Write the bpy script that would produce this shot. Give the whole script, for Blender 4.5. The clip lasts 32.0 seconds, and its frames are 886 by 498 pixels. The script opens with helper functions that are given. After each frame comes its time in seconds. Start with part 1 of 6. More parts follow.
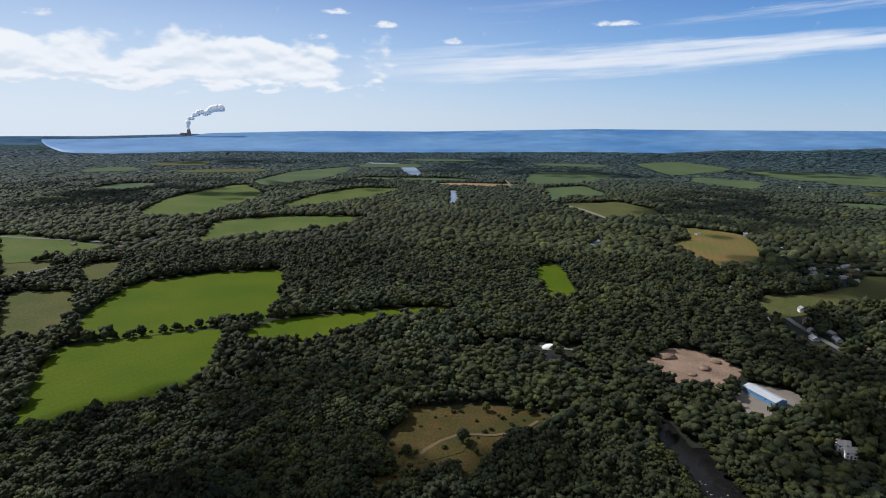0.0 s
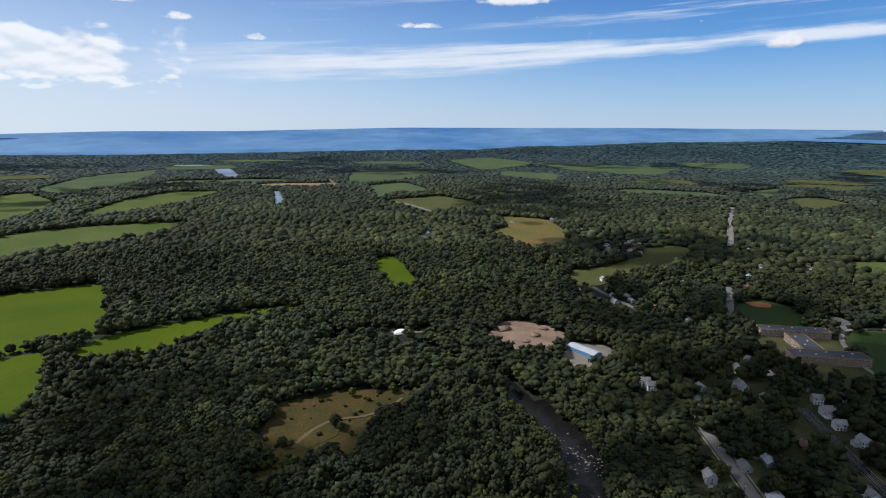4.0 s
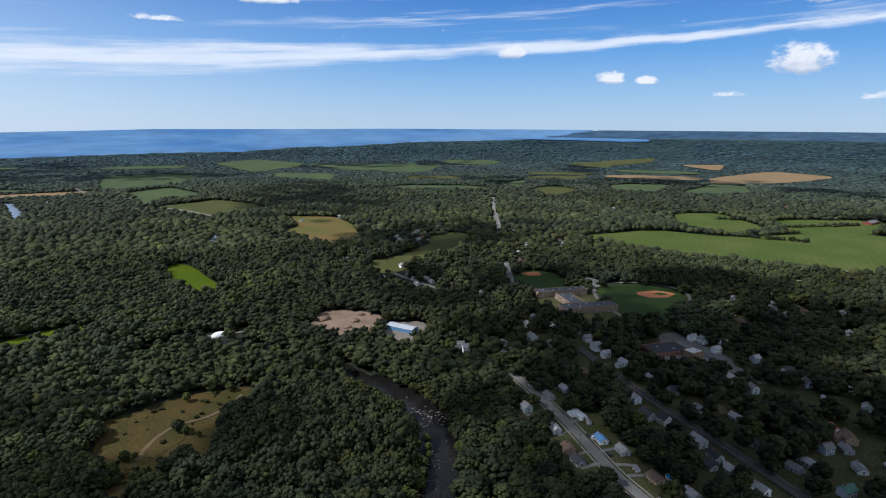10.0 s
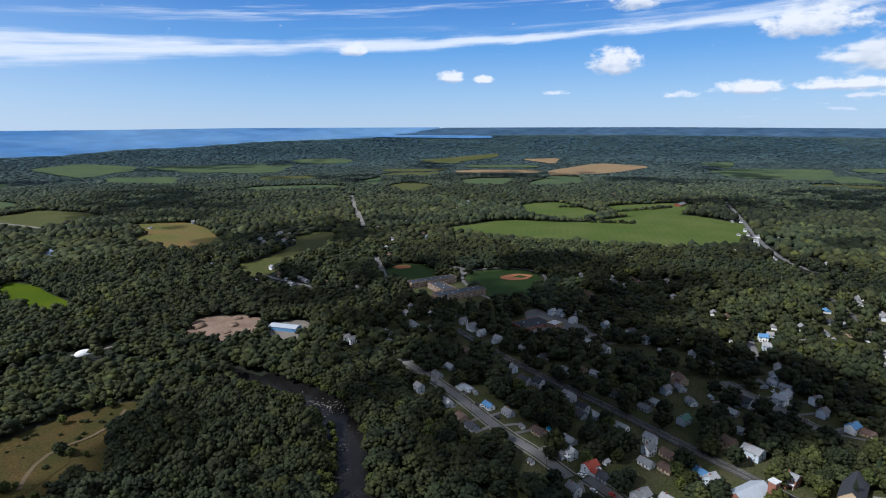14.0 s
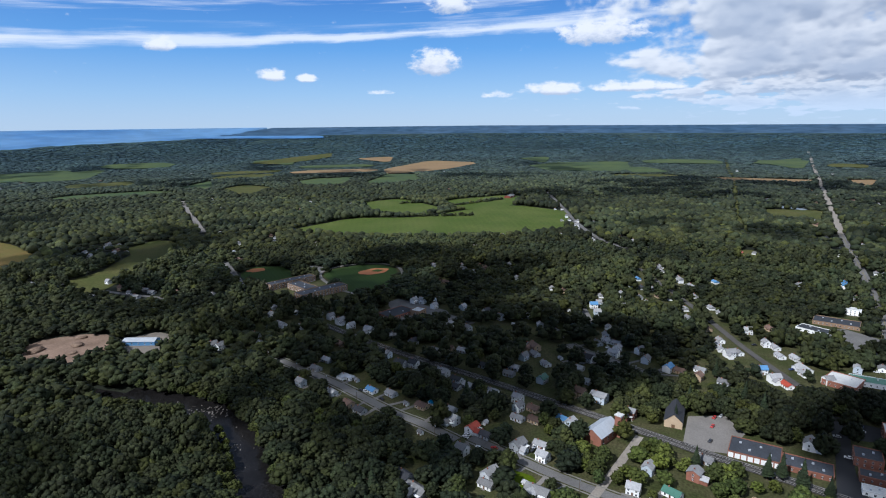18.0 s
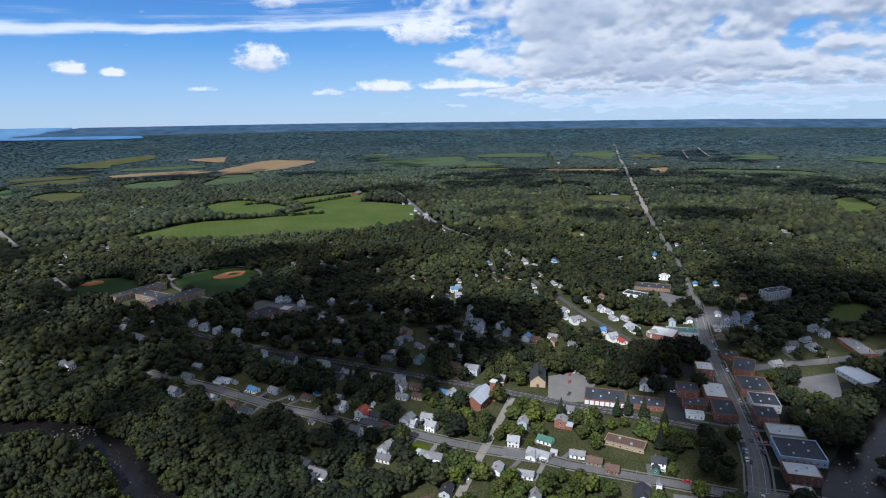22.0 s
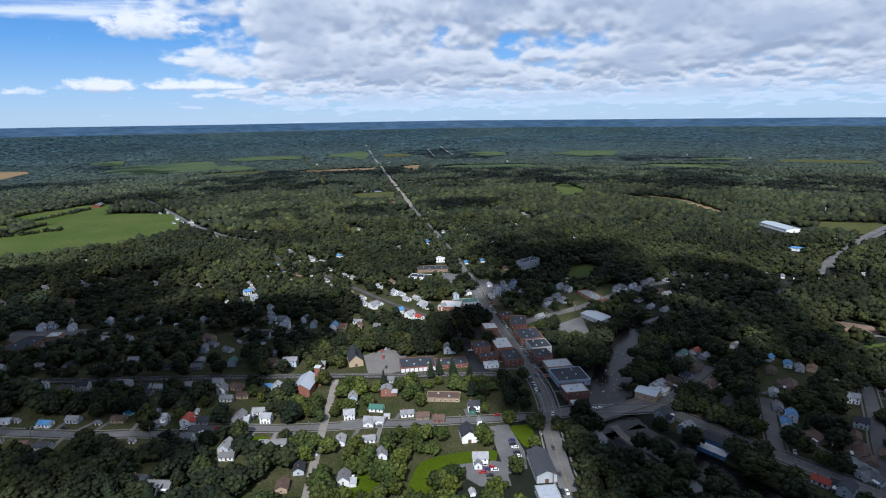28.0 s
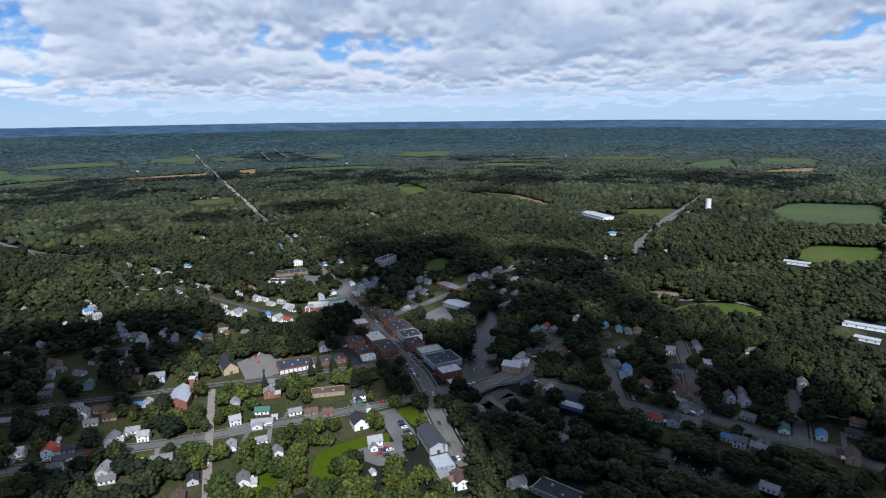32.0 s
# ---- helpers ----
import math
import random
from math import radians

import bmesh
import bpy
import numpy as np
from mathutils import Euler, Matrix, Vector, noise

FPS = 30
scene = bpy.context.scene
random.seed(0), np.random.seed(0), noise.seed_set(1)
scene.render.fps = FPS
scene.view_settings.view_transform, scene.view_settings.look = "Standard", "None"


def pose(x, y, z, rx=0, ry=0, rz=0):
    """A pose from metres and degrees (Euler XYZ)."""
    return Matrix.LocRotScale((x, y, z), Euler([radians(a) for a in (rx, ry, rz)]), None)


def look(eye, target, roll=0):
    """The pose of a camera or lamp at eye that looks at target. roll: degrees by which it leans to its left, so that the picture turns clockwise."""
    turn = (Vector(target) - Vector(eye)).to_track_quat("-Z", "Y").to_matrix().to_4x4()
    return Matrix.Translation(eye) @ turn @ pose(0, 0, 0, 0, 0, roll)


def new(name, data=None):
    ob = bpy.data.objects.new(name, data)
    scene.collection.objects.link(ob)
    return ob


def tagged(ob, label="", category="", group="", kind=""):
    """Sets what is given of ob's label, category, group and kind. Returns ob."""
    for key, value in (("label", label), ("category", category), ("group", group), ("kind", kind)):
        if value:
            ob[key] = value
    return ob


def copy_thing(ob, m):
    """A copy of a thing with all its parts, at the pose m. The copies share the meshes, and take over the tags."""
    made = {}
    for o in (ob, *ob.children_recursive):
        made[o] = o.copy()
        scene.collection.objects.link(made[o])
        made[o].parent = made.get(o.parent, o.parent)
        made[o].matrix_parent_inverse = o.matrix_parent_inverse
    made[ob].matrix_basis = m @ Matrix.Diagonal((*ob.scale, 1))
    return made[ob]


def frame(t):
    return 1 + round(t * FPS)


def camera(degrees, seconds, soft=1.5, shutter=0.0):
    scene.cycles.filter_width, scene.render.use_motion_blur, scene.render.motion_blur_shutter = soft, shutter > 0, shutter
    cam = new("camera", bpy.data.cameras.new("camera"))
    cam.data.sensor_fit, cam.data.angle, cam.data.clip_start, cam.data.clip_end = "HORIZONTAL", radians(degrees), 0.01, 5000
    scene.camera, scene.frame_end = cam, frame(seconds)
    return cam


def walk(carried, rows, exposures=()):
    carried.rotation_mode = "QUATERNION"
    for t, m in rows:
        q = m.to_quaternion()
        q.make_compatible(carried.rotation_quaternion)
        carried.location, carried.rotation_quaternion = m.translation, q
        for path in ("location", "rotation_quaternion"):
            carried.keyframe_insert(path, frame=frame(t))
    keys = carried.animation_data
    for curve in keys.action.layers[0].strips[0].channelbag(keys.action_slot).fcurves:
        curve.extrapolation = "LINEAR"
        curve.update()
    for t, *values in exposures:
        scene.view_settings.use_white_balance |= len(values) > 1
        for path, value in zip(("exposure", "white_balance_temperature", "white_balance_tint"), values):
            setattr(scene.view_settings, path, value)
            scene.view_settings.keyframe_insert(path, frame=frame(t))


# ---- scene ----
cam = camera(73.93, 32.0, soft=1.1)
ROWS = [
    (0, 101.09, 45.75, 195.38, -5.834, 12.064, 0.669),
    (1, 97.05, 37.74, 195.48, -1.410, 12.058, 0.618),
    (2, 91.09, 31.19, 195.50, 2.976, 12.034, 0.599),
    (3, 83.74, 25.96, 195.14, 7.378, 12.013, 0.556),
    (4, 76.34, 21.32, 194.73, 11.820, 11.995, 0.492),
    (5, 69.17, 17.46, 194.20, 16.123, 11.963, 0.450),
    (6, 61.72, 13.65, 193.52, 19.932, 11.887, 0.407),
    (7, 53.68, 9.93, 192.55, 23.344, 11.828, 0.371),
    (8, 44.92, 7.83, 191.83, 26.951, 11.775, 0.288),
    (9, 35.58, 6.77, 191.16, 30.658, 11.740, 0.352),
    (10, 25.94, 4.63, 190.63, 34.293, 11.688, 0.384),
    (11, 16.82, 2.21, 190.91, 37.834, 11.702, 0.244),
    (12, 8.29, 0.69, 191.65, 41.418, 11.727, 0.024),
    (13, 0.00, -0.00, 192.00, 45.000, 11.798, -0.073),
    (14, -8.48, -0.22, 192.13, 48.762, 11.852, -0.170),
    (15, -17.36, 0.23, 192.42, 52.802, 11.873, -0.239),
    (16, -26.80, 1.75, 192.74, 56.860, 11.889, -0.345),
    (17, -36.33, 4.00, 192.78, 60.939, 11.957, -0.486),
    (18, -45.77, 6.65, 192.65, 65.005, 12.017, -0.630),
    (19, -53.94, 9.81, 192.55, 68.959, 12.098, -0.680),
    (20, -61.32, 13.22, 192.58, 72.858, 12.221, -0.780),
    (21, -67.88, 17.12, 192.62, 76.715, 12.356, -0.930),
    (22, -74.34, 21.94, 192.29, 80.649, 12.438, -0.975),
    (23, -80.31, 27.27, 191.86, 84.601, 12.505, -1.014),
    (24, -86.75, 33.10, 191.66, 88.538, 12.575, -1.084),
    (25, -92.81, 39.33, 191.42, 92.481, 12.614, -1.129),
    (26, -98.17, 45.86, 191.06, 96.490, 12.636, -1.164),
    (27, -102.95, 52.85, 190.72, 100.474, 12.653, -1.158),
    (28, -107.29, 60.36, 190.75, 104.483, 12.658, -1.204),
    (29, -111.22, 67.87, 190.91, 108.468, 12.675, -1.276),
    (30, -114.44, 75.85, 191.11, 112.463, 12.723, -1.280),
    (31, -117.14, 84.12, 191.44, 116.505, 12.753, -1.241),
    (32, -119.87, 92.08, 191.93, 120.460, 12.771, -1.164),
]


def aimed(x, y, z, heading, down, lean):
    return pose(x, y, z) @ pose(0, 0, 0, 0, 0, -heading) @ pose(0, 0, 0, 90 - down) @ pose(0, 0, 0, 0, 0, lean)


walk(cam, [(t, aimed(*r)) for t, *r in ROWS], [(0, -0.08, 6250, 10), (8, -0.04, 6050, 10), (19, 0.0, 5750, 10), (32, 0.0, 5700, 10)])

# ---- world, sun ----
SUN_AZ, SUN_EL = -68.0, 44.0
world = bpy.data.worlds.new("sky")
scene.world = world
world.use_nodes = True
n, l = world.node_tree.nodes, world.node_tree.links


def calc(op, a, b=0.0, c=0.0):
    m = n.new("ShaderNodeMath")
    m.operation = op
    for sock, v in zip(m.inputs, (a, b, c)):
        if isinstance(v, (int, float)):
            sock.default_value = v
        else:
            l.new(v, sock)
    return m.outputs[0]


def smooth(v, lo, hi):
    m = n.new("ShaderNodeMapRange")
    m.interpolation_type = "SMOOTHSTEP"
    l.new(v, m.inputs["Value"])
    m.inputs["From Min"].default_value, m.inputs["From Max"].default_value = lo, hi
    return m.outputs["Result"]


def cloud_noise(vec, scale, detail=6.0, rough=0.55):
    t = n.new("ShaderNodeTexNoise")
    t.inputs["Scale"].default_value, t.inputs["Detail"].default_value, t.inputs["Roughness"].default_value = scale, detail, rough
    l.new(vec, t.inputs["Vector"])
    return t.outputs["Fac"]


def vector(x, y, z=0.0):
    c = n.new("ShaderNodeCombineXYZ")
    for sock, v in zip(c.inputs, (x, y, z)):
        if isinstance(v, (int, float)):
            sock.default_value = v
        else:
            l.new(v, sock)
    return c.outputs[0]


def blend(fac, a, b):
    x = n.new("ShaderNodeMix")
    x.data_type = "RGBA"
    l.new(fac, x.inputs["Factor"]) if not isinstance(fac, float) else setattr(x.inputs["Factor"], "default_value", fac)
    for s, c in (("A", a), ("B", b)):
        sock = [i for i in x.inputs if i.name == s and i.type == "RGBA"][0]
        if isinstance(c, tuple):
            sock.default_value = (*c, 1)
        else:
            l.new(c, sock)
    return [o for o in x.outputs if o.type == "RGBA"][0]


sky = n.new("ShaderNodeTexSky")
sky.sky_type, sky.sun_disc = "NISHITA", False
sky.sun_elevation, sky.sun_rotation = radians(SUN_EL), radians(SUN_AZ)
sky.air_density, sky.dust_density, sky.ozone_density = 1.0, 0.4, 3.0
way = n.new("ShaderNodeSeparateXYZ")
l.new(n.new("ShaderNodeTexCoord").outputs["Generated"], way.inputs[0])
wx, wy, wz = way.outputs
az = calc("MULTIPLY", calc("ARCTAN2", wx, wy), 57.2958)
el = calc("MULTIPLY", calc("ARCSINE", wz), 57.2958)

# clear air: pale at the horizon, deep blue higher up
ramp = n.new("ShaderNodeValToRGB")
l.new(calc("DIVIDE", el, 40.0), ramp.inputs[0])
stops = ((0.0, (0.50, 0.66, 0.84)), (0.07, (0.34, 0.56, 0.84)), (0.17, (0.125, 0.37, 0.78)), (0.32, (0.035, 0.18, 0.58)), (0.6, (0.13, 0.165, 0.24)), (1.0, (0.14, 0.165, 0.215)))
while len(ramp.color_ramp.elements) < len(stops):
    ramp.color_ramp.elements.new(0.5)
for el_stop, (p, c) in zip(ramp.color_ramp.elements, stops):
    el_stop.position, el_stop.color = p, (*c, 1)
dim = n.new("ShaderNodeVectorMath")
dim.operation = "SCALE"
l.new(sky.outputs["Color"], dim.inputs[0])
dim.inputs["Scale"].default_value = 0.10
air = blend(0.8, dim.outputs[0], ramp.outputs["Color"])
# haze is whiter towards the sun
air = blend(calc("MULTIPLY", smooth(az, 40.0, -45.0), calc("MULTIPLY", smooth(el, 20.0, 0.0), 0.72)), air, (0.82, 0.88, 0.95))

# high thin streaks
lift_el = calc("SUBTRACT", el, calc("MULTIPLY_ADD", az, 0.045, 5.3))
streak = cloud_noise(vector(calc("MULTIPLY", az, 0.05), calc("MULTIPLY", lift_el, 0.9), 3.0), 1.0, 7.0, 0.6)
fray = cloud_noise(vector(calc("MULTIPLY", az, 0.12), calc("MULTIPLY", lift_el, 0.35), 8.0), 1.0, 5.0, 0.6)
core = calc("SUBTRACT", 1.0, calc("DIVIDE", calc("ABSOLUTE", calc("ADD", lift_el, calc("MULTIPLY", calc("SUBTRACT", fray, 0.5), 1.4))), calc("MULTIPLY_ADD", smooth(az, 60.0, 5.0), 1.45, 0.6)))
band = calc("MULTIPLY", smooth(calc("ADD", core, calc("MULTIPLY", calc("SUBTRACT", streak, 0.5), 2.6)), 0.1, 1.1), calc("MULTIPLY", smooth(az, -18.0, 0.0), smooth(az, 100.0, 74.0)))
wisps = calc("MULTIPLY", calc("MULTIPLY", smooth(streak, 0.5, 0.72), smooth(el, 7.6, 10.0)), smooth(az, -8.0, 22.0))
thin = calc("MAXIMUM", calc("MULTIPLY", band, 0.9), calc("MULTIPLY", wisps, 0.7))
air = blend(thin, air, (0.84, 0.88, 0.95))

# heaped clouds, smaller and flatter towards the horizon
side = calc("MULTIPLY", az, 0.15)
rise = calc("MULTIPLY", calc("LOGARITHM", calc("ADD", calc("MAXIMUM", el, -1.0), 2.2), 2.718), 2.3)
wob = cloud_noise(vector(calc("MULTIPLY", az, 0.05), calc("MULTIPLY", rise, 0.5), 2.0), 1.0, 2.0)
grow = smooth(el, 1.0, 5.5)


def heaped(up, detail):
    """Cloud thickness: small cells low down, larger ones overhead."""
    low = cloud_noise(vector(calc("MULTIPLY", side, 2.3), calc("MULTIPLY", calc("ADD", rise, up), 2.1), wob), 1.3, detail, 0.5)
    high = cloud_noise(vector(side, calc("ADD", rise, up), wob), 1.05, detail, 0.5)
    return calc("ADD", calc("MULTIPLY", low, calc("SUBTRACT", 1.0, grow)), calc("MULTIPLY", high, grow))


heap, heap_soft, heap_up = heaped(0.0, 7.0), heaped(0.0, 3.5), heaped(0.13, 3.5)
east = smooth(az, 66.0, 100.0)
west = calc("MULTIPLY", smooth(az, -1.0, -24.0), calc("MULTIPLY", smooth(el, 1.4, 4.0), smooth(el, 9.5, 5.5)))
behind = smooth(calc("ABSOLUTE", az), 120.0, 160.0)
cover = calc("MULTIPLY", calc("MAXIMUM", calc("MAXIMUM", east, calc("MULTIPLY", west, 0.95)), behind), calc("MULTIPLY_ADD", smooth(el, 0.2, 1.3), 0.75, 0.25))


def puff(a, e, wide, high, strength, height):
    """One small heaped cloud, flat below."""
    da = calc("DIVIDE", calc("SUBTRACT", az, a), wide)
    de = calc("DIVIDE", calc("SUBTRACT", height, e), high)
    low = calc("MULTIPLY", calc("MINIMUM", de, 0.0), 1.6)
    d = calc("ADD", calc("MULTIPLY", da, da), calc("ADD", calc("MULTIPLY", de, de), calc("MULTIPLY", low, low)))
    return calc("MULTIPLY", calc("MAXIMUM", calc("SUBTRACT", 1.0, d), -0.6), strength)


el_up = calc("ADD", el, 0.5)
fine = cloud_noise(vector(calc("MULTIPLY", az, 0.75), calc("MULTIPLY", el, 1.3), 5.0), 1.0, 6.0, 0.6)
puffs = puffs_up = None
for a, e, wide, high in ((64.5, 5.2, 2.6, 1.9), (49.5, 4.3, 1.6, 0.8), (52.6, 4.1, 1.1, 0.6), (40.6, 6.7, 1.4, 1.0), (79.5, 7.6, 4.6, 1.8), (75.5, 2.9, 3.2, 0.9), (83.0, 3.0, 5.0, 0.8), (66.0, 10.4, 2.6, 1.4), (59.3, 2.9, 1.2, 0.35), (70.0, 2.5, 1.5, 0.5),
                         (-11.4, 8.6, 1.7, 0.45), (-15.6, 9.6, 1.6, 0.35), (-5.3, 7.3, 1.6, 0.4), (-17.5, 7.4, 1.1, 0.4), (-39.0, 7.9, 1.3, 0.5), (9.3, 8.7, 2.6, 0.35), (18.0, 10.8, 3.6, 0.8)):
    body = 0.75 if high > 0.5 else 0.42
    p, q = puff(a, e, wide, high, body, el), puff(a, e, wide, high, body, el_up)
    puffs = p if puffs is None else calc("MAXIMUM", puffs, p)
    puffs_up = q if puffs_up is None else calc("MAXIMUM", puffs_up, q)
puff_mask = smooth(calc("ADD", puffs, calc("MULTIPLY", calc("SUBTRACT", fine, 0.5), 1.9)), 0.0, 0.6)
density = calc("ADD", heap, calc("MULTIPLY", cover, 0.31))
deck = calc("MULTIPLY", smooth(density, 0.645, 0.745), calc("MINIMUM", calc("MULTIPLY", cover, 3.0), 1.0))
lit = smooth(calc("SUBTRACT", heap_soft, heap_up), -0.09, 0.06)
thick = smooth(density, 0.74, 0.95)
white = blend(lit, blend(east, (0.72, 0.79, 0.88), (0.36, 0.42, 0.53)), blend(east, (0.93, 0.95, 0.98), (0.76, 0.78, 0.82)))
white = blend(calc("MULTIPLY", calc("MULTIPLY", thick, 0.85), east), white, (0.42, 0.49, 0.61))
white = blend(smooth(el, 3.5, 0.5), white, (0.62, 0.73, 0.87))
air = blend(deck, air, white)
puff_lit = smooth(calc("ADD", calc("SUBTRACT", puffs, puffs_up), calc("MULTIPLY", calc("SUBTRACT", fine, 0.5), 0.9)), -0.25, 0.3)
air = blend(puff_mask, air, blend(puff_lit, (0.52, 0.59, 0.72), (0.9, 0.91, 0.94)))
l.new(air, n["Background"].inputs["Color"])
n["Background"].inputs["Strength"].default_value = 1.0


sun = new("sun", bpy.data.lights.new("sun", "SUN"))
sun.data.energy, sun.data.angle, sun.data.color = 5.0, radians(0.53), (1.0, 0.96, 0.9)
a, e = radians(SUN_AZ), radians(SUN_EL)
sun.matrix_world = look((1000 * math.sin(a) * math.cos(e), 1000 * math.cos(a) * math.cos(e), 1000 * math.sin(e)), (0, 0, 0))


# ---- materials ----
def material(name, colour, rough=0.8, vary=0.25, scale=0.2, fine=3.0, bump=0.0, metal=0.0, spec=0.3, second=None, rows=None, per_object=0.0, tint=False, island=0.0):
    """A surface with a coarse and a fine variation; second: colour of the patches; rows: (spacing, angle, strength) of mown or tilled lines."""
    m = bpy.data.materials.new(name)
    m.use_nodes = True
    n, l = m.node_tree.nodes, m.node_tree.links
    bsdf = n["Principled BSDF"]
    bsdf.inputs["Roughness"].default_value = rough
    bsdf.inputs["Metallic"].default_value = metal
    bsdf.inputs["Specular IOR Level"].default_value = spec
    pos = n.new("ShaderNodeNewGeometry").outputs["Position"]

    def noise_tex(s, detail=4.0):
        t = n.new("ShaderNodeTexNoise")
        t.inputs["Scale"].default_value = s
        t.inputs["Detail"].default_value = detail
        l.new(pos, t.inputs["Vector"])
        return t.outputs["Fac"]

    def mapped(fac, lo, hi, a, b):
        r = n.new("ShaderNodeMapRange")
        l.new(fac, r.inputs["Value"])
        for k, v in zip(("From Min", "From Max", "To Min", "To Max"), (lo, hi, a, b)):
            r.inputs[k].default_value = v
        return r.outputs["Result"]

    def mix(kind, fac, c1, c2):
        x = n.new("ShaderNodeMix")
        x.data_type, x.blend_type = "RGBA", kind
        if isinstance(fac, float):
            x.inputs["Factor"].default_value = fac
        else:
            l.new(fac, x.inputs["Factor"])
        for s, c in (("A", c1), ("B", c2)):
            sock = [i for i in x.inputs if i.name == s and i.type == "RGBA"][0]
            if isinstance(c, tuple):
                sock.default_value = (*c, 1)
            else:
                l.new(c, sock)
        return [o for o in x.outputs if o.type == "RGBA"][0]

    def grey(fac):
        c = n.new("ShaderNodeCombineColor")
        for k in ("Red", "Green", "Blue"):
            l.new(fac, c.inputs[k])
        return c.outputs["Color"]

    big, small = noise_tex(scale), noise_tex(fine, 3.0)
    second = second or tuple(c * (1 - vary) for c in colour)
    col = mix("MIX", mapped(big, 0.35, 0.65, 0.0, 1.0), colour, second)
    col = mix("MULTIPLY", 1.0, col, grey(mapped(small, 0.3, 0.7, 1 - vary, 1 + vary)))
    if rows:
        w = n.new("ShaderNodeTexWave")
        w.inputs["Scale"].default_value = 0.314 / rows[0]
        w.inputs["Distortion"].default_value = 0.6
        w.inputs["Detail Scale"].default_value = 0.02
        turn = n.new("ShaderNodeVectorRotate")
        turn.rotation_type = "Z_AXIS"
        turn.inputs["Angle"].default_value = radians(rows[1])
        l.new(pos, turn.inputs["Vector"])
        l.new(turn.outputs["Vector"], w.inputs["Vector"])
        col = mix("MULTIPLY", 1.0, col, grey(mapped(w.outputs["Fac"], 0.0, 1.0, 1 - rows[2], 1 + rows[2])))
    if per_object:
        info = n.new("ShaderNodeObjectInfo")
        col = mix("MULTIPLY", 1.0, col, grey(mapped(info.outputs["Random"], 0.0, 1.0, 1 - per_object, 1 + per_object)))
    if island:
        geo = n.new("ShaderNodeNewGeometry")
        col = mix("MULTIPLY", 1.0, col, grey(mapped(geo.outputs["Random Per Island"], 0.0, 1.0, 1 - island, 1 + island)))
    if tint:
        at = n.new("ShaderNodeAttribute")
        at.attribute_name = "tint"
        col = mix("MULTIPLY", 1.0, col, at.outputs["Color"])
    l.new(col, bsdf.inputs["Base Color"])
    if bump:
        b = n.new("ShaderNodeBump")
        b.inputs["Strength"].default_value = 0.6
        b.inputs["Distance"].default_value = bump
        l.new(small, b.inputs["Height"])
        l.new(b.outputs["Normal"], bsdf.inputs["Normal"])
    return m


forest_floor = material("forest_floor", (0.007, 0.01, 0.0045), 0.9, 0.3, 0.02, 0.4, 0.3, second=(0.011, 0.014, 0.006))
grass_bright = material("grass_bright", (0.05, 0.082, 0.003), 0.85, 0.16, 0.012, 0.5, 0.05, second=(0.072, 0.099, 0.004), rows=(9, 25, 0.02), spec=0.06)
grass_mid = material("grass_mid", (0.06, 0.088, 0.018), 0.85, 0.16, 0.012, 0.3, 0.05, second=(0.085, 0.105, 0.028), rows=(12, 60, 0.03), spec=0.06)
# Bluer copy of the field grass, with distance haze put into its colour.
grass_haze = material("grass_haze", (0.052, 0.078, 0.04), 0.85, 0.12, 0.008, 0.1, 0.05, second=(0.075, 0.1, 0.04), spec=0.06)
grass_olive = material("grass_olive", (0.06, 0.07, 0.022), 0.9, 0.25, 0.02, 0.4, 0.1, second=(0.085, 0.082, 0.03), spec=0.06)
dry_grass = material("dry_grass", (0.15, 0.1, 0.038), 0.9, 0.15, 0.012, 0.3, 0.06, second=(0.1, 0.1, 0.03), rows=(10, 15, 0.03), spec=0.06)
dry_meadow = material("dry_meadow", (0.072, 0.049, 0.018), 0.9, 0.35, 0.045, 0.8, 0.15, second=(0.042, 0.04, 0.013), spec=0.06)
far_tan = material("far_tan", (0.24, 0.165, 0.09), 0.9, 0.12, 0.01, 0.2, 0.05, spec=0.06)
turf = material("turf", (0.036, 0.062, 0.018), 0.85, 0.1, 0.02, 0.6, 0.03, rows=(5, 40, 0.05), spec=0.06)
lawn = material("lawn", (0.04, 0.048, 0.017), 0.85, 0.4, 0.06, 0.7, 0.05, second=(0.07, 0.066, 0.033), spec=0.06)
sand = material("sand", (0.24, 0.165, 0.12), 0.95, 0.22, 0.05, 0.6, 0.25, second=(0.15, 0.1, 0.07))
gravel = material("gravel", (0.19, 0.165, 0.14), 0.95, 0.2, 0.08, 1.2, 0.05)
dirt = material("dirt", (0.12, 0.085, 0.047), 0.95, 0.15, 0.1, 1.0, 0.05)
asphalt = material("asphalt", (0.11, 0.106, 0.104), 0.9, 0.18, 0.06, 1.5, 0.01, second=(0.15, 0.145, 0.14))
asphalt_dark = material("asphalt_dark", (0.025, 0.026, 0.03), 0.85, 0.12, 0.1, 1.5, 0.01)
concrete = material("concrete", (0.2, 0.185, 0.17), 0.9, 0.15, 0.08, 1.0, 0.01)
# Lighter copy of concrete; stands in for sunlight on the side street.
concrete_pale = material("concrete_pale", (0.27, 0.24, 0.205), 0.9, 0.15, 0.08, 1.0, 0.01)
ballast = material("ballast", (0.085, 0.08, 0.076), 0.95, 0.25, 0.15, 2.0, 0.05)
pavement_slab = material("pavement_slab", (0.2, 0.19, 0.17), 0.9, 0.15, 0.2, 1.5)
line_yellow = material("line_yellow", (0.26, 0.2, 0.06), 0.8, 0.2, 0.2, 2.0)
line_white = material("line_white", (0.6, 0.6, 0.58), 0.8, 0.2, 0.2, 2.0)
clay = material("clay", (0.36, 0.14, 0.06), 0.95, 0.1, 0.1, 1.0, 0.02)
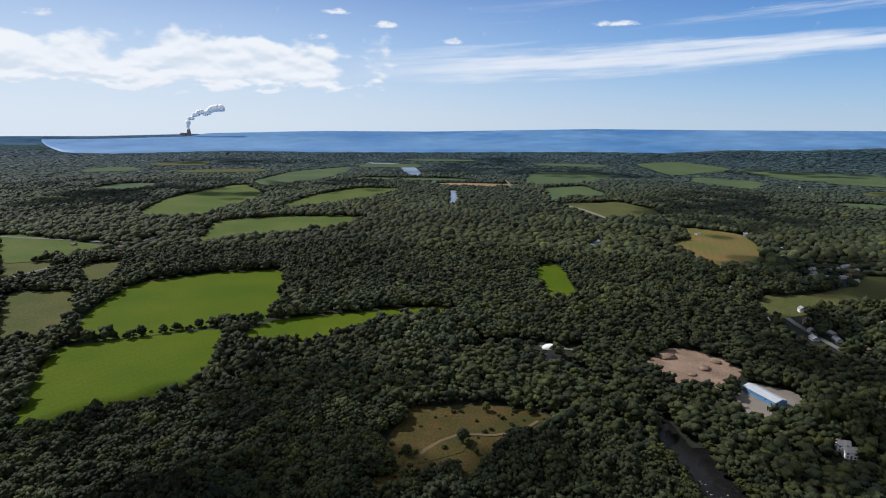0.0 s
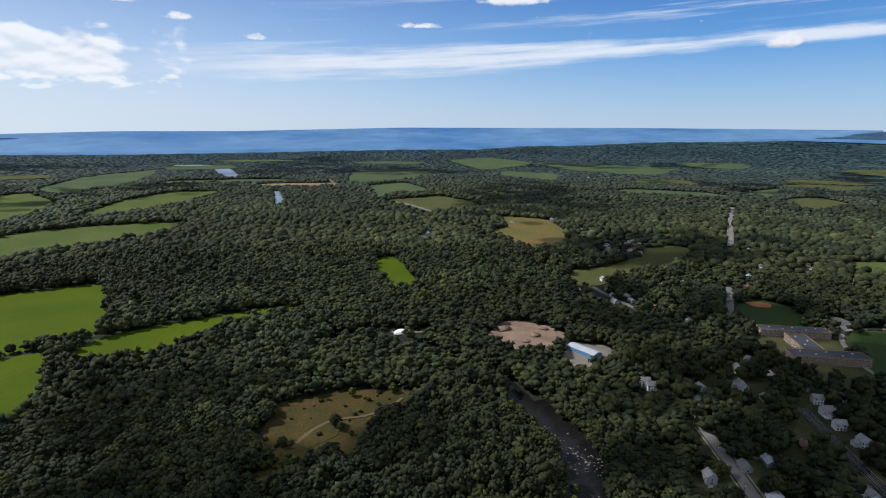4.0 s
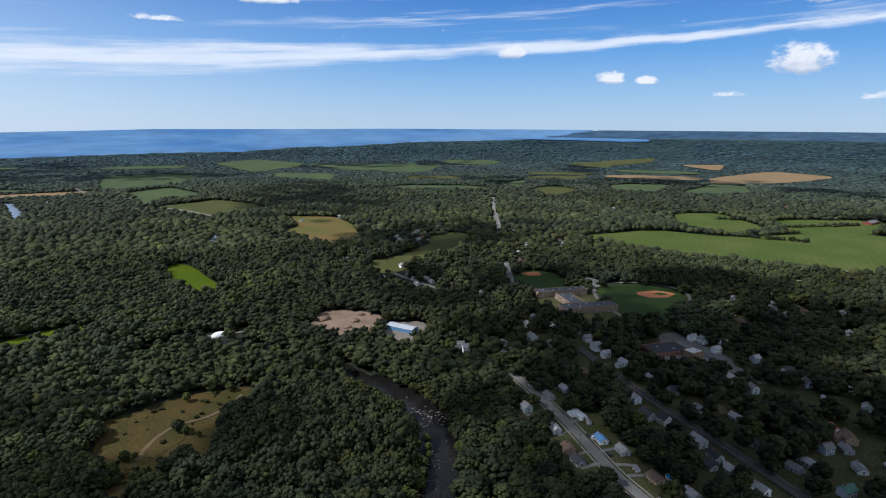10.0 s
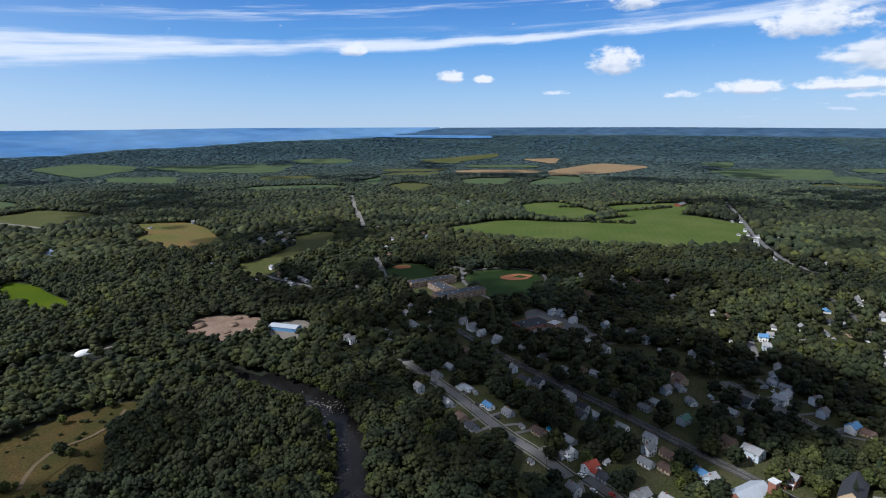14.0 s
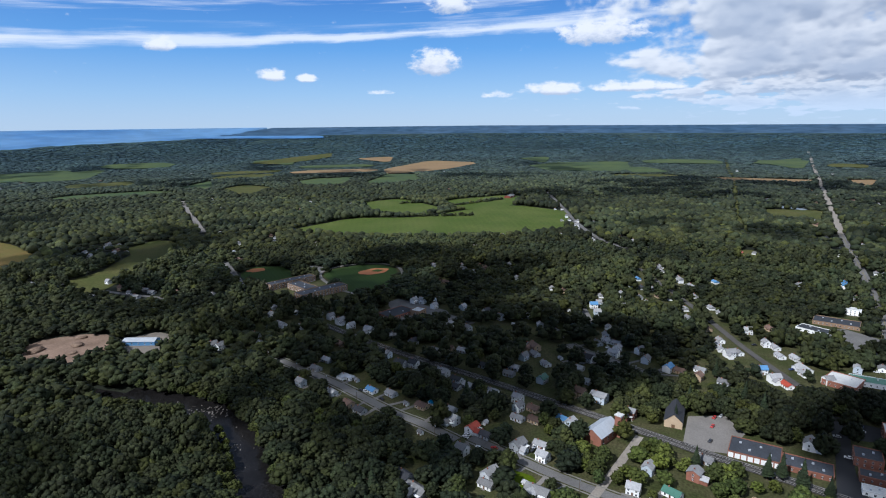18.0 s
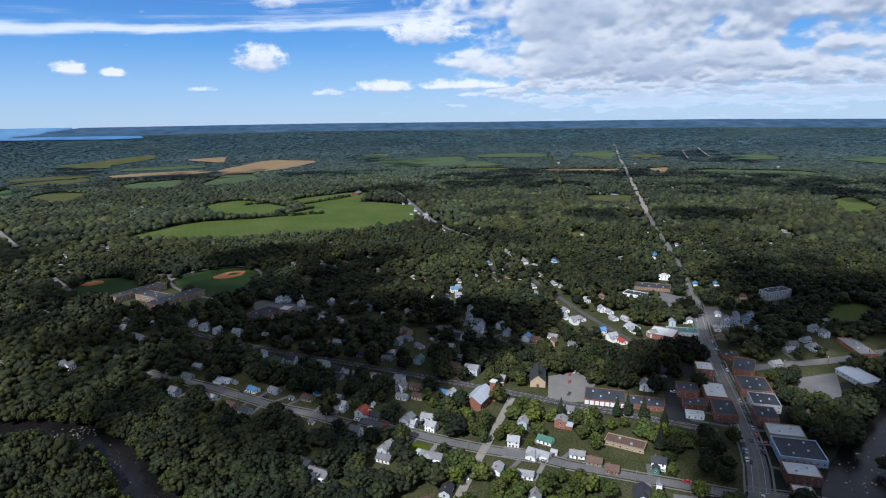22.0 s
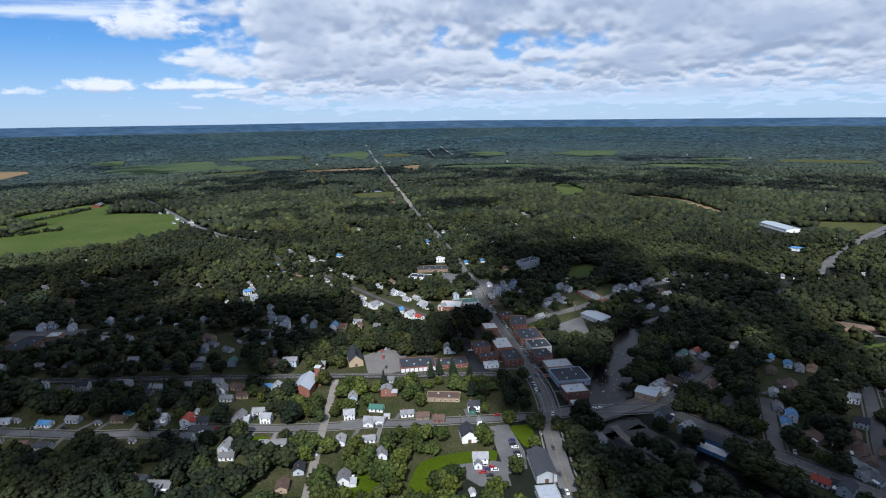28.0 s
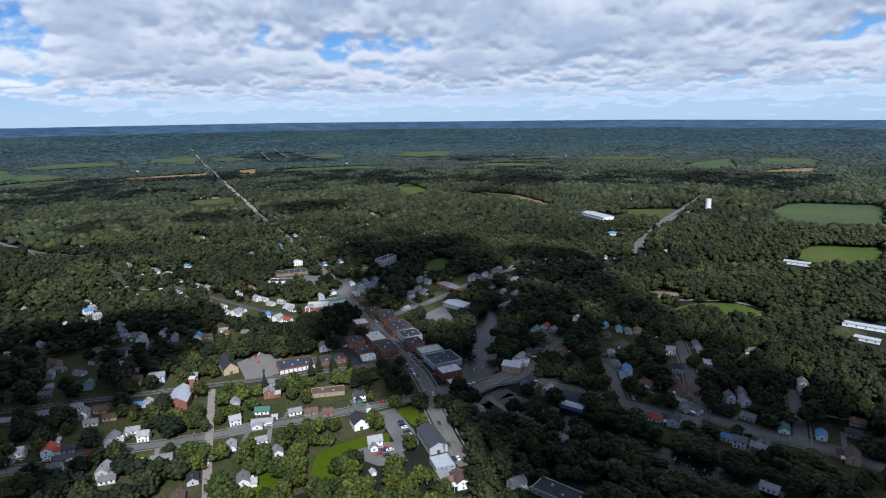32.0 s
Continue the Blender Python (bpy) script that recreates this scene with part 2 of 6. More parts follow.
foliage = material("foliage", (0.0208, 0.0248, 0.0112), 0.7, 0.55, 0.03, 1.1, 0.9, spec=0.12, second=(0.0312, 0.0362, 0.0145), tint=True, island=0.32)
# Distance haze is put into the base colours of these two backdrop materials.
haze_blue_green = material("haze_blue_green", (0.03, 0.05, 0.05), 1.0, 0.3, 0.003, 0.03, 0.0, spec=0.0, second=(0.046, 0.07, 0.068))
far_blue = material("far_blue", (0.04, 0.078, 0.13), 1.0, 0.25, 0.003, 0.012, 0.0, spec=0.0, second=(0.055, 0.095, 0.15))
bark = material("bark", (0.1, 0.075, 0.05), 0.95, 0.3, 0.5, 4.0, 0.05)
river_water = material("river_water", (0.014, 0.013, 0.013), 0.25, 0.4, 0.05, 0.6, 0.1, spec=0.15)
# Sky glint is put into a pale base colour for far water.
river_sky_glint = material("river_sky_glint", (0.2, 0.24, 0.29), 0.3, 0.15, 0.01, 0.1, spec=0.5)
# Sky reflection is put into the blue base colour and its paler patches.
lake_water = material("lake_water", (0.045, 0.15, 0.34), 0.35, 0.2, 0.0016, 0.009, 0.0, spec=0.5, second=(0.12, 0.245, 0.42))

# ---- the lie of the land ----
EYE = 192.0
DIPS = ([-180, -35, -16, -6, 9, 20, 30, 69, 84, 105, 120, 140, 156, 180], [.02, .0246, .0155, .0148, .0075, .0066, .0048, .0046, .0066, .0078, .011, .0141, .019, .02])


def land(x, y):
    """Ground height: flat round the village, then a bowl fitted to the camera's horizon."""
    x, y = np.asarray(x, float), np.asarray(y, float)
    r = np.hypot(x, y)
    u = np.clip((r - 2600) / 2250, 0, 1)
    s = np.clip((r - 2600) / 2200, 0, 1)
    dip = np.interp(np.degrees(np.arctan2(x, y)), *DIPS) * s * s * (3 - 2 * s)
    return np.where(r < 2600, 0.0, EYE - r * (EYE / 2600 * (1 - u) + dip))


def mesh_object(name, verts, faces, mat, smooth=False):
    me = bpy.data.meshes.new(name)
    me.from_pydata([tuple(v) for v in verts], [], [tuple(f) for f in faces])
    me.materials.append(mat)
    if smooth:
        me.shade_smooth()
    return new(name, me)


def rounded(pts, times=2):
    for _ in range(times):
        pts = [q for i in range(len(pts)) for q in ((0.86 * pts[i][0] + 0.14 * pts[(i + 1) % len(pts)][0], 0.86 * pts[i][1] + 0.14 * pts[(i + 1) % len(pts)][1]),
                                                   (0.14 * pts[i][0] + 0.86 * pts[(i + 1) % len(pts)][0], 0.14 * pts[i][1] + 0.86 * pts[(i + 1) % len(pts)][1]))]
    return pts


def dense(pts, step):
    """The line through pts, with a point at every step."""
    p = np.array(pts, float)
    for _ in range(2):
        q = [p[0]]
        for a, b in zip(p[:-1], p[1:]):
            q += [0.75 * a + 0.25 * b, 0.25 * a + 0.75 * b]
        p = np.array(q + [p[-1]])
    d = np.r_[0, np.cumsum(np.hypot(*np.diff(p, axis=0).T))]
    s = np.linspace(0, d[-1], max(2, int(d[-1] / step) + 1))
    return np.c_[np.interp(s, d, p[:, 0]), np.interp(s, d, p[:, 1])]


def ribbon(pts, width, step=10.0):
    p = dense(pts, step)
    t = np.gradient(p, axis=0)
    t /= np.hypot(*t.T)[:, None]
    s = np.c_[t[:, 1], -t[:, 0]]
    return p, p + s * width / 2, p - s * width / 2


# open ground: no woodland where this grid is set
CELL, HALF = 4.0, 3200.0
N = int(2 * HALF / CELL)
OPEN = np.zeros((N, N), bool)
RIVERS = []
STREETS = []
layer = 0


def inside(pts, X, Y):
    hit = np.zeros(X.shape, bool)
    for (x1, y1), (x2, y2) in zip(pts, pts[1:] + pts[:1]):
        if y1 != y2:
            hit ^= ((y1 > Y) != (y2 > Y)) & (X < (x2 - x1) * (Y - y1) / (y2 - y1) + x1)
    return hit


def clear_polygon(pts):
    x, y = zip(*pts)
    i0, i1 = [int(np.clip((v + HALF) / CELL, 0, N - 1)) for v in (min(x), max(x))]
    j0, j1 = [int(np.clip((v + HALF) / CELL, 0, N - 1)) for v in (min(y), max(y))]
    X, Y = np.meshgrid(-HALF + CELL * (np.arange(i0, i1 + 1) + 0.5), -HALF + CELL * (np.arange(j0, j1 + 1) + 0.5), indexing="ij")
    OPEN[i0:i1 + 1, j0:j1 + 1] |= inside(list(pts), X, Y)


def clear_disc(x, y, r):
    i0, i1 = [int(np.clip((v + HALF) / CELL, 0, N - 1)) for v in (x - r, x + r)]
    j0, j1 = [int(np.clip((v + HALF) / CELL, 0, N - 1)) for v in (y - r, y + r)]
    X, Y = np.meshgrid(-HALF + CELL * (np.arange(i0, i1 + 1) + 0.5), -HALF + CELL * (np.arange(j0, j1 + 1) + 0.5), indexing="ij")
    OPEN[i0:i1 + 1, j0:j1 + 1] |= (X - x) ** 2 + (Y - y) ** 2 < r * r


def lift(x, y):
    """How far a thin layer of the ground lies above the sheet."""
    global layer
    layer += 1
    r = math.hypot(x, y)
    return 0.06 + 0.003 * layer + (0.0006 * r if r > 900 else 0) + (2.0 if r > 2400 else 0)


def area(label, mat, pts, name="field", clear=True, height=0.0):
    # paved lots keep square corners, fields soft ones
    pts = list(pts) if mat in (asphalt, asphalt_dark, concrete) else rounded(pts, 2 if mat in (dry_meadow, lawn) else 1)
    if clear:
        clear_polygon(pts)
    x, y = np.mean(pts, axis=0)
    # Far fields take the haze-tinted copy of the grass.
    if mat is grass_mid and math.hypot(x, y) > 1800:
        mat = grass_haze
    bm = bmesh.new()
    bm.faces.new([bm.verts.new((px, py, 0)) for px, py in pts])
    bmesh.ops.triangulate(bm, faces=bm.faces[:])
    if math.hypot(x, y) > 1800:
        bmesh.ops.subdivide_edges(bm, edges=bm.edges[:], cuts=3, use_grid_fill=True)
    up = height or lift(x, y)
    for v in bm.verts:
        v.co.z = float(land(v.co.x, v.co.y)) + up
    bmesh.ops.recalc_face_normals(bm, faces=bm.faces[:])
    if bm.faces[:][0].normal.z < 0:
        bmesh.ops.reverse_faces(bm, faces=bm.faces[:])
    me = bpy.data.meshes.new(name)
    bm.to_mesh(me)
    bm.free()
    me.materials.append(mat)
    kinds = {"asphalt": "car_park", "asphalt_dark": "car_park", "concrete": "car_park", "sand": "sand_pit", "gravel": "yard", "lawn": "lawn", "turf": "ball_field", "dry_meadow": "meadow", "clay": "infield"}
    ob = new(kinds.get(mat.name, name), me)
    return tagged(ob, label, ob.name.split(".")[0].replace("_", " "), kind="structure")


def road(label, mat, width, pts):
    p, a, b = ribbon(pts, width, 12.0)
    for x, y in p:
        r = math.hypot(x, y)
        for k in (1.0, 0.988, 0.976, 0.964, 0.95) if r > 700 else (1.0, 0.982, 0.965):
            clear_disc(x * k, y * k, width / 2 + 1.5)
    up = lift(*p.mean(axis=0)) + 0.2
    if mat is asphalt:
        STREETS.append((p, width))
    v = [(x, y, float(land(x, y)) + up) for q in zip(a, b) for x, y in q]
    f = [(2 * i, 2 * i + 1, 2 * i + 3, 2 * i + 2) for i in range(len(p) - 1)]
    name = "railway_bed" if mat is ballast else "path" if mat is dirt else "road"
    ob = mesh_object(name, v, f, mat)
    r = math.hypot(*p.mean(axis=0))
    if name == "road" and width >= 7 and r < 480:
        for side in (-1, 1):
            flat_ribbon("pavement", "pale concrete pavement along the street", pavement_slab, p, side * (width / 2 + 1.6), 1.1, up + 0.04)
    if name == "road" and width >= 9 and r < 900:
        for off in (-0.14, 0.14):
            flat_ribbon("centre_line", "worn yellow centre line on the road", line_yellow, p, off, 0.16, up + 0.03)
        for off in (-width / 2 + 2.4, width / 2 - 2.4) if width >= 11 else ():
            flat_ribbon("edge_line", "worn white edge line on the road", line_white, p, off, 0.14, up + 0.03)
    return tagged(ob, label, name.replace("_", " "), kind="structure")


def flat_ribbon(name, label, mat, p, off, wide, z):
    t = np.gradient(p, axis=0)
    t /= np.hypot(*t.T)[:, None]
    s = np.c_[t[:, 1], -t[:, 0]]
    a, b = p + s * (off + wide / 2), p + s * (off - wide / 2)
    v = [(x, y, float(land(x, y)) + z) for q in zip(a, b) for x, y in q]
    f = [(2 * i, 2 * i + 1, 2 * i + 3, 2 * i + 2) for i in range(len(p) - 1)]
    return tagged(mesh_object(name, v, f, mat), label, name.replace("_", " "), kind="structure")


def river(label, width, pts):
    p, a, b = ribbon(pts, width * 1.25, 10.0)
    far = math.hypot(*p.mean(axis=0)) > 900
    for x, y in p:
        clear_disc(x, y, width * 0.5 - 1.0)
    if not far:
        RIVERS.append((p, width))
    v = [(x, y, float(land(x, y)) + (0.9 + (2.5 if math.hypot(x, y) > 2300 else 0) if far else -1.2)) for q in zip(a, b) for x, y in q]
    f = [(2 * i, 2 * i + 1, 2 * i + 3, 2 * i + 2) for i in range(len(p) - 1)]
    return tagged(mesh_object("river", v, f, river_water if not far else river_sky_glint), label, "river", kind="structure")


# ---- plan: water, fields, roads ----
river("dark river hidden between wooded banks", 13, [(84, 564), (102, 552), (125, 544), (157, 520), (180, 476), (208, 444), (215, 393)])
river("dark still river pool below a wooded bank", 22, [(75, 532), (87, 542), (102, 551), (117, 555), (127, 556)])
river("dark shallow river with rocks and riffles between wooded banks", 32, [(215, 393), (220, 355), (223, 315), (212, 282), (189, 249), (162, 217),
      (130, 150), (80, 60), (10, -20), (-40, -90), (-30, -160), (19, -181)])
river("dark river under the trees below the bridge", 20, [(19, -181), (45, -175), (66, -168), (91, -163), (111, -157), (133, -151), (160, -140), (185, -130)])
river("dark shallow river with white riffles at the bridge", 25, [(185, -130), (206, -131), (228, -144), (260, -165), (307, -201), (339, -237)])
river("dark river bend under trees", 16, [(339, -237), (356, -285), (365, -323), (375, -365), (390, -460)])
river('bright river reach', 26, [(-21, 1452), (-34, 1618), (-46, 1780)])
river('bright river reach', 26, [(-133, 1963), (-142, 2122)])
river('bright river mouth', 50, [(-227, 2217), (-344, 2731), (-437, 2804), (-547, 2809)])
river('blue river glint', 14, [(247, 989), (267, 1078)])
area('bright green mown hayfield beside the woods', grass_bright, [(-199, 343), (-234, 400), (-283, 489), (-259, 507), (-161, 561), (-142, 526), (-120, 445), (-124, 415), (-166, 383), (-190, 359)])
area('bright green hayfield behind a hedgerow', grass_bright, [(-289, 507), (-327, 601), (-343, 693), (-284, 752), (-192, 790), (-158, 715), (-132, 607), (-135, 579), (-166, 571), (-228, 525)])
area('narrow green field strip between woods', grass_bright, [(-123, 511), (-138, 548), (-127, 588), (-44, 627), (52, 666), (33, 638), (-9, 604), (-47, 540), (-71, 516)])
area('small green clearing strip in the woods', grass_bright, [(150, 856), (171, 887), (188, 847), (188, 791), (194, 704), (175, 688), (154, 685), (151, 755), (143, 813)])
area('narrow green field strip running on beside the woods', grass_bright, [(-20, 631), (5, 637), (27, 641), (45, 648), (59, 654), (60, 633), (32, 609), (5, 599), (-18, 584)])
area('green field beyond the woods', grass_mid, [(-770, 970), (-482, 884), (-521, 797), (-582, 759)])
area('olive rough pasture', grass_olive, [(-588, 770), (-506, 782), (-486, 704), (-494, 662)])
area('olive brown fallow field', grass_olive, [(-465, 634), (-386, 662), (-317, 553), (-299, 508), (-337, 488)])
area('olive brown weedy field', grass_olive, [(-472, 771), (-425, 812), (-369, 699), (-383, 659)])
area('long green field behind trees', grass_mid, [(-391, 931), (-467, 1145), (-337, 1234), (-171, 1249), (-201, 1087), (-358, 960)])
area('wide pale green field', grass_mid, [(-660, 1172), (-754, 1474), (-727, 1850), (-534, 1581), (-513, 1340), (-507, 1169)])
area('pale green field', grass_mid, [(-421, 1310), (-408, 1607), (-329, 1799), (-189, 1796), (-273, 1438), (-368, 1310)])
area('distant green field', grass_mid, [(-724, 1877), (-743, 2356), (-568, 2676), (-501, 2148), (-589, 1729)])
area('distant narrow green field', grass_mid, [(-1082, 1607), (-1078, 1773), (-946, 1802), (-928, 1595)])
area('distant pale field', grass_mid, [(1097, 2808), (1352, 2640), (1612, 2568), (1427, 2258), (1147, 2335)])
area('orange brown dry hayfield with a greener edge', dry_grass, [(421, 1213), (477, 1223), (540, 1168), (530, 1071), (476, 901), (430, 885), (384, 862), (387, 903), (385, 1003), (370, 1022), (396, 1072), (432, 1096), (436, 1163)])
area('olive rough field behind houses', grass_olive, [(405, 750), (461, 757), (552, 815), (583, 866), (650, 880), (660, 840), (551, 722), (493, 708), (426, 680), (388, 660), (386, 698)])
area('distant grey-green crop field', grass_haze, [(208, 2533), (470, 2575), (533, 2424), (480, 2267), (396, 2096), (289, 1985), (233, 1962), (160, 1991)])
area('bright green paddock', grass_mid, [(225, 1900), (347, 1992), (368, 1954), (393, 1803), (391, 1706), (277, 1673), (229, 1550), (224, 1706)])
area('olive green paddock by the road', grass_olive, [(232, 1536), (303, 1558), (400, 1607), (454, 1477), (457, 1350), (367, 1300), (317, 1310), (282, 1404)])
area('distant tawny green field', grass_mid, [(730, 2991), (957, 3120), (1106, 2815), (1001, 2613), (791, 2625), (793, 2707), (720, 2859)])
area('distant dark olive field', grass_haze, [(822, 2443), (1038, 2291), (881, 1945), (742, 2151)])
area('grassy power line cut through the woods', grass_olive, [(3100, -12), (2202, -36), (1633, -33), (1289, -32), (1072, -42), (1072, -54), (1289, -44), (1633, -46), (2202, -52), (3100, -30)])
area('small blue pond in a clearing', river_sky_glint, [(1530, -80), (1491, -132), (1450, -178), (1425, -172), (1455, -120), (1500, -78)])
road('country road between the paddocks', concrete, 9, [(207, 1547), (277, 1485), (321, 1320)])
area('dry tawny meadow with a mown path and lone trees', dry_meadow, [(32, 324), (37, 352), (49, 409), (57, 426), (97, 434), (137, 425), (147, 402), (127, 393), (105, 377), (92, 339), (70, 347), (56, 330), (44, 314)])
area('bare pinkish sand and gravel pit', sand, [(216, 513), (248, 561), (268, 564), (294, 540), (302, 520), (272, 475), (249, 481), (230, 499)])
area('pale gravel yard around the blue shed', gravel, [(267, 457), (298, 498), (325, 483), (324, 460), (295, 429), (276, 438)])
area('large rolling green field', grass_mid, [(813, 729), (985, 697), (1042, 570), (1196, 514), (1298, 432), (1230, 289), (980, 249), (905, 354), (835, 490), (798, 599)])
area('green field beyond a hedge', grass_mid, [(1209, 816), (1310, 758), (1186, 577), (1068, 567), (1034, 675)])
area('green field beside a red barn', grass_mid, [(1311, 640), (1483, 522), (1447, 434), (1231, 453), (1172, 545)])
area('distant tan harvested field', far_tan, [(2183, 1326), (2654, 1338), (2638, 1051), (2202, 1061), (1942, 1178)])
area('distant green field', grass_mid, [(1692, 1112), (2038, 1115), (1786, 931), (1577, 1014)])
area('distant narrow field', grass_mid, [(1636, 1360), (1842, 1247), (1560, 1109), (1472, 1200)])
area('distant dark green field', grass_haze, [(2689, 780), (2881, 413), (2462, 350), (2287, 590)])
area('distant pale field', grass_haze, [(727, 2906), (952, 2998), (1071, 2768), (758, 2430)])
area('distant pale field', grass_haze, [(1327, 2513), (1701, 2447), (1391, 2146), (1227, 2230)])
area('dark green softball field turf', turf, [(524, 570), (564, 586), (585, 545), (543, 488), (500, 484), (484, 508)])
area('dark green baseball field turf with an oval path', turf, [(566, 468), (600, 471), (631, 453), (647, 419), (628, 389), (567, 357), (529, 352), (505, 362), (516, 397)])
area('asphalt school car park', asphalt, [(574, 519), (603, 513), (602, 483), (565, 477)])
area('asphalt lot round the brick primary school', asphalt, [(493, 327), (511, 322), (493, 254), (467, 235), (458, 258), (440, 282)])
area('park lawn with trees', lawn, [(248, -62), (273, -104), (250, -102), (219, -90), (217, -66), (222, -58)])
area('pale asphalt car park behind the fire hall', concrete, [(312, 13), (349, 12), (360, -10), (340, -22), (310, -13), (307, 7)])
area('fresh black asphalt side street', asphalt_dark, [(388, -73), (387, -83), (316, -76), (289, -78), (290, -86), (275, -81), (276, -67), (281, -62), (326, -68)])
area('black asphalt car park', asphalt_dark, [(383, -83), (381, -102), (360, -99), (358, -83)])
area('asphalt plaza car park', asphalt, [(578, -98), (588, -112), (566, -139), (525, -132), (523, -119), (522, -101)])
area('grey asphalt riverside car park', asphalt, [(368, -170), (382, -203), (333, -186), (320, -160), (287, -148), (300, -145)])
area('grey asphalt lot beside a street', asphalt, [(538, -148), (535, -160), (495, -162), (464, -156), (469, -140), (506, -137)])
# Lawn in the brighter hayfield grass, which stands in for sunlight.
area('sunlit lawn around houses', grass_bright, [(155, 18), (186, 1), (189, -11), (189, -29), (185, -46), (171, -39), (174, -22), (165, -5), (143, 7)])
area('church car park asphalt', asphalt, [(171, -9), (178, -16), (176, -39), (172, -45), (151, -41), (155, -25), (166, -19)])
area('asphalt parking beside the hall', asphalt, [(212, -50), (211, -62), (179, -60), (163, -55), (161, -42), (184, -45)])
area('green riverside sports field', grass_mid, [(246, -375), (244, -419), (222, -451), (192, -455), (167, -406), (182, -395), (208, -400), (233, -376)])
area('bare sandy yard by the field', sand, [(297, -400), (297, -419), (270, -440), (250, -399), (260, -376)])
area('green athletic field', grass_mid, [(307, -697), (318, -781), (253, -840), (200, -708), (225, -672), (258, -674)])
area('large distant green crop field', grass_haze, [(509, -973), (556, -1146), (427, -1248), (319, -987), (400, -896)])
area('distant sunlit fields', grass_mid, [(1258, -1686), (1369, -2144), (1068, -1753), (1079, -1622)])
area('distant stubble field', far_tan, [(982, -1725), (926, -1968), (850, -1783), (924, -1676)])
area('distant pale fields', grass_mid, [(1293, -2216), (1105, -2313), (947, -2003), (1099, -1915)])
area('rough grass beside the works', grass_olive, [(704, -810), (647, -908), (581, -806), (621, -733)])
area('mown lawn by the sheds', lawn, [(138, -463), (125, -470), (108, -471), (103, -434), (121, -425)])
area('small green field in town', grass_mid, [(542, -264), (564, -287), (562, -310), (533, -306), (482, -262), (483, -238)])
area('lawn beside the brick shop', lawn, [(464, -260), (470, -278), (429, -278), (422, -267)])
area('sunny distant fields', grass_mid, [(2569, 802), (2765, 607), (2720, 362), (2389, 341), (2299, 624)])
area('distant cleared field', grass_mid, [(2684, 668), (2816, 416), (2353, 330), (2324, 560)])
area('grey driveway court', asphalt, [(223, -220), (211, -227), (192, -217), (171, -197), (183, -195), (202, -212)])
# These three lawns also take the brighter grass in place of sunlight.
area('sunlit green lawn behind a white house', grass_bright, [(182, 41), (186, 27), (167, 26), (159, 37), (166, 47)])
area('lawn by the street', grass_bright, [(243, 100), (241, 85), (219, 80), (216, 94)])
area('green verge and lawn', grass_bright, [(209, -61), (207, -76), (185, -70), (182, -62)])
road('grey asphalt village street', asphalt, 7, [(318, 334), (309, 299), (302, 274), (296, 253), (285, 224), (273, 192), (269, 169), (259, 141)])
road('grey asphalt village street continuing', asphalt, 7, [(265, 134), (257, 107), (250, 87), (245, 69), (241, 50), (238, 34), (236, 20)])
road('pale concrete side street with sunlight put into its colour', concrete_pale, 5, [(309, 38), (266, 46), (223, 55), (177, 63), (128, 72)])
road('grey asphalt cross street', asphalt, 7, [(240, 40), (239, 24), (232, 8), (226, -24), (221, -51), (215, -83)])
road('grey road out of the village', asphalt, 9, [(1140, -193), (911, -178), (717, -161), (555, -143)])
road('wide grey main street with parked cars', asphalt, 11, [(560, -144), (500, -134), (445, -124), (348, -115), (288, -108), (249, -103), (218, -94)])
road('grey asphalt street curving downhill', asphalt, 10, [(218, -94), (192, -82), (174, -78), (148, -70), (129, -67)])
road('grey asphalt bridge approach', asphalt, 11, [(216, -88), (215, -107), (212, -122)])
road('grey asphalt river road', asphalt, 11, [(212, -122), (206, -143), (203, -165), (190, -171), (163, -182), (139, -193), (116, -204), (89, -217)])
road('straight asphalt road past houses', asphalt, 9, [(125, -229), (88, -227), (60, -235), (42, -245), (22, -255), (5, -257)])
road('grey asphalt branch road', asphalt, 10, [(377, -129), (391, -166), (406, -216), (430, -262), (452, -310), (458, -350)])
road('distant straight highway', concrete_pale, 12, [(3558, -411), (2829, -353), (1612, -239), (1135, -193)])
road('distant straight road', concrete, 12, [(1059, 1275), (883, 1049), (737, 860)])
road('road by the school', asphalt, 8, [(574, 645), (521, 574), (481, 523), (437, 469)])
road('street uphill between houses', asphalt, 8, [(193, -241), (159, -214), (138, -198)])
road('street uphill between houses', asphalt, 8, [(190, -323), (155, -289), (115, -246), (90, -224)])
road('lane among trees', asphalt, 8, [(84, -308), (60, -274), (43, -245)])
road('street toward the bridge end', asphalt, 8, [(204, -165), (218, -191), (236, -223), (247, -241)])
road('riverside lane', gravel, 5, [(190, -124), (167, -123), (143, -122), (127, -122)])
road('far country road', asphalt, 8, [(1580, 438), (1286, 322), (1063, 238), (927, 172), (881, 126)])
road('far country road', asphalt, 8, [(404, -509), (462, -575), (504, -643), (597, -844)])
road('distant road past a water tower', asphalt, 10, [(446, -571), (539, -699), (624, -879), (720, -1079), (866, -1337)])
road('village back street', asphalt, 8, [(448, 114), (433, 98), (427, 76), (414, 58), (406, 38)])
road('village back street', asphalt, 7, [(560, 126), (522, 112), (500, 103)])
road('back street by the primary school', asphalt, 7, [(488, 282), (479, 247), (465, 213)])
road('distant road left of the fields', asphalt, 8, [(107, 2136), (125, 1947)])
road('field road', asphalt, 6, [(-511, 685), (-503, 728), (-498, 783)])
road('country road past farmhouses', asphalt, 8, [(-737, 933), (-629, 926), (-485, 916), (-486, 974)])
road('road beside the olive field', asphalt, 6, [(402, 751), (399, 642), (407, 575), (408, 552)])
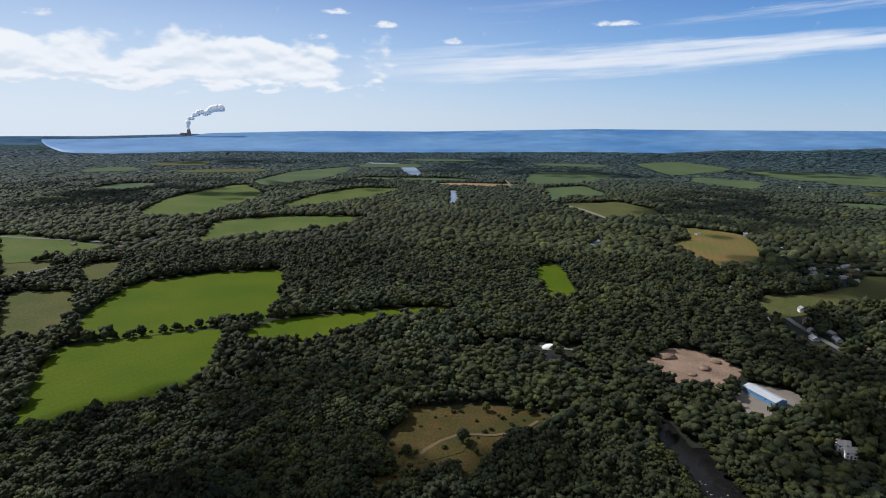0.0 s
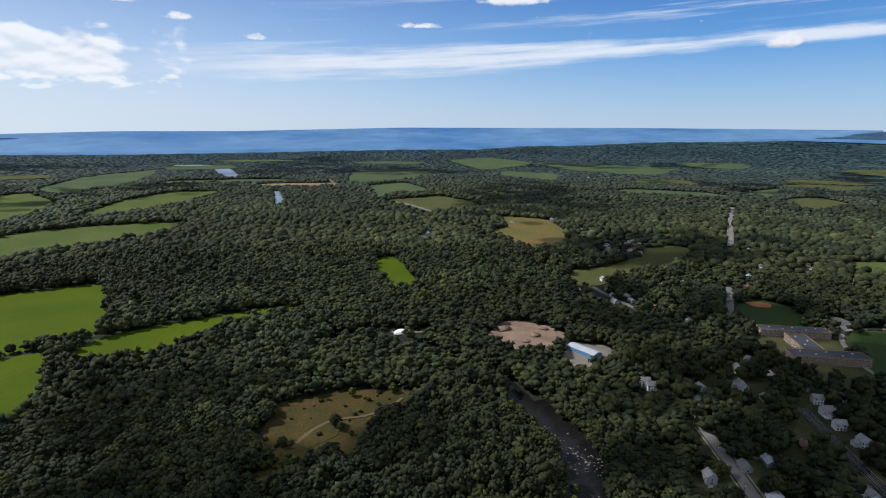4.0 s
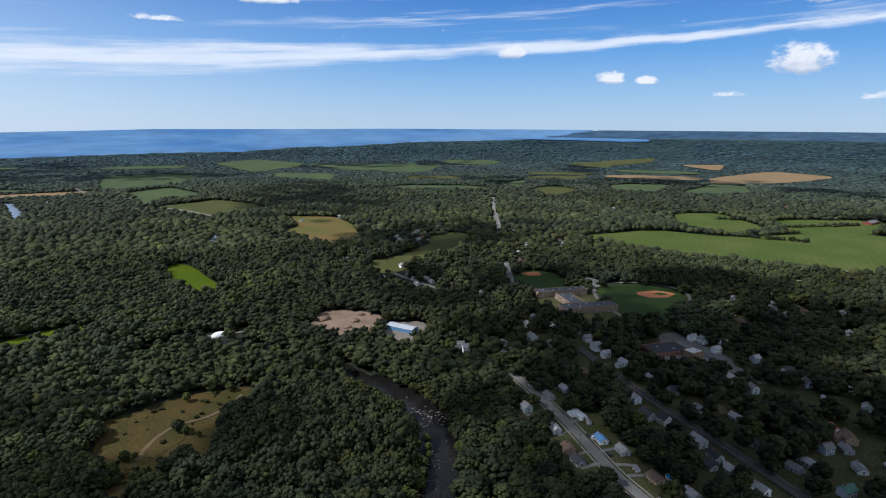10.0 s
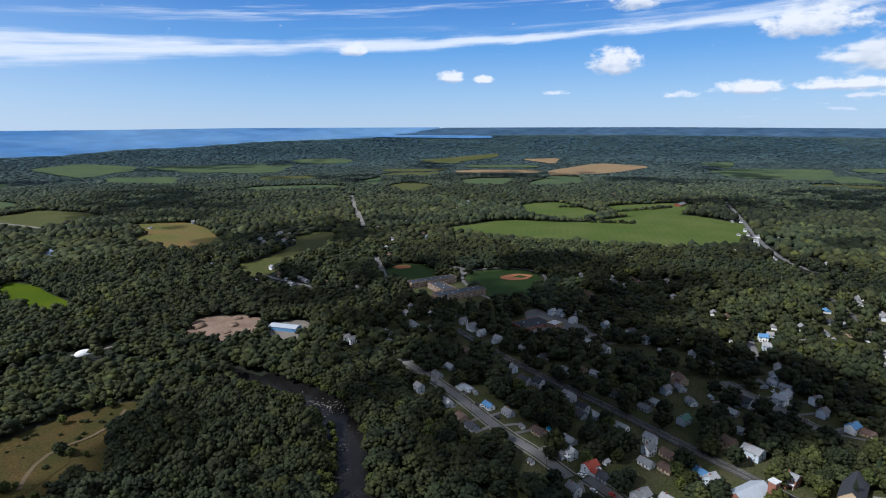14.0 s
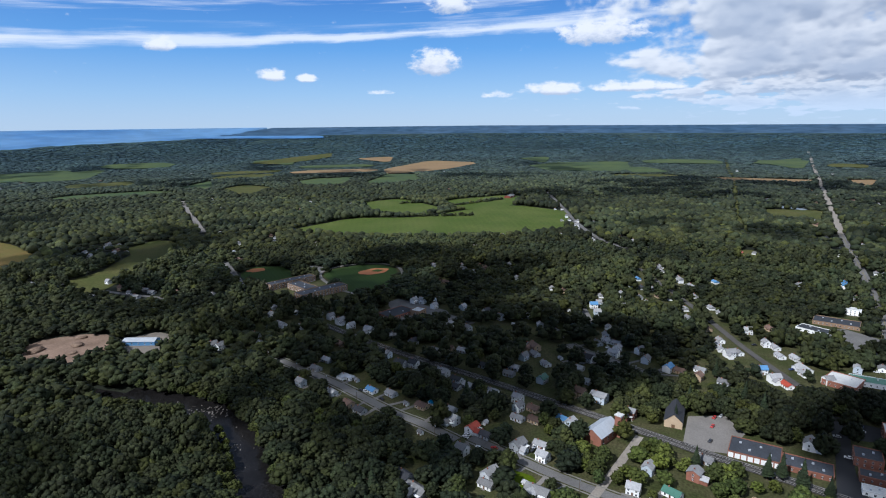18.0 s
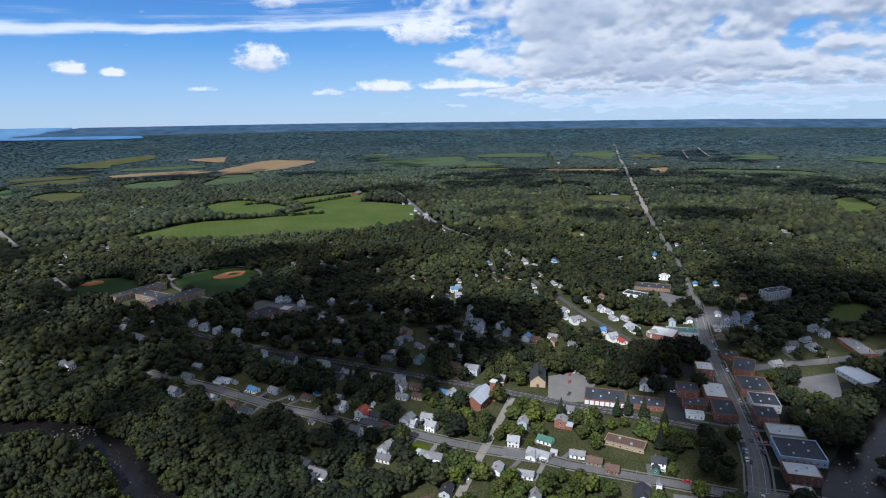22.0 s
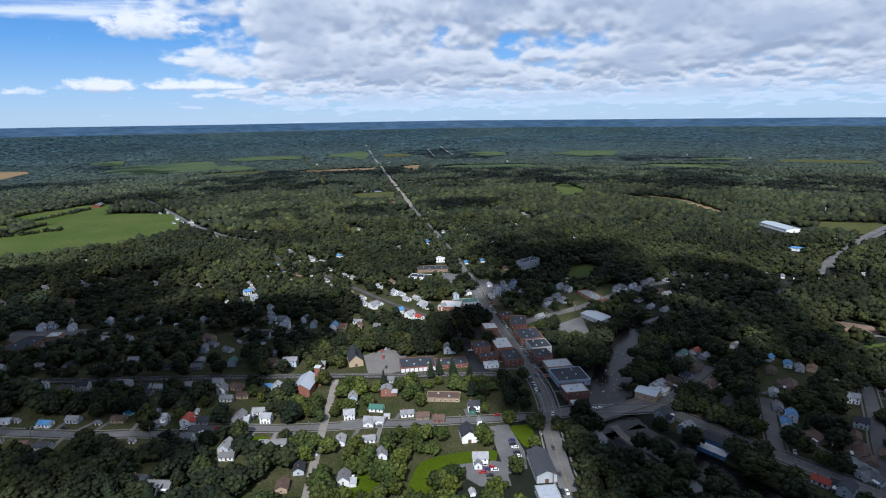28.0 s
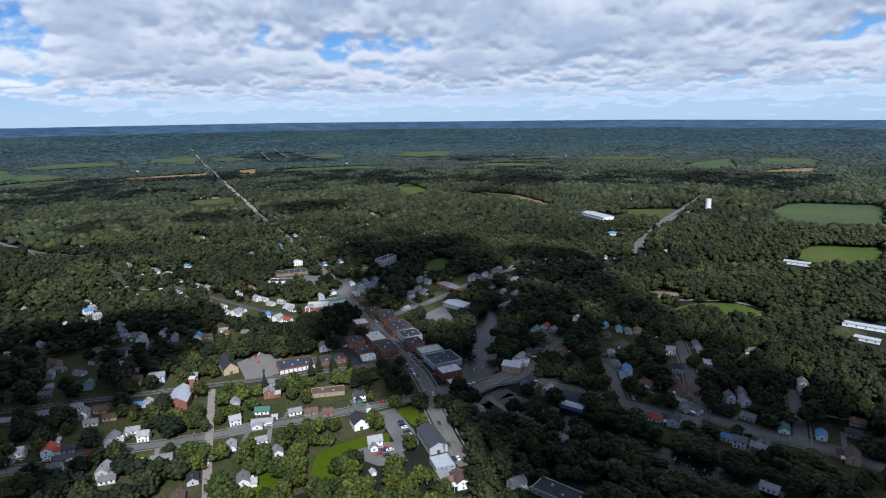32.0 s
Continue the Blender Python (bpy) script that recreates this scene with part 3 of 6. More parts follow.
road('gravel track round the ball field', gravel, 5, [(263, -408), (247, -432), (226, -458), (188, -454)])
road('distant highway cut', concrete, 8, [(3128, -699), (2658, -621)])
road('distant highway cut', concrete, 8, [(3238, -801), (2767, -737)])
road('worn dirt track through the meadow', dirt, 2.5, [(54, 359), (63, 377), (78, 391), (103, 390), (121, 402), (129, 413)])
area('distant olive clearing', grass_olive, [(2187, 2097), (2515, 2102), (2818, 2043), (2626, 1916), (2197, 1929)])
area('distant green clearing', grass_mid, [(1268, 1552), (1540, 1661), (1308, 1426)])
area('rough clearing behind roadside houses', grass_olive, [(1305, 1400), (1450, 1425), (1415, 1270), (1176, 1169)])
area('distant pale clearing', grass_haze, [(2255, 2166), (2494, 2046), (2193, 1831)])
area('distant pale clearing', grass_haze, [(1603, 1331), (1745, 1339), (1712, 1190), (1503, 1112)])
area('distant green field', grass_mid, [(1624, 1072), (2001, 1195), (2000, 1063), (1707, 935)])
area('distant tan clearing', far_tan, [(2609, 1758), (2780, 1614), (2496, 1477)])
area('distant dark green field', grass_haze, [(2689, 697), (2888, 395), (2459, 346), (2395, 575)])
area('distant roadside field', grass_mid, [(2908, -110), (3198, -358), (2798, -260)])
area('rough ground beside the highway', grass_olive, [(1419, -83), (1437, -210), (1283, -182), (1275, -95)])
area('small far field', grass_mid, [(2914, 957), (3030, 814), (2697, 746)])
area('distant roadside field', grass_mid, [(3023, -123), (3091, -370), (2620, -289)])
area('tan roadside clearing', far_tan, [(2212, -346), (2262, -468), (1952, -383)])
area('bright distant clearing', grass_mid, [(1322, -589), (1421, -693), (1218, -662), (1132, -568)])
area('pale clearing strip in the woods', grass_haze, [(1134, -693), (1073, -753), (957, -773), (969, -705)])
area('distant pale clearing', grass_haze, [(2581, -1164), (2576, -1425), (2292, -1259)])
area('distant pale field', grass_mid, [(2682, -1280), (2536, -1537), (2245, -1328)])
area('distant field edge', grass_mid, [(2564, 387), (2609, 287), (2373, 167), (2290, 294)])
area('pale bare strip by the works', far_tan, [(1130, -740), (1023, -785), (791, -738), (819, -702)])
area('distant field', grass_mid, [(1311, -1805), (1351, -2118), (1079, -1741), (1091, -1610)])
area('rough clearing', grass_olive, [(921, -16), (947, -52), (866, -69), (843, -36)])
area('lawn by the houses', lawn, [(423, 132), (438, 124), (411, 114), (397, 120)])
area('garden lawn', lawn, [(289, 247), (279, 223), (273, 223), (267, 233)])
area('garden lawn', lawn, [(391, 244), (400, 226), (370, 217), (368, 230)])
road('grey ballast railway bed through the village', ballast, 8.5, [(404, 345), (388, 300), (367, 234), (355, 180), (343, 135), (332, 97), (324, 66), (313, 28), (302, -6), (295, -36), (287, -64), (279, -90)])
road('railway bed running on between houses', ballast, 6, [(757, 92), (638, 34), (554, -2), (495, -26), (430, -60)])

area('dry tawny meadow running on between the woods', dry_meadow, [(40, 425), (58, 425), (79, 421), (85, 371), (60, 355), (43, 349), (31, 362)])
road('pale gravel track beside the storage dome', gravel, 4, [(138, 552), (158, 548), (181, 545), (200, 541)])


# small far clearings, pastures and cut hayfields between the woods
pick = random.Random(21)
for k in range(60):
    az, r = radians(pick.uniform(-40, 150)), pick.uniform(1900, 3100)
    x, y = r * math.sin(az), r * math.cos(az)
    deep, wide = pick.uniform(30, 75) * (0.5 + r / 2500), pick.uniform(60, 220)
    corners = [(x + a * deep * math.sin(az) + b * wide * math.cos(az), y + a * deep * math.cos(az) - b * wide * math.sin(az))
               for a, b in ((-1, -0.8 + pick.uniform(-.3, .3)), (-1, 0.7 + pick.uniform(-.3, .3)), (0.1, 1), (1, 0.8 + pick.uniform(-.4, .2)), (0.9, -0.7 + pick.uniform(-.3, .3)), (0, -1.1))]
    cells = [OPEN[int((cx + HALF) / CELL), int((cy + HALF) / CELL)] for cx, cy in corners + [(x, y)] if abs(cx) < HALF - 8 and abs(cy) < HALF - 8]
    if len(cells) == 7 and not any(cells):
        area("distant %s clearing between woods" % ("pale green", "olive", "tan")[k % 3], (grass_haze, grass_olive, far_tan if k % 6 == 2 else grass_mid)[k % 3], corners)

# ---- ground sheet and lake ----
rings = np.r_[np.arange(0, 760, 7.0), 760 * (4842 / 760) ** np.linspace(0, 1, 90)]
turns = np.linspace(0, 2 * np.pi, 481)[:-1]
Rg, Ag = np.meshgrid(rings, turns, indexing="ij")
gx, gy = Rg * np.sin(Ag), Rg * np.cos(Ag)
gz = land(gx, gy)
for p, width in RIVERS:
    near = (gx > p[:, 0].min() - 60) & (gx < p[:, 0].max() + 60) & (gy > p[:, 1].min() - 60) & (gy < p[:, 1].max() + 60)
    q = np.c_[gx[near], gy[near]]
    d = np.sqrt(((q[:, None] - p[None]) ** 2).sum(-1)).min(1)
    s = np.clip((width / 2 + 7 - d) / 12, 0, 1)
    gz[near] -= 3.4 * s * s * (3 - 2 * s)
nr, na = Rg.shape
idx = np.arange(nr * na).reshape(nr, na)
quads = np.stack([idx[:-1], np.roll(idx[:-1], -1, 1), np.roll(idx[1:], -1, 1), idx[1:]], -1).reshape(-1, 4)[:, ::-1]


def fast_mesh(name, verts, faces, mat, smooth=True, tint=None):
    """A mesh from arrays: verts n x 3, faces m x k."""
    me = bpy.data.meshes.new(name)
    k = faces.shape[1]
    me.vertices.add(len(verts))
    me.vertices.foreach_set("co", np.ascontiguousarray(verts, np.float32).ravel())
    me.loops.add(faces.size)
    me.loops.foreach_set("vertex_index", np.ascontiguousarray(faces, np.int32).ravel())
    me.polygons.add(len(faces))
    me.polygons.foreach_set("loop_start", np.arange(0, faces.size, k, dtype=np.int32))
    me.polygons.foreach_set("use_smooth", np.full(len(faces), smooth))
    if tint is not None:
        at = me.color_attributes.new("tint", "FLOAT_COLOR", "POINT")
        at.data.foreach_set("color", np.ascontiguousarray(np.c_[tint, np.ones(len(tint))], np.float32).ravel())
    me.materials.append(mat)
    me.update(calc_edges=True)
    return me


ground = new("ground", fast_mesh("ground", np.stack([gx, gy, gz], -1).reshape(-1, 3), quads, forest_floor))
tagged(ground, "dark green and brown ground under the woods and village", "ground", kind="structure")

# the lake: everything beyond its shore
SHORE = ([-38.6, -38, -37, -36, -33, -24, -16, -4, 8, 16, 21, 25, 32, 36, 42, 46, 48.5], [4690, 4290, 3950, 3850, 3723, 3750, 3560, 3590, 3654, 3698, 3940, 3960, 4190, 4250, 4360, 4600, 4850])
azl = np.linspace(-38.5, 48.4, 240)
inner = np.interp(azl, *SHORE) + 12 * np.sin(azl * 2.3) + 8 * np.sin(azl * 6.1)
fr = np.linspace(0, 1, 14)
outer = np.interp(azl, [-38.5, -28, -26], [4692, 4705, 4845])
rl = inner[:, None] + (outer - inner)[:, None] * fr[None]
lx, ly = rl * np.sin(np.radians(azl))[:, None], rl * np.cos(np.radians(azl))[:, None]
lz = land(lx, ly) + 9.0 * np.minimum(1, fr * 13)[None]
nl = len(fr)
il = np.arange(lx.size).reshape(lx.shape)
lq = np.stack([il[:-1, :-1], il[:-1, 1:], il[1:, 1:], il[1:, :-1]], -1).reshape(-1, 4)
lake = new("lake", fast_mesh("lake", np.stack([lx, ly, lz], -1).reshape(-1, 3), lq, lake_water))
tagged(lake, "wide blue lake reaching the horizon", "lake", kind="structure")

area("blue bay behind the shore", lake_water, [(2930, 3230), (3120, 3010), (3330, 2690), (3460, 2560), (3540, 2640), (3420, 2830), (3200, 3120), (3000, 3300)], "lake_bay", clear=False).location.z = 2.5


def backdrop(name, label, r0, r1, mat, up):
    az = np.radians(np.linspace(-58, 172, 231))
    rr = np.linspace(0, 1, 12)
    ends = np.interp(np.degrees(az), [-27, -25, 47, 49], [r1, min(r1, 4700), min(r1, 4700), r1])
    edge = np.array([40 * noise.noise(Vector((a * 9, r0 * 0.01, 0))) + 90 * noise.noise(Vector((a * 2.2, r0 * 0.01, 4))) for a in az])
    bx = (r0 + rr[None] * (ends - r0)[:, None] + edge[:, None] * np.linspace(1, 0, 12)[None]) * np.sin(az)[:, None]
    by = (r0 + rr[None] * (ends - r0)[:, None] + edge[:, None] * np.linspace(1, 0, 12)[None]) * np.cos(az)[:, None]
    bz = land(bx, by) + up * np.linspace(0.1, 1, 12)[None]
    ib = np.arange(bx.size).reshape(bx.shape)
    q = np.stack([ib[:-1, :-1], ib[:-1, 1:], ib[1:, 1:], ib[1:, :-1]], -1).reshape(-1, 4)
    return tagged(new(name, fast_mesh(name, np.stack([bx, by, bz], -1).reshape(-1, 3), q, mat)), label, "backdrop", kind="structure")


backdrop("backdrop", "distant wooded plain with haze put into its blue-green colour", 2450, 4500, haze_blue_green, 2.6)
backdrop("backdrop", "farthest land at the horizon with haze put into its blue colour", 4300, 4842, far_blue, 7.0)

# ---- trees ----
def lump(level, seed, rough=0.28):
    """A broadleaf crown about 1 across: lobed, flat underneath; unit size, base at 0."""
    bm = bmesh.new()
    bmesh.ops.create_icosphere(bm, subdivisions=level, radius=0.5)
    off = Vector((seed * 7.3, seed * 3.1, seed * 5.7))
    for v in bm.verts:
        n = v.co.normalized()
        a = noise.noise(n * 1.7 + off) * 0.5 + (0.5 - noise.cell_vector(n * 2.6 + off).length * 0.35) * 0.5 + noise.noise(n * 4.5 + off) * 0.35
        v.co = n * 0.5 * (1 + rough * 1.6 * a)
        if v.co.z < -0.2:
            v.co.z = -0.2 + (v.co.z + 0.2) * 0.35
        v.co.z = (v.co.z + 0.33) * 1.05
    vs = np.array([v.co[:] for v in bm.verts])
    fs = np.array([[v.index for v in f.verts] for f in bm.faces])
    bm.free()
    return vs, fs


def with_leaves(vs, fs, count, size, seed):
    """Adds loose leaf clumps standing off a crown."""
    rng = np.random.default_rng(seed)
    tri = fs[rng.integers(0, len(fs), count)]
    w = rng.dirichlet((1, 1, 1), count)
    c = (vs[tri] * w[:, :, None]).sum(1)
    out = c - np.array([0, 0, 0.25])
    c = c + out / np.linalg.norm(out, axis=1)[:, None] * rng.uniform(-0.02, 0.05, count)[:, None]
    corners = c[:, None] + rng.normal(0, size, (count, 3, 3))
    return np.r_[vs, corners.reshape(-1, 3)], np.r_[fs, len(vs) + np.arange(count * 3).reshape(-1, 3)]


def spire(seed, tiers=6):
    """A spruce: ragged tiers of drooping boughs, 1 high."""
    r = np.random.default_rng(seed)
    V, F, at = [], [], 0
    for k in range(tiers):
        z, w = 0.1 + 0.82 * k / tiers, 0.25 * (1 - k / (tiers + 0.5))
        n = 9
        ring = [(w * r.uniform(0.7, 1.15) * math.cos(2 * np.pi * i / n), w * r.uniform(0.7, 1.15) * math.sin(2 * np.pi * i / n), z - 0.04 * r.uniform(0, 1)) for i in range(n)]
        V += [np.array(ring + [(0, 0, z + 1.5 / tiers * 0.82 if k < tiers - 1 else 1.0)])]
        F += [np.array([(at + i, at + (i + 1) % n, at + n) for i in range(n)])]
        at += n + 1
    return with_leaves(np.concatenate(V), np.concatenate(F), 40, 0.03, seed)


TUFT_V = np.array([(1, 0, 0), (0, 1, 0), (-1, 0, 0), (0, -1, 0), (0, 0, 1), (0, 0, -1)], float)
TUFT_F = np.array([(0, 1, 4), (1, 2, 4), (2, 3, 4), (3, 0, 4), (1, 0, 5), (2, 1, 5), (3, 2, 5), (0, 3, 5)])


def clumped(clumps, leaves, seed, size=0.25):
    """A broadleaf crown: a dark core set with leafy clumps of uneven size, gaps between them, and loose sprays."""
    r = np.random.default_rng(seed)
    vs, fs = lump(1, seed, 0.4)
    V, F = [vs * np.array([0.74, 0.74, 0.84])], [fs]
    at = len(vs)
    lean = r.normal(0, 0.05, 2)
    for k in range(clumps):
        up = 1 - 1.25 * (k + 0.5) / clumps
        a = 2.39996 * k + r.uniform(-0.35, 0.35)
        flat = math.sqrt(max(0.0, 1 - up * up))
        reach = r.uniform(0.33, 0.47)
        c = np.array([reach * flat * math.cos(a) + lean[0] * up, reach * flat * math.sin(a) + lean[1] * up, 0.3 + 0.43 * up * r.uniform(0.86, 1.12)])
        s = size * r.uniform(0.6, 1.3) * 0.5
        turn = np.array(Euler((r.uniform(0, 6.3), r.uniform(0, 6.3), r.uniform(0, 6.3))).to_matrix())
        v = (TUFT_V * r.uniform(0.65, 1.35, (6, 1))) @ turn.T
        V.append(v * np.array([s, s, s * 0.75]) + c)
        F.append(TUFT_F + at)
        at += 6
    return with_leaves(np.concatenate(V), np.concatenate(F), leaves, size * 0.17, int(seed))


def tuft(seed):
    """A far crown: a squat uneven octahedron."""
    r = np.random.default_rng(seed)
    return TUFT_V * r.uniform(0.75, 1.25, (6, 1)) * np.array([0.5, 0.5, 0.42]) + np.array([0, 0, 0.36]), TUFT_F


NEAR = [clumped(26, 40, k, 0.38) for k in range(10)]
MID = [clumped(6, 6, k + 20, 0.52) for k in range(9)]
FAR = [lump(1, k + 40, 0.55) for k in range(6)]
TUFTS = [tuft(k + 80) for k in range(8)]
FINE = [clumped(46, 120, k + 60, 0.29) for k in range(6)]

# stands of one age and kind: each has its own height and colour
stand_rng = np.random.default_rng(17)
STAND_AT = np.concatenate([stand_rng.uniform(-1500, 1500, (420, 2)), stand_rng.uniform(-4400, 4400, (900, 2))])
STAND_TONE = np.clip(stand_rng.normal(1.0, 0.2, (len(STAND_AT), 1)), 0.62, 1.5) * (1 + stand_rng.normal(0, 1, (len(STAND_AT), 1)) * np.array([[0.045, 0.025, -0.03]]))
STAND_HIGH = np.clip(stand_rng.normal(1.0, 0.16, len(STAND_AT)), 0.66, 1.3)


def stand(x, y):
    """The stand that each tree belongs to; edges wander."""
    q = np.c_[x + 14 * np.sin(y / 31) + 7 * np.sin(y / 11), y + 14 * np.sin(x / 27) + 7 * np.sin(x / 9)]
    out = np.empty(len(q), int)
    for k in range(0, len(q), 3000):
        out[k:k + 3000] = ((q[k:k + 3000, None] - STAND_AT[None]) ** 2).sum(-1).argmin(1)
    return out


rng = np.random.default_rng(5)


def scatter(r0, r1, spacing, a0, a1):
    """Uneven planting of a ring sector; degrees clockwise from +y."""
    n = int(r1 / spacing / 0.88) + 2
    i, j = np.meshgrid(np.arange(-n, n + 1), np.arange(-n, n + 1))
    x = (i + (j % 2) * 0.5).ravel() * spacing + rng.uniform(-0.46, 0.46, i.size) * spacing
    y = j.ravel() * spacing * 0.9 + rng.uniform(-0.42, 0.42, i.size) * spacing
    r, az = np.hypot(x, y), np.degrees(np.arctan2(x, y))
    k = (r >= r0) & (r < r1) & (az >= a0) & (az < a1)
    x, y = x[k], y[k]
    ii, jj = [np.clip(((v + HALF) / CELL).astype(int), 0, N - 1) for v in (x, y)]
    keep = ~OPEN[ii, jj] | (np.maximum(abs(x), abs(y)) > HALF - 8)
    az, r = np.degrees(np.arctan2(x, y)), np.hypot(x, y)
    keep &= ~((az > -38.6) & (az < 48.5) & (r > np.interp(az, *SHORE) - 20))
    return x[keep], y[keep]


SPECIES = np.array([(1.0, 1.0, 1.0), (0.85, 0.92, 0.95), (1.16, 1.15, 0.95), (0.72, 0.8, 0.82), (1.05, 1.06, 0.85), (1.32, 1.27, 0.8), (0.56, 0.66, 0.72)])


def haze_tint(x, y, hue):
    """Haze put into the leaf colour: bluer and paler from village to far woods."""
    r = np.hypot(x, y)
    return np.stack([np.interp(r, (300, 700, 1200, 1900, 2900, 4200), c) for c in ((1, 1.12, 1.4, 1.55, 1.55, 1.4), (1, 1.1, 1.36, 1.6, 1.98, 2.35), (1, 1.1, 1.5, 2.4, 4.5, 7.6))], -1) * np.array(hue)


def wood(name, label, x, y, templates, wide, high, thin=None, hue=(1.0, 1.0, 1.0), soft=True):
    """Many trees in one mesh."""
    if thin is not None:
        k = rng.random(len(x)) < thin(x, y)
        x, y = x[k], y[k]
    pick = rng.integers(0, len(templates), len(x))
    V, F, C, base = [], [], [], 0
    z0 = land(x, y)
    grove = stand(x, y)
    for t, (vs, fs) in enumerate(templates):
        k = pick == t
        n = int(k.sum())
        if not n:
            continue
        w = wide * rng.uniform(0.68, 1.4, n)
        h = high * (w / wide) ** 0.5 * rng.uniform(0.75, 1.2, n) * STAND_HIGH[grove[k]]
        a = rng.uniform(0, 2 * np.pi, n)
        v = np.repeat(vs[None], n, 0)
        vx = (v[..., 0] * np.cos(a)[:, None] - v[..., 1] * np.sin(a)[:, None]) * w[:, None] + x[k][:, None]
        vy = (v[..., 0] * np.sin(a)[:, None] + v[..., 1] * np.cos(a)[:, None]) * w[:, None] + y[k][:, None]
        vz = v[..., 2] * h[:, None] * 0.85 + (0.14 * h + z0[k])[:, None]
        V.append(np.stack([vx, vy, vz], -1).reshape(-1, 3))
        F.append((fs[None] + (base + np.arange(n) * len(vs))[:, None, None]).reshape(-1, 3))
        c = SPECIES[rng.choice(7, n, p=(0.27, 0.2, 0.14, 0.15, 0.12, 0.04, 0.08))] * rng.uniform(0.75, 1.25, (n, 1)) * STAND_TONE[grove[k]]
        # Tint contrast fades with distance, imitating haze in the colour.
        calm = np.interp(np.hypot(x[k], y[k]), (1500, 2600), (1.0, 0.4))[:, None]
        c = (c * calm + 1 - calm) * haze_tint(x[k], y[k], hue)
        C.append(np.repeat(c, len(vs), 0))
        base += n * len(vs)
    ob = new(name, fast_mesh(name, np.concatenate(V), np.concatenate(F), foliage, soft, np.concatenate(C)))
    return tagged(ob, label, "woods", kind="stuff")


# ---- buildings ----
siding_white = material("siding_white", (0.84, 0.84, 0.83), 0.6, 0.08, 0.3, 3.0, per_object=0.12)
siding_grey = material("siding_grey", (0.42, 0.44, 0.46), 0.6, 0.1, 0.3, 3.0, per_object=0.3)
siding_blue = material("siding_blue", (0.46, 0.52, 0.58), 0.6, 0.08, 0.3, 3.0, per_object=0.15)
siding_tan = material("siding_tan", (0.4, 0.3, 0.2), 0.7, 0.1, 0.3, 3.0, per_object=0.25)
brick_wall = material("brick_wall", (0.25, 0.105, 0.07), 0.85, 0.15, 0.3, 4.0, per_object=0.2)
brick_tan = material("brick_tan", (0.26, 0.17, 0.11), 0.85, 0.12, 0.3, 4.0)
shingle_grey = material("shingle_grey", (0.27, 0.27, 0.275), 0.85, 0.2, 0.4, 3.0, per_object=0.45)
shingle_dark = material("shingle_dark", (0.045, 0.047, 0.055), 0.8, 0.2, 0.4, 3.0, per_object=0.3)
shingle_brown = material("shingle_brown", (0.14, 0.09, 0.07), 0.85, 0.2, 0.4, 3.0, per_object=0.3)
metal_pale = material("metal_pale", (0.46, 0.49, 0.53), 0.45, 0.1, 0.3, 2.0, metal=0.2)
metal_blue = material("metal_blue", (0.1, 0.24, 0.44), 0.5, 0.1, 0.3, 2.0)
metal_red = material("metal_red", (0.36, 0.06, 0.035), 0.5, 0.12, 0.3, 2.0)
barn_red = material("barn_red", (0.2, 0.05, 0.035), 0.7, 0.2, 0.3, 2.0)
metal_green = material("metal_green", (0.06, 0.16, 0.12), 0.5, 0.1, 0.3, 2.0)
membrane_dark = material("membrane_dark", (0.04, 0.045, 0.055), 0.8, 0.2, 0.15, 1.0, per_object=0.25)
membrane_pale = material("membrane_pale", (0.55, 0.55, 0.54), 0.8, 0.12, 0.15, 1.0)
trim_white = material("trim_white", (0.75, 0.75, 0.74), 0.6, 0.06, 0.5, 4.0)
window_glass = material("window_glass", (0.03, 0.035, 0.045), 0.1, 0.2, 0.5, 2.0, spec=0.6)
wood_door = material("wood_door", (0.16, 0.09, 0.05), 0.6, 0.2, 1.0, 5.0, per_object=0.4)
water_pool = material("water_pool", (0.03, 0.3, 0.55), 0.08, 0.1, 0.5, 3.0, spec=0.5)


def part(name, bm, mat, parent, label=""):
    me = bpy.data.meshes.new(name)
    bmesh.ops.recalc_face_normals(bm, faces=bm.faces[:])
    bm.to_mesh(me)
    bm.free()
    for m in mat if isinstance(mat, tuple) else (mat,):
        me.materials.append(m)
    ob = new(name, me)
    ob.parent = parent
    return tagged(ob, label)


def box(bm, x0, x1, y0, y1, z0, z1, slot=0):
    v = [bm.verts.new((x, y, z)) for x in (x0, x1) for y in (y0, y1) for z in (z0, z1)]
    for f in ((0, 1, 3, 2), (4, 6, 7, 5), (0, 4, 5, 1), (2, 3, 7, 6), (0, 2, 6, 4), (1, 5, 7, 3)):
        bm.faces.new([v[i] for i in f]).material_index = slot
    return bm


def prism(bm, outline, x0, x1, axis="x"):
    """Extrudes an outline of (across, up) along x or y."""
    put = (lambda a, u, s: (s, a, u)) if axis == "x" else (lambda a, u, s: (a, s, u))
    ends = [[bm.verts.new(put(a, u, s)) for a, u in outline] for s in (x0, x1)]
    bm.faces.new(ends[0])
    bm.faces.new(ends[1][::-1])
    for i in range(len(outline)):
        j = (i + 1) % len(outline)
        bm.faces.new((ends[0][i], ends[1][i], ends[1][j], ends[0][j]))
    return bm


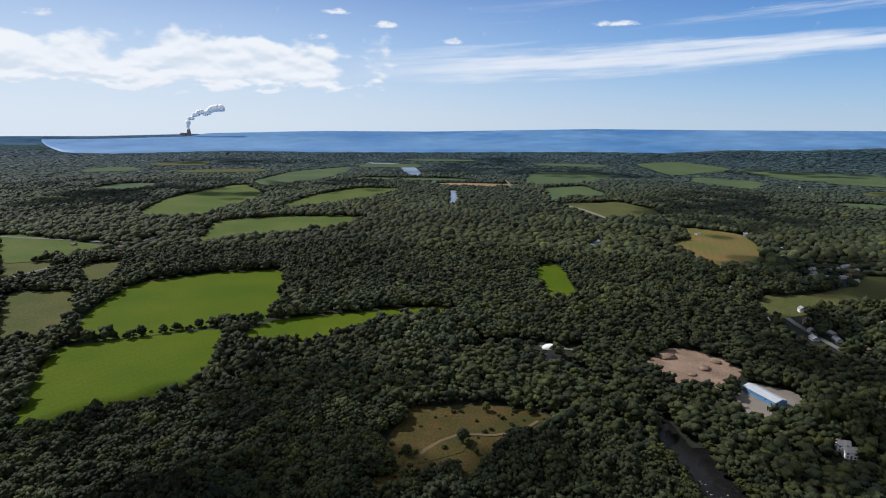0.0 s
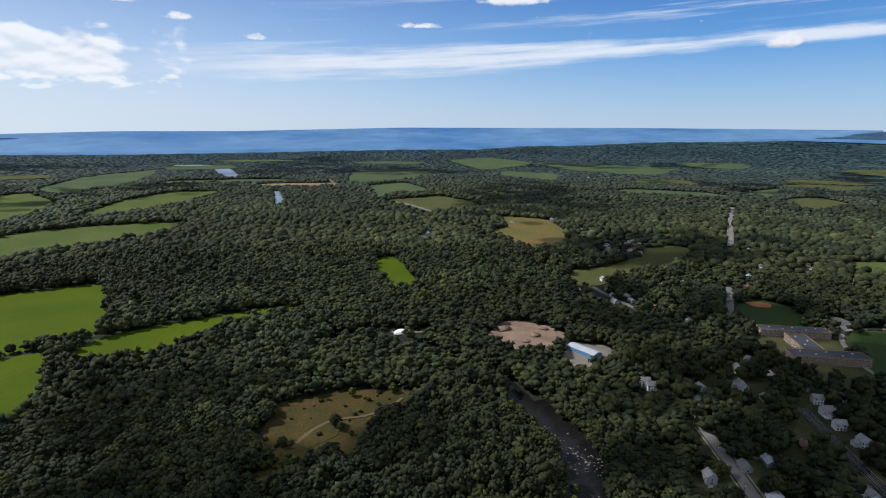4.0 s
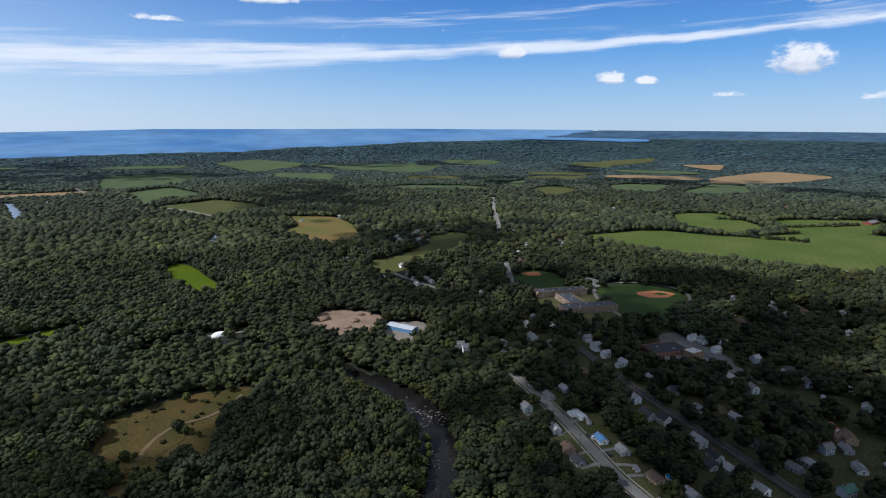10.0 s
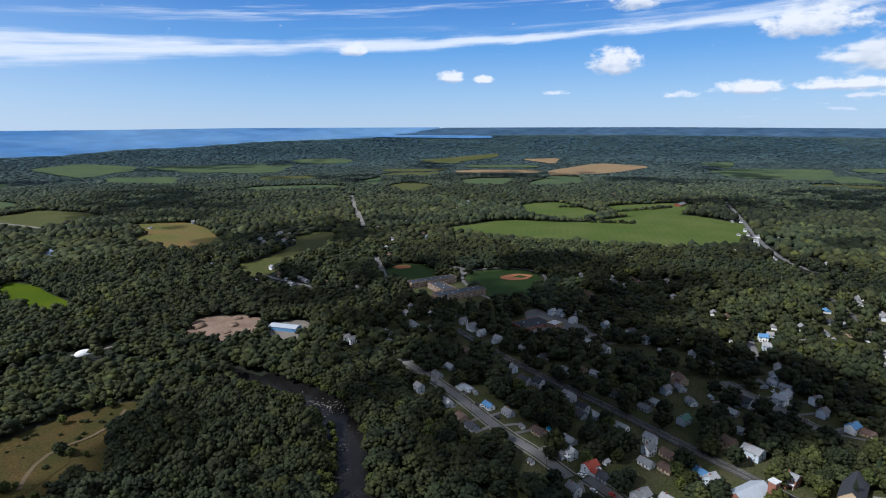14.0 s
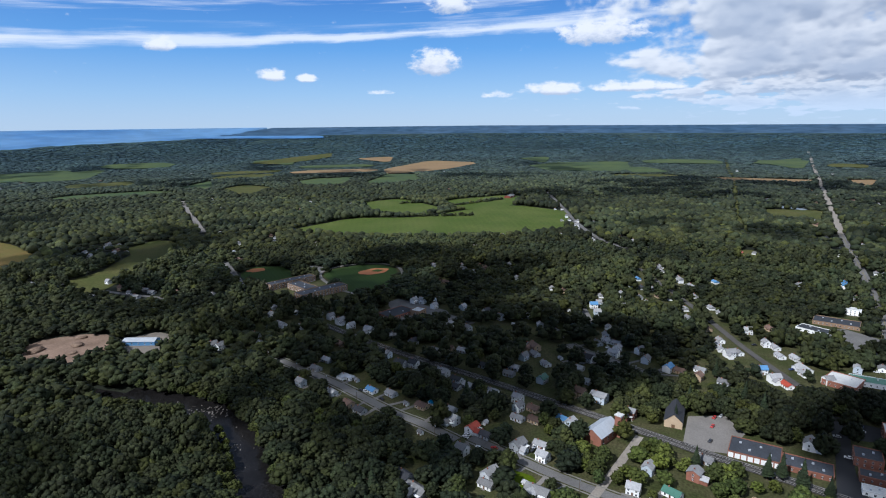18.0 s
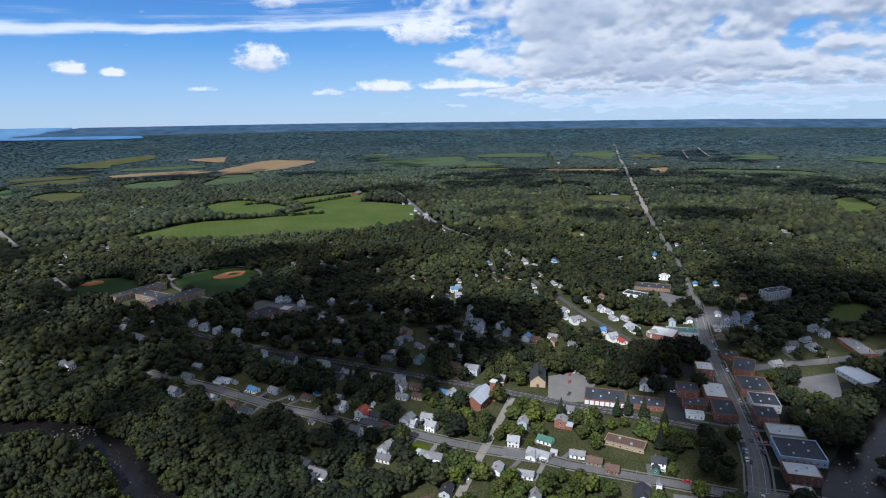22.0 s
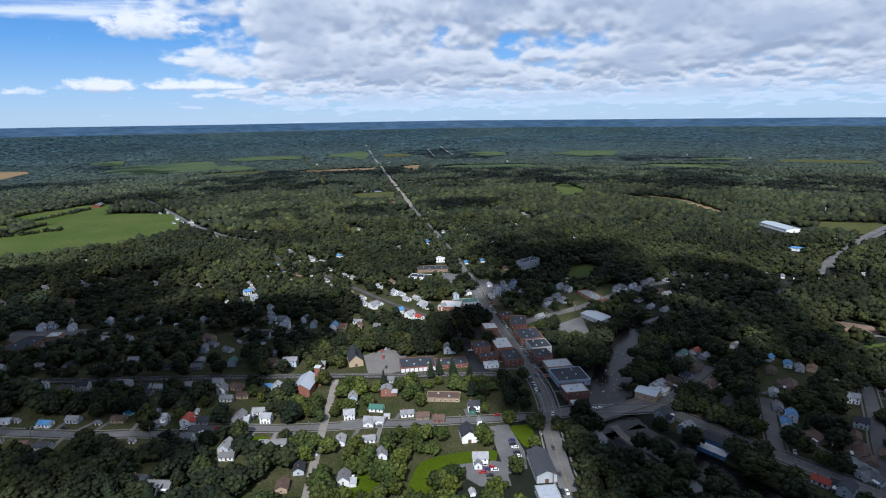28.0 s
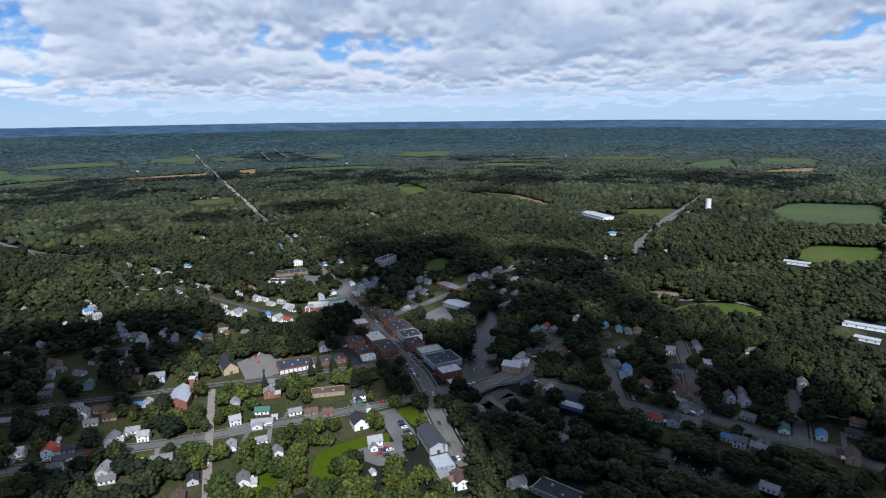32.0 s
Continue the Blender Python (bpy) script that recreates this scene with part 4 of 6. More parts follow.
def gable(parent, w, d, h, rh, wall, roof, x=0.0, y=0.0, axis="x", names=("wall", "roof")):
    """Walls with gables and a roof of two thick pitches with eaves; the ridge runs along axis."""
    if axis == "x":
        cx, cy = x, y
    else:
        cx, cy = y, x
    o = [(cy - d / 2, 0), (cy + d / 2, 0), (cy + d / 2, h), (cy, h + rh), (cy - d / 2, h)]
    part(names[0], prism(bmesh.new(), o, cx - w / 2, cx + w / 2, axis), wall, parent)
    e, t = 0.45, 0.22
    s = rh / (d / 2)
    r = [(cy - d / 2 - e, h - e * s + 0.02), (cy, h + rh + 0.02), (cy + d / 2 + e, h - e * s + 0.02), (cy + d / 2 + e, h - e * s + t), (cy, h + rh + t + 0.05), (cy - d / 2 - e, h - e * s + t)]
    return part(names[1], prism(bmesh.new(), r, cx - w / 2 - e, cx + w / 2 + e, axis), roof, parent)


def window_mesh(w, h):
    bm = box(bmesh.new(), -w / 2, w / 2, -0.04, 0.05, -h / 2, h / 2)
    for s in (-1, 1):
        box(bm, s * w / 4 - w * 0.21, s * w / 4 + w * 0.21, 0.02, 0.07, -h * 0.43, h * 0.43, 1)
    bmesh.ops.recalc_face_normals(bm, faces=bm.faces[:])
    me = bpy.data.meshes.new("window")
    bm.to_mesh(me)
    bm.free()
    me.materials.append(trim_white)
    me.materials.append(window_glass)
    return me


PANES = {}


def window(parent, x, y, z, turn, w=1.0, h=1.5):
    """A window set on a wall; turn: degrees of its outward side from +y."""
    if (w, h) not in PANES:
        PANES[w, h] = window_mesh(w, h)
    ob = new("window", PANES[w, h])
    ob.parent = parent
    ob.matrix_basis = pose(x, y, z, 0, 0, turn)
    return ob


def plain(name, parent, x0, x1, y0, y1, z0, z1, mat, label=""):
    return part(name, box(bmesh.new(), x0, x1, y0, y1, z0, z1), mat, parent, label)


KINDS = {
    "w1": (11, 7, 2.9, 2.0, siding_white, shingle_grey, 0, "white clapboard single-storey house with a grey shingle roof"),
    "w1x": (17, 8, 3.1, 2.2, siding_white, shingle_grey, 1, "long white single-storey house with a side wing"),
    "w2": (9, 7.5, 5.4, 2.6, siding_white, shingle_grey, 0, "white clapboard two-storey gabled house among trees"),
    "w2x": (11, 8, 5.4, 2.8, siding_white, shingle_grey, 1, "large white two-storey house with a lower wing"),
    "w2b": (14, 8, 5.4, 2.0, siding_white, shingle_brown, 1, "white two-storey house with a brown roof beside the street"),
    "g1": (11, 7.5, 2.9, 2.2, siding_grey, shingle_grey, 0, "grey single-storey house with a shingle roof"),
    "g1x": (17, 9, 3.2, 2.6, siding_grey, shingle_grey, 1, "long grey house with a pale shingle roof and wing"),
    "g2": (9, 7.5, 5.2, 2.6, siding_blue, shingle_grey, 0, "pale blue-grey two-storey gabled house"),
    "g2x": (12, 8.5, 5.2, 2.8, siding_grey, shingle_grey, 1, "grey two-storey house with a lower wing"),
    "b1": (11, 8, 3.0, 2.0, siding_tan, shingle_brown, 0, "brown single-storey house with a brown shingle roof"),
    "b1x": (18, 10, 3.4, 2.4, siding_tan, shingle_brown, 1, "long low brown building with a brown roof"),
    "b2": (9, 8, 5.2, 2.6, siding_tan, shingle_brown, 0, "tan two-storey house with a brown roof"),
    "b2x": (13, 9, 5.2, 3.0, siding_tan, shingle_brown, 1, "large tan two-storey house with a rusty brown roof"),
    "dk1": (11, 7.5, 3.0, 2.2, siding_grey, shingle_dark, 0, "grey single-storey house with a dark shingle roof"),
    "dk2": (10, 8, 5.2, 2.8, siding_grey, shingle_dark, 0, "grey two-storey house with a black shingle roof"),
    "dk2x": (12, 9, 5.2, 2.8, siding_grey, shingle_dark, 1, "dark grey two-storey house with a wing"),
    "dk2w": (10, 9, 5.6, 2.4, siding_white, shingle_dark, 1, "white two-storey house with a black roof and green annexe"),
    "bl1": (11, 7, 3.0, 2.0, siding_white, metal_blue, 0, "white single-storey house with a blue metal roof"),
    "bl2": (10, 8, 5.4, 2.6, siding_white, metal_blue, 0, "white two-storey house with a blue metal roof"),
    "rd1": (11, 7.5, 3.0, 2.0, siding_white, metal_red, 0, "white single-storey house with a red metal roof"),
    "rd2": (11, 8, 4.6, 2.4, siding_white, metal_red, 1, "white house with a bright red metal roof"),
    "gr1": (12, 7.5, 3.0, 2.2, siding_white, metal_green, 0, "white single-storey house with a green metal roof"),
    "gr2": (10, 8, 5.0, 2.6, siding_grey, metal_green, 0, "grey two-storey house with a dark green roof"),
    "br1": (9, 8, 3.2, 2.2, brick_wall, shingle_brown, 0, "small red-brick house with a brown roof"),
    "br2": (9, 9, 6.0, 2.0, brick_wall, shingle_grey, 1, "red-brick two-storey house with a grey roof"),
    "manor": (14, 11, 6.2, 2.2, siding_blue, shingle_grey, 0, "large pale blue two-storey house with a white cupola"),
    "trailer": (18, 6, 2.9, 0.7, siding_white, metal_pale, 1, "long white mobile home with a pale metal roof"),
    "shed": (4.5, 3.6, 2.3, 1.2, siding_white, shingle_grey, 0, "small white garden shed"),
}
MASTERS = {}
HOMES = []
FAR_HOMES = []
FAR_OFF = 590.0


def make_home(kind, level=0):
    """A house; level 1 has fewer windows."""
    w, d, h, rh, wall, roof, wing, label = KINDS[kind]
    w, d, h, rh = w * 0.77, d * 0.79, h * 0.84, rh * 0.84
    ob = tagged(new("garden_shed" if kind == "shed" else "mobile_home" if kind == "trailer" else "house"), label, "shed" if kind == "shed" else "house", group="garden sheds" if kind == "shed" else "village houses")
    top = gable(ob, w, d, h, rh, wall, roof)
    if kind == "shed":
        plain("door", ob, -0.8, 0.8, d / 2 + 0.003, d / 2 + 0.06, 0, 1.9, wood_door)
        return ob
    storeys = 2 if h > 3.8 else 1
    entry = plain("door", ob, -0.5, 0.5, d / 2 + 0.003, d / 2 + 0.07, 0.2, 2.2, wood_door)
    for f in range(storeys):
        z = h / storeys * (f + 0.55)
        for s in (-1, 1):
            window(ob, s * w * 0.29, d / 2, z, 0)
        if level == 0:
            window(ob, w * 0.1, -d / 2, z, 180)
            window(ob, w / 2, 0, z, -90)
        window(ob, -w / 2, 0, z, 90)
    if level:
        plain("chimney", top, w * 0.2, w * 0.2 + 0.7, -0.35, 0.35, h + rh * 0.5, h + rh + 0.9, brick_wall)
        if wing:
            gable(ob, d * 0.95, w * 0.5, 2.9 if storeys == 2 else h * 0.9, 1.7 if rh > 1 else 0.4, wall, roof, w * 0.18, d * 0.6, "y", ("wing_wall", "wing_roof"))
        return ob
    plain("step", entry, -0.9, 0.9, d / 2 + 0.01, d / 2 + 1.0, 0, 0.2, concrete)
    if kind != "trailer":
        plain("chimney", top, w * 0.2, w * 0.2 + 0.7, -0.35, 0.35, h + rh * 0.5, h + rh + 0.9, brick_wall)
    if wing:
        gable(ob, d * 0.95, w * 0.5, 2.9 if storeys == 2 else h * 0.9, 1.7 if rh > 1 else 0.4, wall if kind != "dk2w" else metal_green, roof, w * 0.18, d * 0.6, "y", ("wing_wall", "wing_roof"))
        window(ob, w * 0.18, d * 1.075, 1.5, 0)
        bm = box(bmesh.new(), -w / 2 + 0.2, -w / 2 + 4.0, d / 2, d / 2 + 2.0, 2.5, 2.7)
        for px in (-w / 2 + 0.3, -w / 2 + 3.8):
            box(bm, px - 0.08, px + 0.08, d / 2 + 1.75, d / 2 + 1.9, 0, 2.5)
        part("porch", bm, trim_white, ob)
    if kind == "manor":
        plain("cupola", top, -1.6, 1.6, -1.6, 1.6, h + rh * 0.6, h + rh + 1.6, trim_white)
    return ob


def home(kind, x, y, deg):
    # the entrance side is turned to face the camera's path
    a = radians(deg)
    m = pose(x, y, 0.0, 0, 0, deg if math.sin(a) * x - math.cos(a) * y > 0 else deg + 180)
    r = math.hypot(x, y)
    far = 1 if r > 345 else 0
    if r > FAR_OFF:
        FAR_HOMES.append((kind, m))
    elif (kind, far) in MASTERS:
        copy_thing(MASTERS[kind, far], m)
    else:
        MASTERS[kind, far] = make_home(kind, far)
        MASTERS[kind, far].matrix_basis = m
    HOMES.append((x, y))
    for step in (0.0, 7.0, 0.035 * r, 0.06 * r) if r < 1300 else (0.0, 0.012 * r, 0.024 * r):
        clear_disc(x * (1 - step / r), y * (1 - step / r), 7.5 if step == 0 else 6.0)


home("g1", 429, 372, 77)
home("w2", 422, 351, 162)
home("w2x", 414, 334, 159)
home("w1", 445, 350, 70)
home("w2", 406, 316, 160)
home("w2x", 403, 294, 82)
home("g1", 388, 361, 71)
home("b1", 365, 300, 71)
home("w1x", 403, 266, 72)
home("dk2", 392, 241, 159)
home("g2", 358, 248, 74)
home("dk2x", 345, 228, 80)
home("w2", 504, 299, 166)
home("w2", 507, 290, 77)
home("w2", 514, 275, 165)
home("g2", 503, 240, 171)
home("w2", 448, 229, 67)
home("w2", 444, 210, 65)
home("w1", 385, 215, 77)
home("g1", 394, 194, 80)
home("g1", 330, 289, 76)
home("g1", 312, 287, 75)
home("trailer", 309, 256, 76)
home("shed", 307, 245, 61)
home("g2x", 343, 189, 75)
home("g2", 284, 280, 75)
home("w2", 488, 193, 66)
home("shed", 476, 175, 64)
home("g1x", 505, 172, 68)
home("rd2", 428, 149, 51)
home("b2x", 424, 139, 47)
home("g1", 411, 135, 50)
home("g2", 399, 141, 162)
home("w1", 472, 131, 49)
home("w2", 606, 171, 20)
home("b1", 608, 159, 18)
home("g1", 645, 226, 26)
home("w1", 542, 135, 13)
home("bl2", 563, 115, 112)
home("w1", 605, 115, 15)
home("w2", 605, 99, 17)
home("g1", 581, 87, 22)
home("b1", 566, 96, 14)
home("w2", 475, 87, 24)
home("w1", 466, 85, 50)
home("g1", 457, 91, 40)
home("w1", 463, 76, 73)
home("w2", 495, 88, 20)
home("b1", 678, 281, 30)
home("g1", 708, 258, 21)
home("bl1", 696, 86, 27)
home("b1", 271, 229, 66)
home("dk1", 266, 216, 74)
home("bl1", 296, 225, 69)
home("g1", 297, 209, 68)
home("b1", 289, 180, 75)
home("g1", 292, 160, 75)
home("w2x", 278, 152, 73)
home("rd2", 273, 136, 165)
home("dk1", 270, 126, 72)
home("dk1", 338, 175, 73)
home("w2x", 324, 141, 79)
home("g1", 332, 163, 71)
home("g1", 281, 250, 67)
home("w2", 324, 122, 75)
home("w2", 312, 118, 160)
home("b1", 316, 108, 69)
home("w1", 299, 114, 74)
home("gr2", 362, 115, 166)
home("b2x", 351, 85, 75)
home("manor", 348, 70, 76)
home("g1", 396, 95, 74)
home("shed", 411, 113, 49)
home("w2x", 435, 74, 75)
home("w2", 450, 55, 146)
home("g2", 432, 48, 166)
home("g1", 377, 142, 80)
home("g1", 364, 142, 80)
home("bl1", 309, 86, 69)
home("g1", 663, 90, 25)
home("w1", 657, 65, 24)
home("w1x", 775, 68, 28)
home("w2", 703, 38, 30)
home("w1x", 685, 24, 29)
home("w1", 642, 19, 19)
home("w1", 624, 43, 20)
home("w1", 601, 36, 21)
home("w1", 590, 26, 23)
home("b1", 629, 56, 28)
home("shed", 604, 66, 29)
home("g1", 616, 75, 23)
home("bl2", 421, 30, 159)
home("b1", 422, 22, 73)
home("b2", 413, 8, 162)
home("g1", 484, 151, 19)
home("g1", 561, 22, 23)
home("g1", 412, -10, 66)
home("bl1", 716, -1, 30)
home("w1", 605, 2, 25)
home("w2", 539, -30, 111)
home("w2", 510, -43, 20)
home("w1", 506, -50, 25)
home("w1", 486, -52, 29)
home("w2x", 473, -14, 117)
home("bl2", 445, -36, 114)
home("w2x", 432, -44, 119)
home("rd1", 425, -52, 30)
home("w1", 453, -66, 28)
home("b1", 557, -49, 23)
home("bl2", 762, -139, 175)
home("g1", 876, -140, 170)
home("w1", 837, -185, 174)
home("w1", 833, -193, 175)
home("bl1", 783, -186, 173)
home("bl1", 619, -159, 173)
home("bl1", 619, -171, 172)
home("bl1", 621, -182, 173)
home("g2", 477, -104, 169)
home("w1", 509, -153, 170)
home("w2", 475, -150, 82)
home("w1", 467, -141, 175)
home("w2", 444, -80, 120)
home("g2", 304, 80, 166)
home("br2", 333, 47, 77)
home("g2x", 265, 103, 161)
home("w1", 273, 91, 76)
home("w2", 259, 86, 70)
home("g2x", 230, 108, 159)
home("w1", 222, 107, 77)
home("g1x", 227, 80, 78)
home("g2", 271, 29, 169)
home("br2", 275, 5, 163)
home("w2", 248, 34, 85)
home("w1x", 238, 19, 68)
home("gr1", 254, 15, 66)
home("shed", 242, 10, 71)
home("w2x", 336, -56, 167)
home("w2x", 178, 44, 167)
home("w1", 220, 42, 168)
home("w2", 195, 21, 171)
home("w1", 241, -3, 82)
home("br1", 228, -21, 80)
home("dk1", 197, 67, 172)
home("shed", 150, -19, 176)
home("shed", 232, 88, 75)
home("dk2w", 236, -47, 79)
home("w2x", 176, -32, 75)
home("g2x", 171, -162, 114)
home("bl1", 161, -226, 142)
home("b1", 150, -217, 146)
home("b1x", 143, -230, 177)
home("b1", 114, -236, 136)
home("b1x", 200, -269, 143)
home("w1", 196, -250, 140)
home("g1", 179, -237, 141)
home("dk2", 146, -267, 43)
home("shed", 197, -305, 135)
home("w2", 172, -291, 45)
home("rd1", 274, -247, 115)
home("w1", 274, -285, 121)
home("bl1", 245, -292, 118)
home("bl1", 231, -296, 139)
home("g1", 223, -299, 140)
home("b1", 220, -307, 130)
home("w1x", 102, -225, 177)
home("rd1", 107, -196, 25)
home("dk2x", 97, -201, 117)
home("w2", 461, -228, 22)
home("w2", 474, -224, 117)
home("g2", 425, -206, 13)
home("g1", 391, -163, 113)
home("g1", 435, -192, 109)
home("w2", 490, -156, 168)
home("g2", 492, -173, 169)
home("rd1", 438, -152, 0)
home("b1x", 218, -216, 120)
home("w1", 510, -170, 167)
home("w1", 178, -108, 175)
home("g1", 461, -352, 98)
home("g1", 463, -384, 105)
home("bl1", 452, -398, 98)
home("w1", 453, -426, 99)
home("w1", 453, -450, 133)
home("w1", 445, -458, 131)
home("w2", 436, -466, 130)
home("w1", 433, -486, 134)
home("rd1", 425, -515, 132)
home("w1", 424, -497, 133)
home("w1", 417, -321, 95)
home("g1", 467, -334, 104)
home("w1x", 451, -288, 114)
home("w2", 448, -300, 112)
home("g1", 441, -303, 112)
home("trailer", 408, -581, 128)
home("b1", 409, -538, 134)
home("w1x", 135, -346, 138)
home("trailer", 141, -300, 137)
home("w1", 162, -315, 138)
home("w1", 99, -273, 133)
home("w2", 88, -260, 140)
home("g1", 76, -246, 16)
home("gr1", 56, -250, 123)
home("w1", 77, -309, 129)
home("bl1", 40, -261, 121)
home("dk1", 31, -279, 25)
home("w2", 60, -212, 22)
home("bl1", 69, -212, 15)
home("g1", 52, -218, 16)
home("g1", 119, -130, 0)
home("w2b", 117, -55, 166)
home("w2x", 98, -78, 85)
home("w1", 126, -50, 169)
home("w1x", 110, -227, 1)
home("b1", 116, -250, 135)
home("w1", 569, 902, 23)
home("w1", 595, 923, 26)
home("g1", 528, 849, 20)
home("g1", 551, 852, 23)
home("g1", 592, 896, 30)
home("w2", 315, 393, 171)
home("w1", 405, 624, 97)
home("g1", 420, 618, 100)
home("w1", 189, 1777, 25)
home("w1", 212, 1753, 18)
home("w1", 936, 1858, 23)
home("w1", 153, 2020, 96)
home("g1", 589, 919, 22)
home("w1", 553, 890, 21)
home("g1", 523, 869, 26)
home("g1", 416, 602, 95)
home("g1", 396, 603, 92)
home("g1", 436, 526, 49)
home("w2", 315, 401, 164)
home("w1", 338, 366, 78)
home("g1", 353, 386, 80)
home("w2", 659, 348, 112)
home("g1", 679, 317, 21)
home("b1", 592, 301, 76)
home("b1", 685, 291, 28)
home("g1", 654, 288, 26)
home("g1", 673, 269, 27)
home("w1", 1258, 1422, 24)
home("w1", 1116, 1226, 53)
home("w1", 1301, 1514, 24)
home("g1", 1000, 1078, 51)
home("w1", 1249, 1307, 21)
home("w1", 929, 192, 21)
home("w1", 1115, 268, 19)
home("w1", 1082, 253, 17)
home("w2", 1052, 240, 118)
home("w1", 1171, 287, 20)
home("w2", 616, 94, 29)
home("w1", 1362, 1592, 23)
home("w1", 1222, 1384, 27)
home("g1", 1155, 1269, 53)
home("w1", 1001, 1099, 50)
home("g1", 926, 994, 56)
home("g1", 745, 825, 50)
home("g1", 551, 657, 44)
home("g1", 745, 697, 27)
home("g1", 740, 629, 23)
home("w1", 728, 598, 29)
home("g1", 714, 675, 23)
home("w2", 402, 409, 75)
home("g1", 426, 427, 48)
home("g1", 664, 362, 26)
home("g1", 666, 307, 29)
home("w1", 1071, 265, 21)
home("w1", 934, 187, 26)
home("g1", 883, 103, 45)
home("bl1", 1157, -218, 177)
home("w1", 1238, -270, 172)
home("w1", 1331, -303, 176)
home("w1", 1506, -174, 176)
home("trailer", 1505, -203, 1)
home("g1", 1139, -337, 24)
home("w2", 489, -163, 82)
home("g1", 960, -380, 24)
home("w1", 933, -379, 26)
home("w1", 447, -207, 118)
home("g1", 433, -206, 121)
home("w2", 441, -276, 24)
home("w1", 458, -290, 107)
home("g1", 818, -265, 172)
home("w1", 778, -265, 0)
home("w2", 495, 270, 166)
home("dk2", 499, 212, 158)
home("b1", 600, 316, 76)
home("w1", 394, 121, 47)
home("w1", 374, 85, 76)
home("w2", 447, 73, 165)
home("w1", 815, 96, 26)
home("w1", 707, 51, 26)
home("shed", 288, 192, 69)
home("b1", 395, 207, 77)
home("g1", 422, 395, 70)
home("g1x", 385, 383, 70)
home("dk2x", 208, 150, 70)
home("g1x", 202, 139, 70)
home("b1", 183, 76, 170)
home("w1", 900, 178, 45)
home("g1", 899, 100, 45)
home("w1", 720, 40, 26)
home("w1", 496, -4, 22)
home("w1", 481, -21, 28)
home("w1", 430, 7, 68)
home("b1", 534, 4, 22)
home("bl1", 503, -179, 170)
home("b1", 446, -138, 170)
home("w1", 499, -243, 115)
home("g1", 422, -185, 107)
home("w1", 462, -323, 99)
home("b1", 427, -318, 99)
home("g1", 434, -351, 99)
home("dk1", 483, -379, 99)
home("b1", 593, -303, 83)
home("w1", 722, -371, 83)
home("g1", 666, -317, 83)
home("w1", 704, -604, 83)
home("g1", 295, 0, 72)
home("b1", 235, -12, 79)
home("w1", 217, 26, 82)
home("b2x", 228, -195, 29)
home("g1x", 229, -182, 118)
home("gr1", 273, -234, 121)
home("w1", 851, -340, 83)
home("b1", 715, -263, 175)
home("w1", 802, -442, 83)
home("b1", 136, -251, 133)
home("dk1", 167, -116, 178)
home("g1", 465, -408, 99)
home("g1", 372, -287, 118)
home("g1", 384, -279, 118)
home("w1", 407, -281, 115)
home("w1", 483, -207, 118)
home("w2", 470, -161, 170)
home("w1", 488, -122, 170)
home("b1", 901, 12, 45)
home("rd1", 907, -33, 170)
home("w1", 911, -51, 170)
home("w1x", 764, 69, 28)
home("w1", 748, 63, 28)
home("dk1", 657, 77, 24)
home("w1", 590, -7, 25)
home("dk1", 567, 9, 23)
home("g2", 573, 111, 112)
home("g2", 541, 107, 112)
home("w1", 506, -7, 22)
home("w1", 484, -7, 22)
home("dk2x", 416, 92, 74)
home("w1x", 464, -67, 28)
home("w1", 486, -63, 29)
home("bl2", 749, -138, 175)
home("g1", 722, -234, 175)
home("g1", 675, -213, 173)
home("w1", 514, -185, 170)
home("g1", 469, -177, 170)
home("b1", 573, -196, 173)
home("w1", 902, -144, 170)
home("g1", 433, 291, 82)
home("dk2", 349, 218, 80)
home("dk1", 371, 167, 80)
home("shed", 285, 132, 165)
home("w2", 247, 132, 72)
home("shed", 257, 165, 73)
home("dk1", 326, 171, 71)
home("shed", 691, 206, 26)
home("b1", 301, 103, 74)
home("g1", 171, -322, 138)
home("w2", 97, -257, 140)
home("b1x", 122, -240, 136)
home("w2", 82, -318, 129)
home("b1", 36, -295, 25)
home("b2x", 18, -250, 121)
home("w1", 27, -187, 16)
home("g1", 263, -247, 115)
home("b1", 244, -225, 120)
home("dk1", 238, -212, 29)
home("b1", 226, -276, 139)
home("bl2", 165, -234, 142)
home("dk2x", 191, -160, 114)
home("w1x", 2781, -405, 1)
home("w1x", 2437, -366, 1)
home("w1", 2242, -343, 1)
home("w1", 2168, -292, 1)
home("w1x", 1488, -195, 1)
home("b1x", 1220, -169, 177)
home("w1", 1591, -334, 1)
home("w1", 1721, -277, 1)
home("w1x", 1123, -336, 24)
home("w1", 1158, -336, 24)
home("w1", 1142, -432, 24)
home("g1", 1179, -442, 24)
home("g1x", 849, -321, 83)
home("w1", 851, -302, 83)
home("w1", 841, -223, 175)
home("w1x", 786, -213, 173)
home("w1", 997, -207, 170)
home("w1", 1060, -362, 24)
home("w1", 1515, 295, 20)
home("w2", 1149, 282, 20)
home("w2x", 1097, 247, 17)
home("w1", 1029, 234, 118)
home("w1", 1437, 395, 20)
home("w1", 2346, 684, 176)
home("w1", 1259, 318, 20)
home("w1", 458, 1153, 26)
home("w1", 393, 1090, 21)
home("w1", 363, 1063, 26)
home("w1", 362, 980, 26)
home("w1x", 415, 835, 26)
home("w1", 535, 897, 21)
home("b1", 565, 863, 23)
home("w1", 558, 834, 23)
home("g1", 514, 853, 20)
home("g1", 606, 887, 30)
home("b2", 411, 648, 97)
home("g1", 536, 660, 44)
home("w1", 518, 661, 44)
home("w1", 1062, 1303, 53)
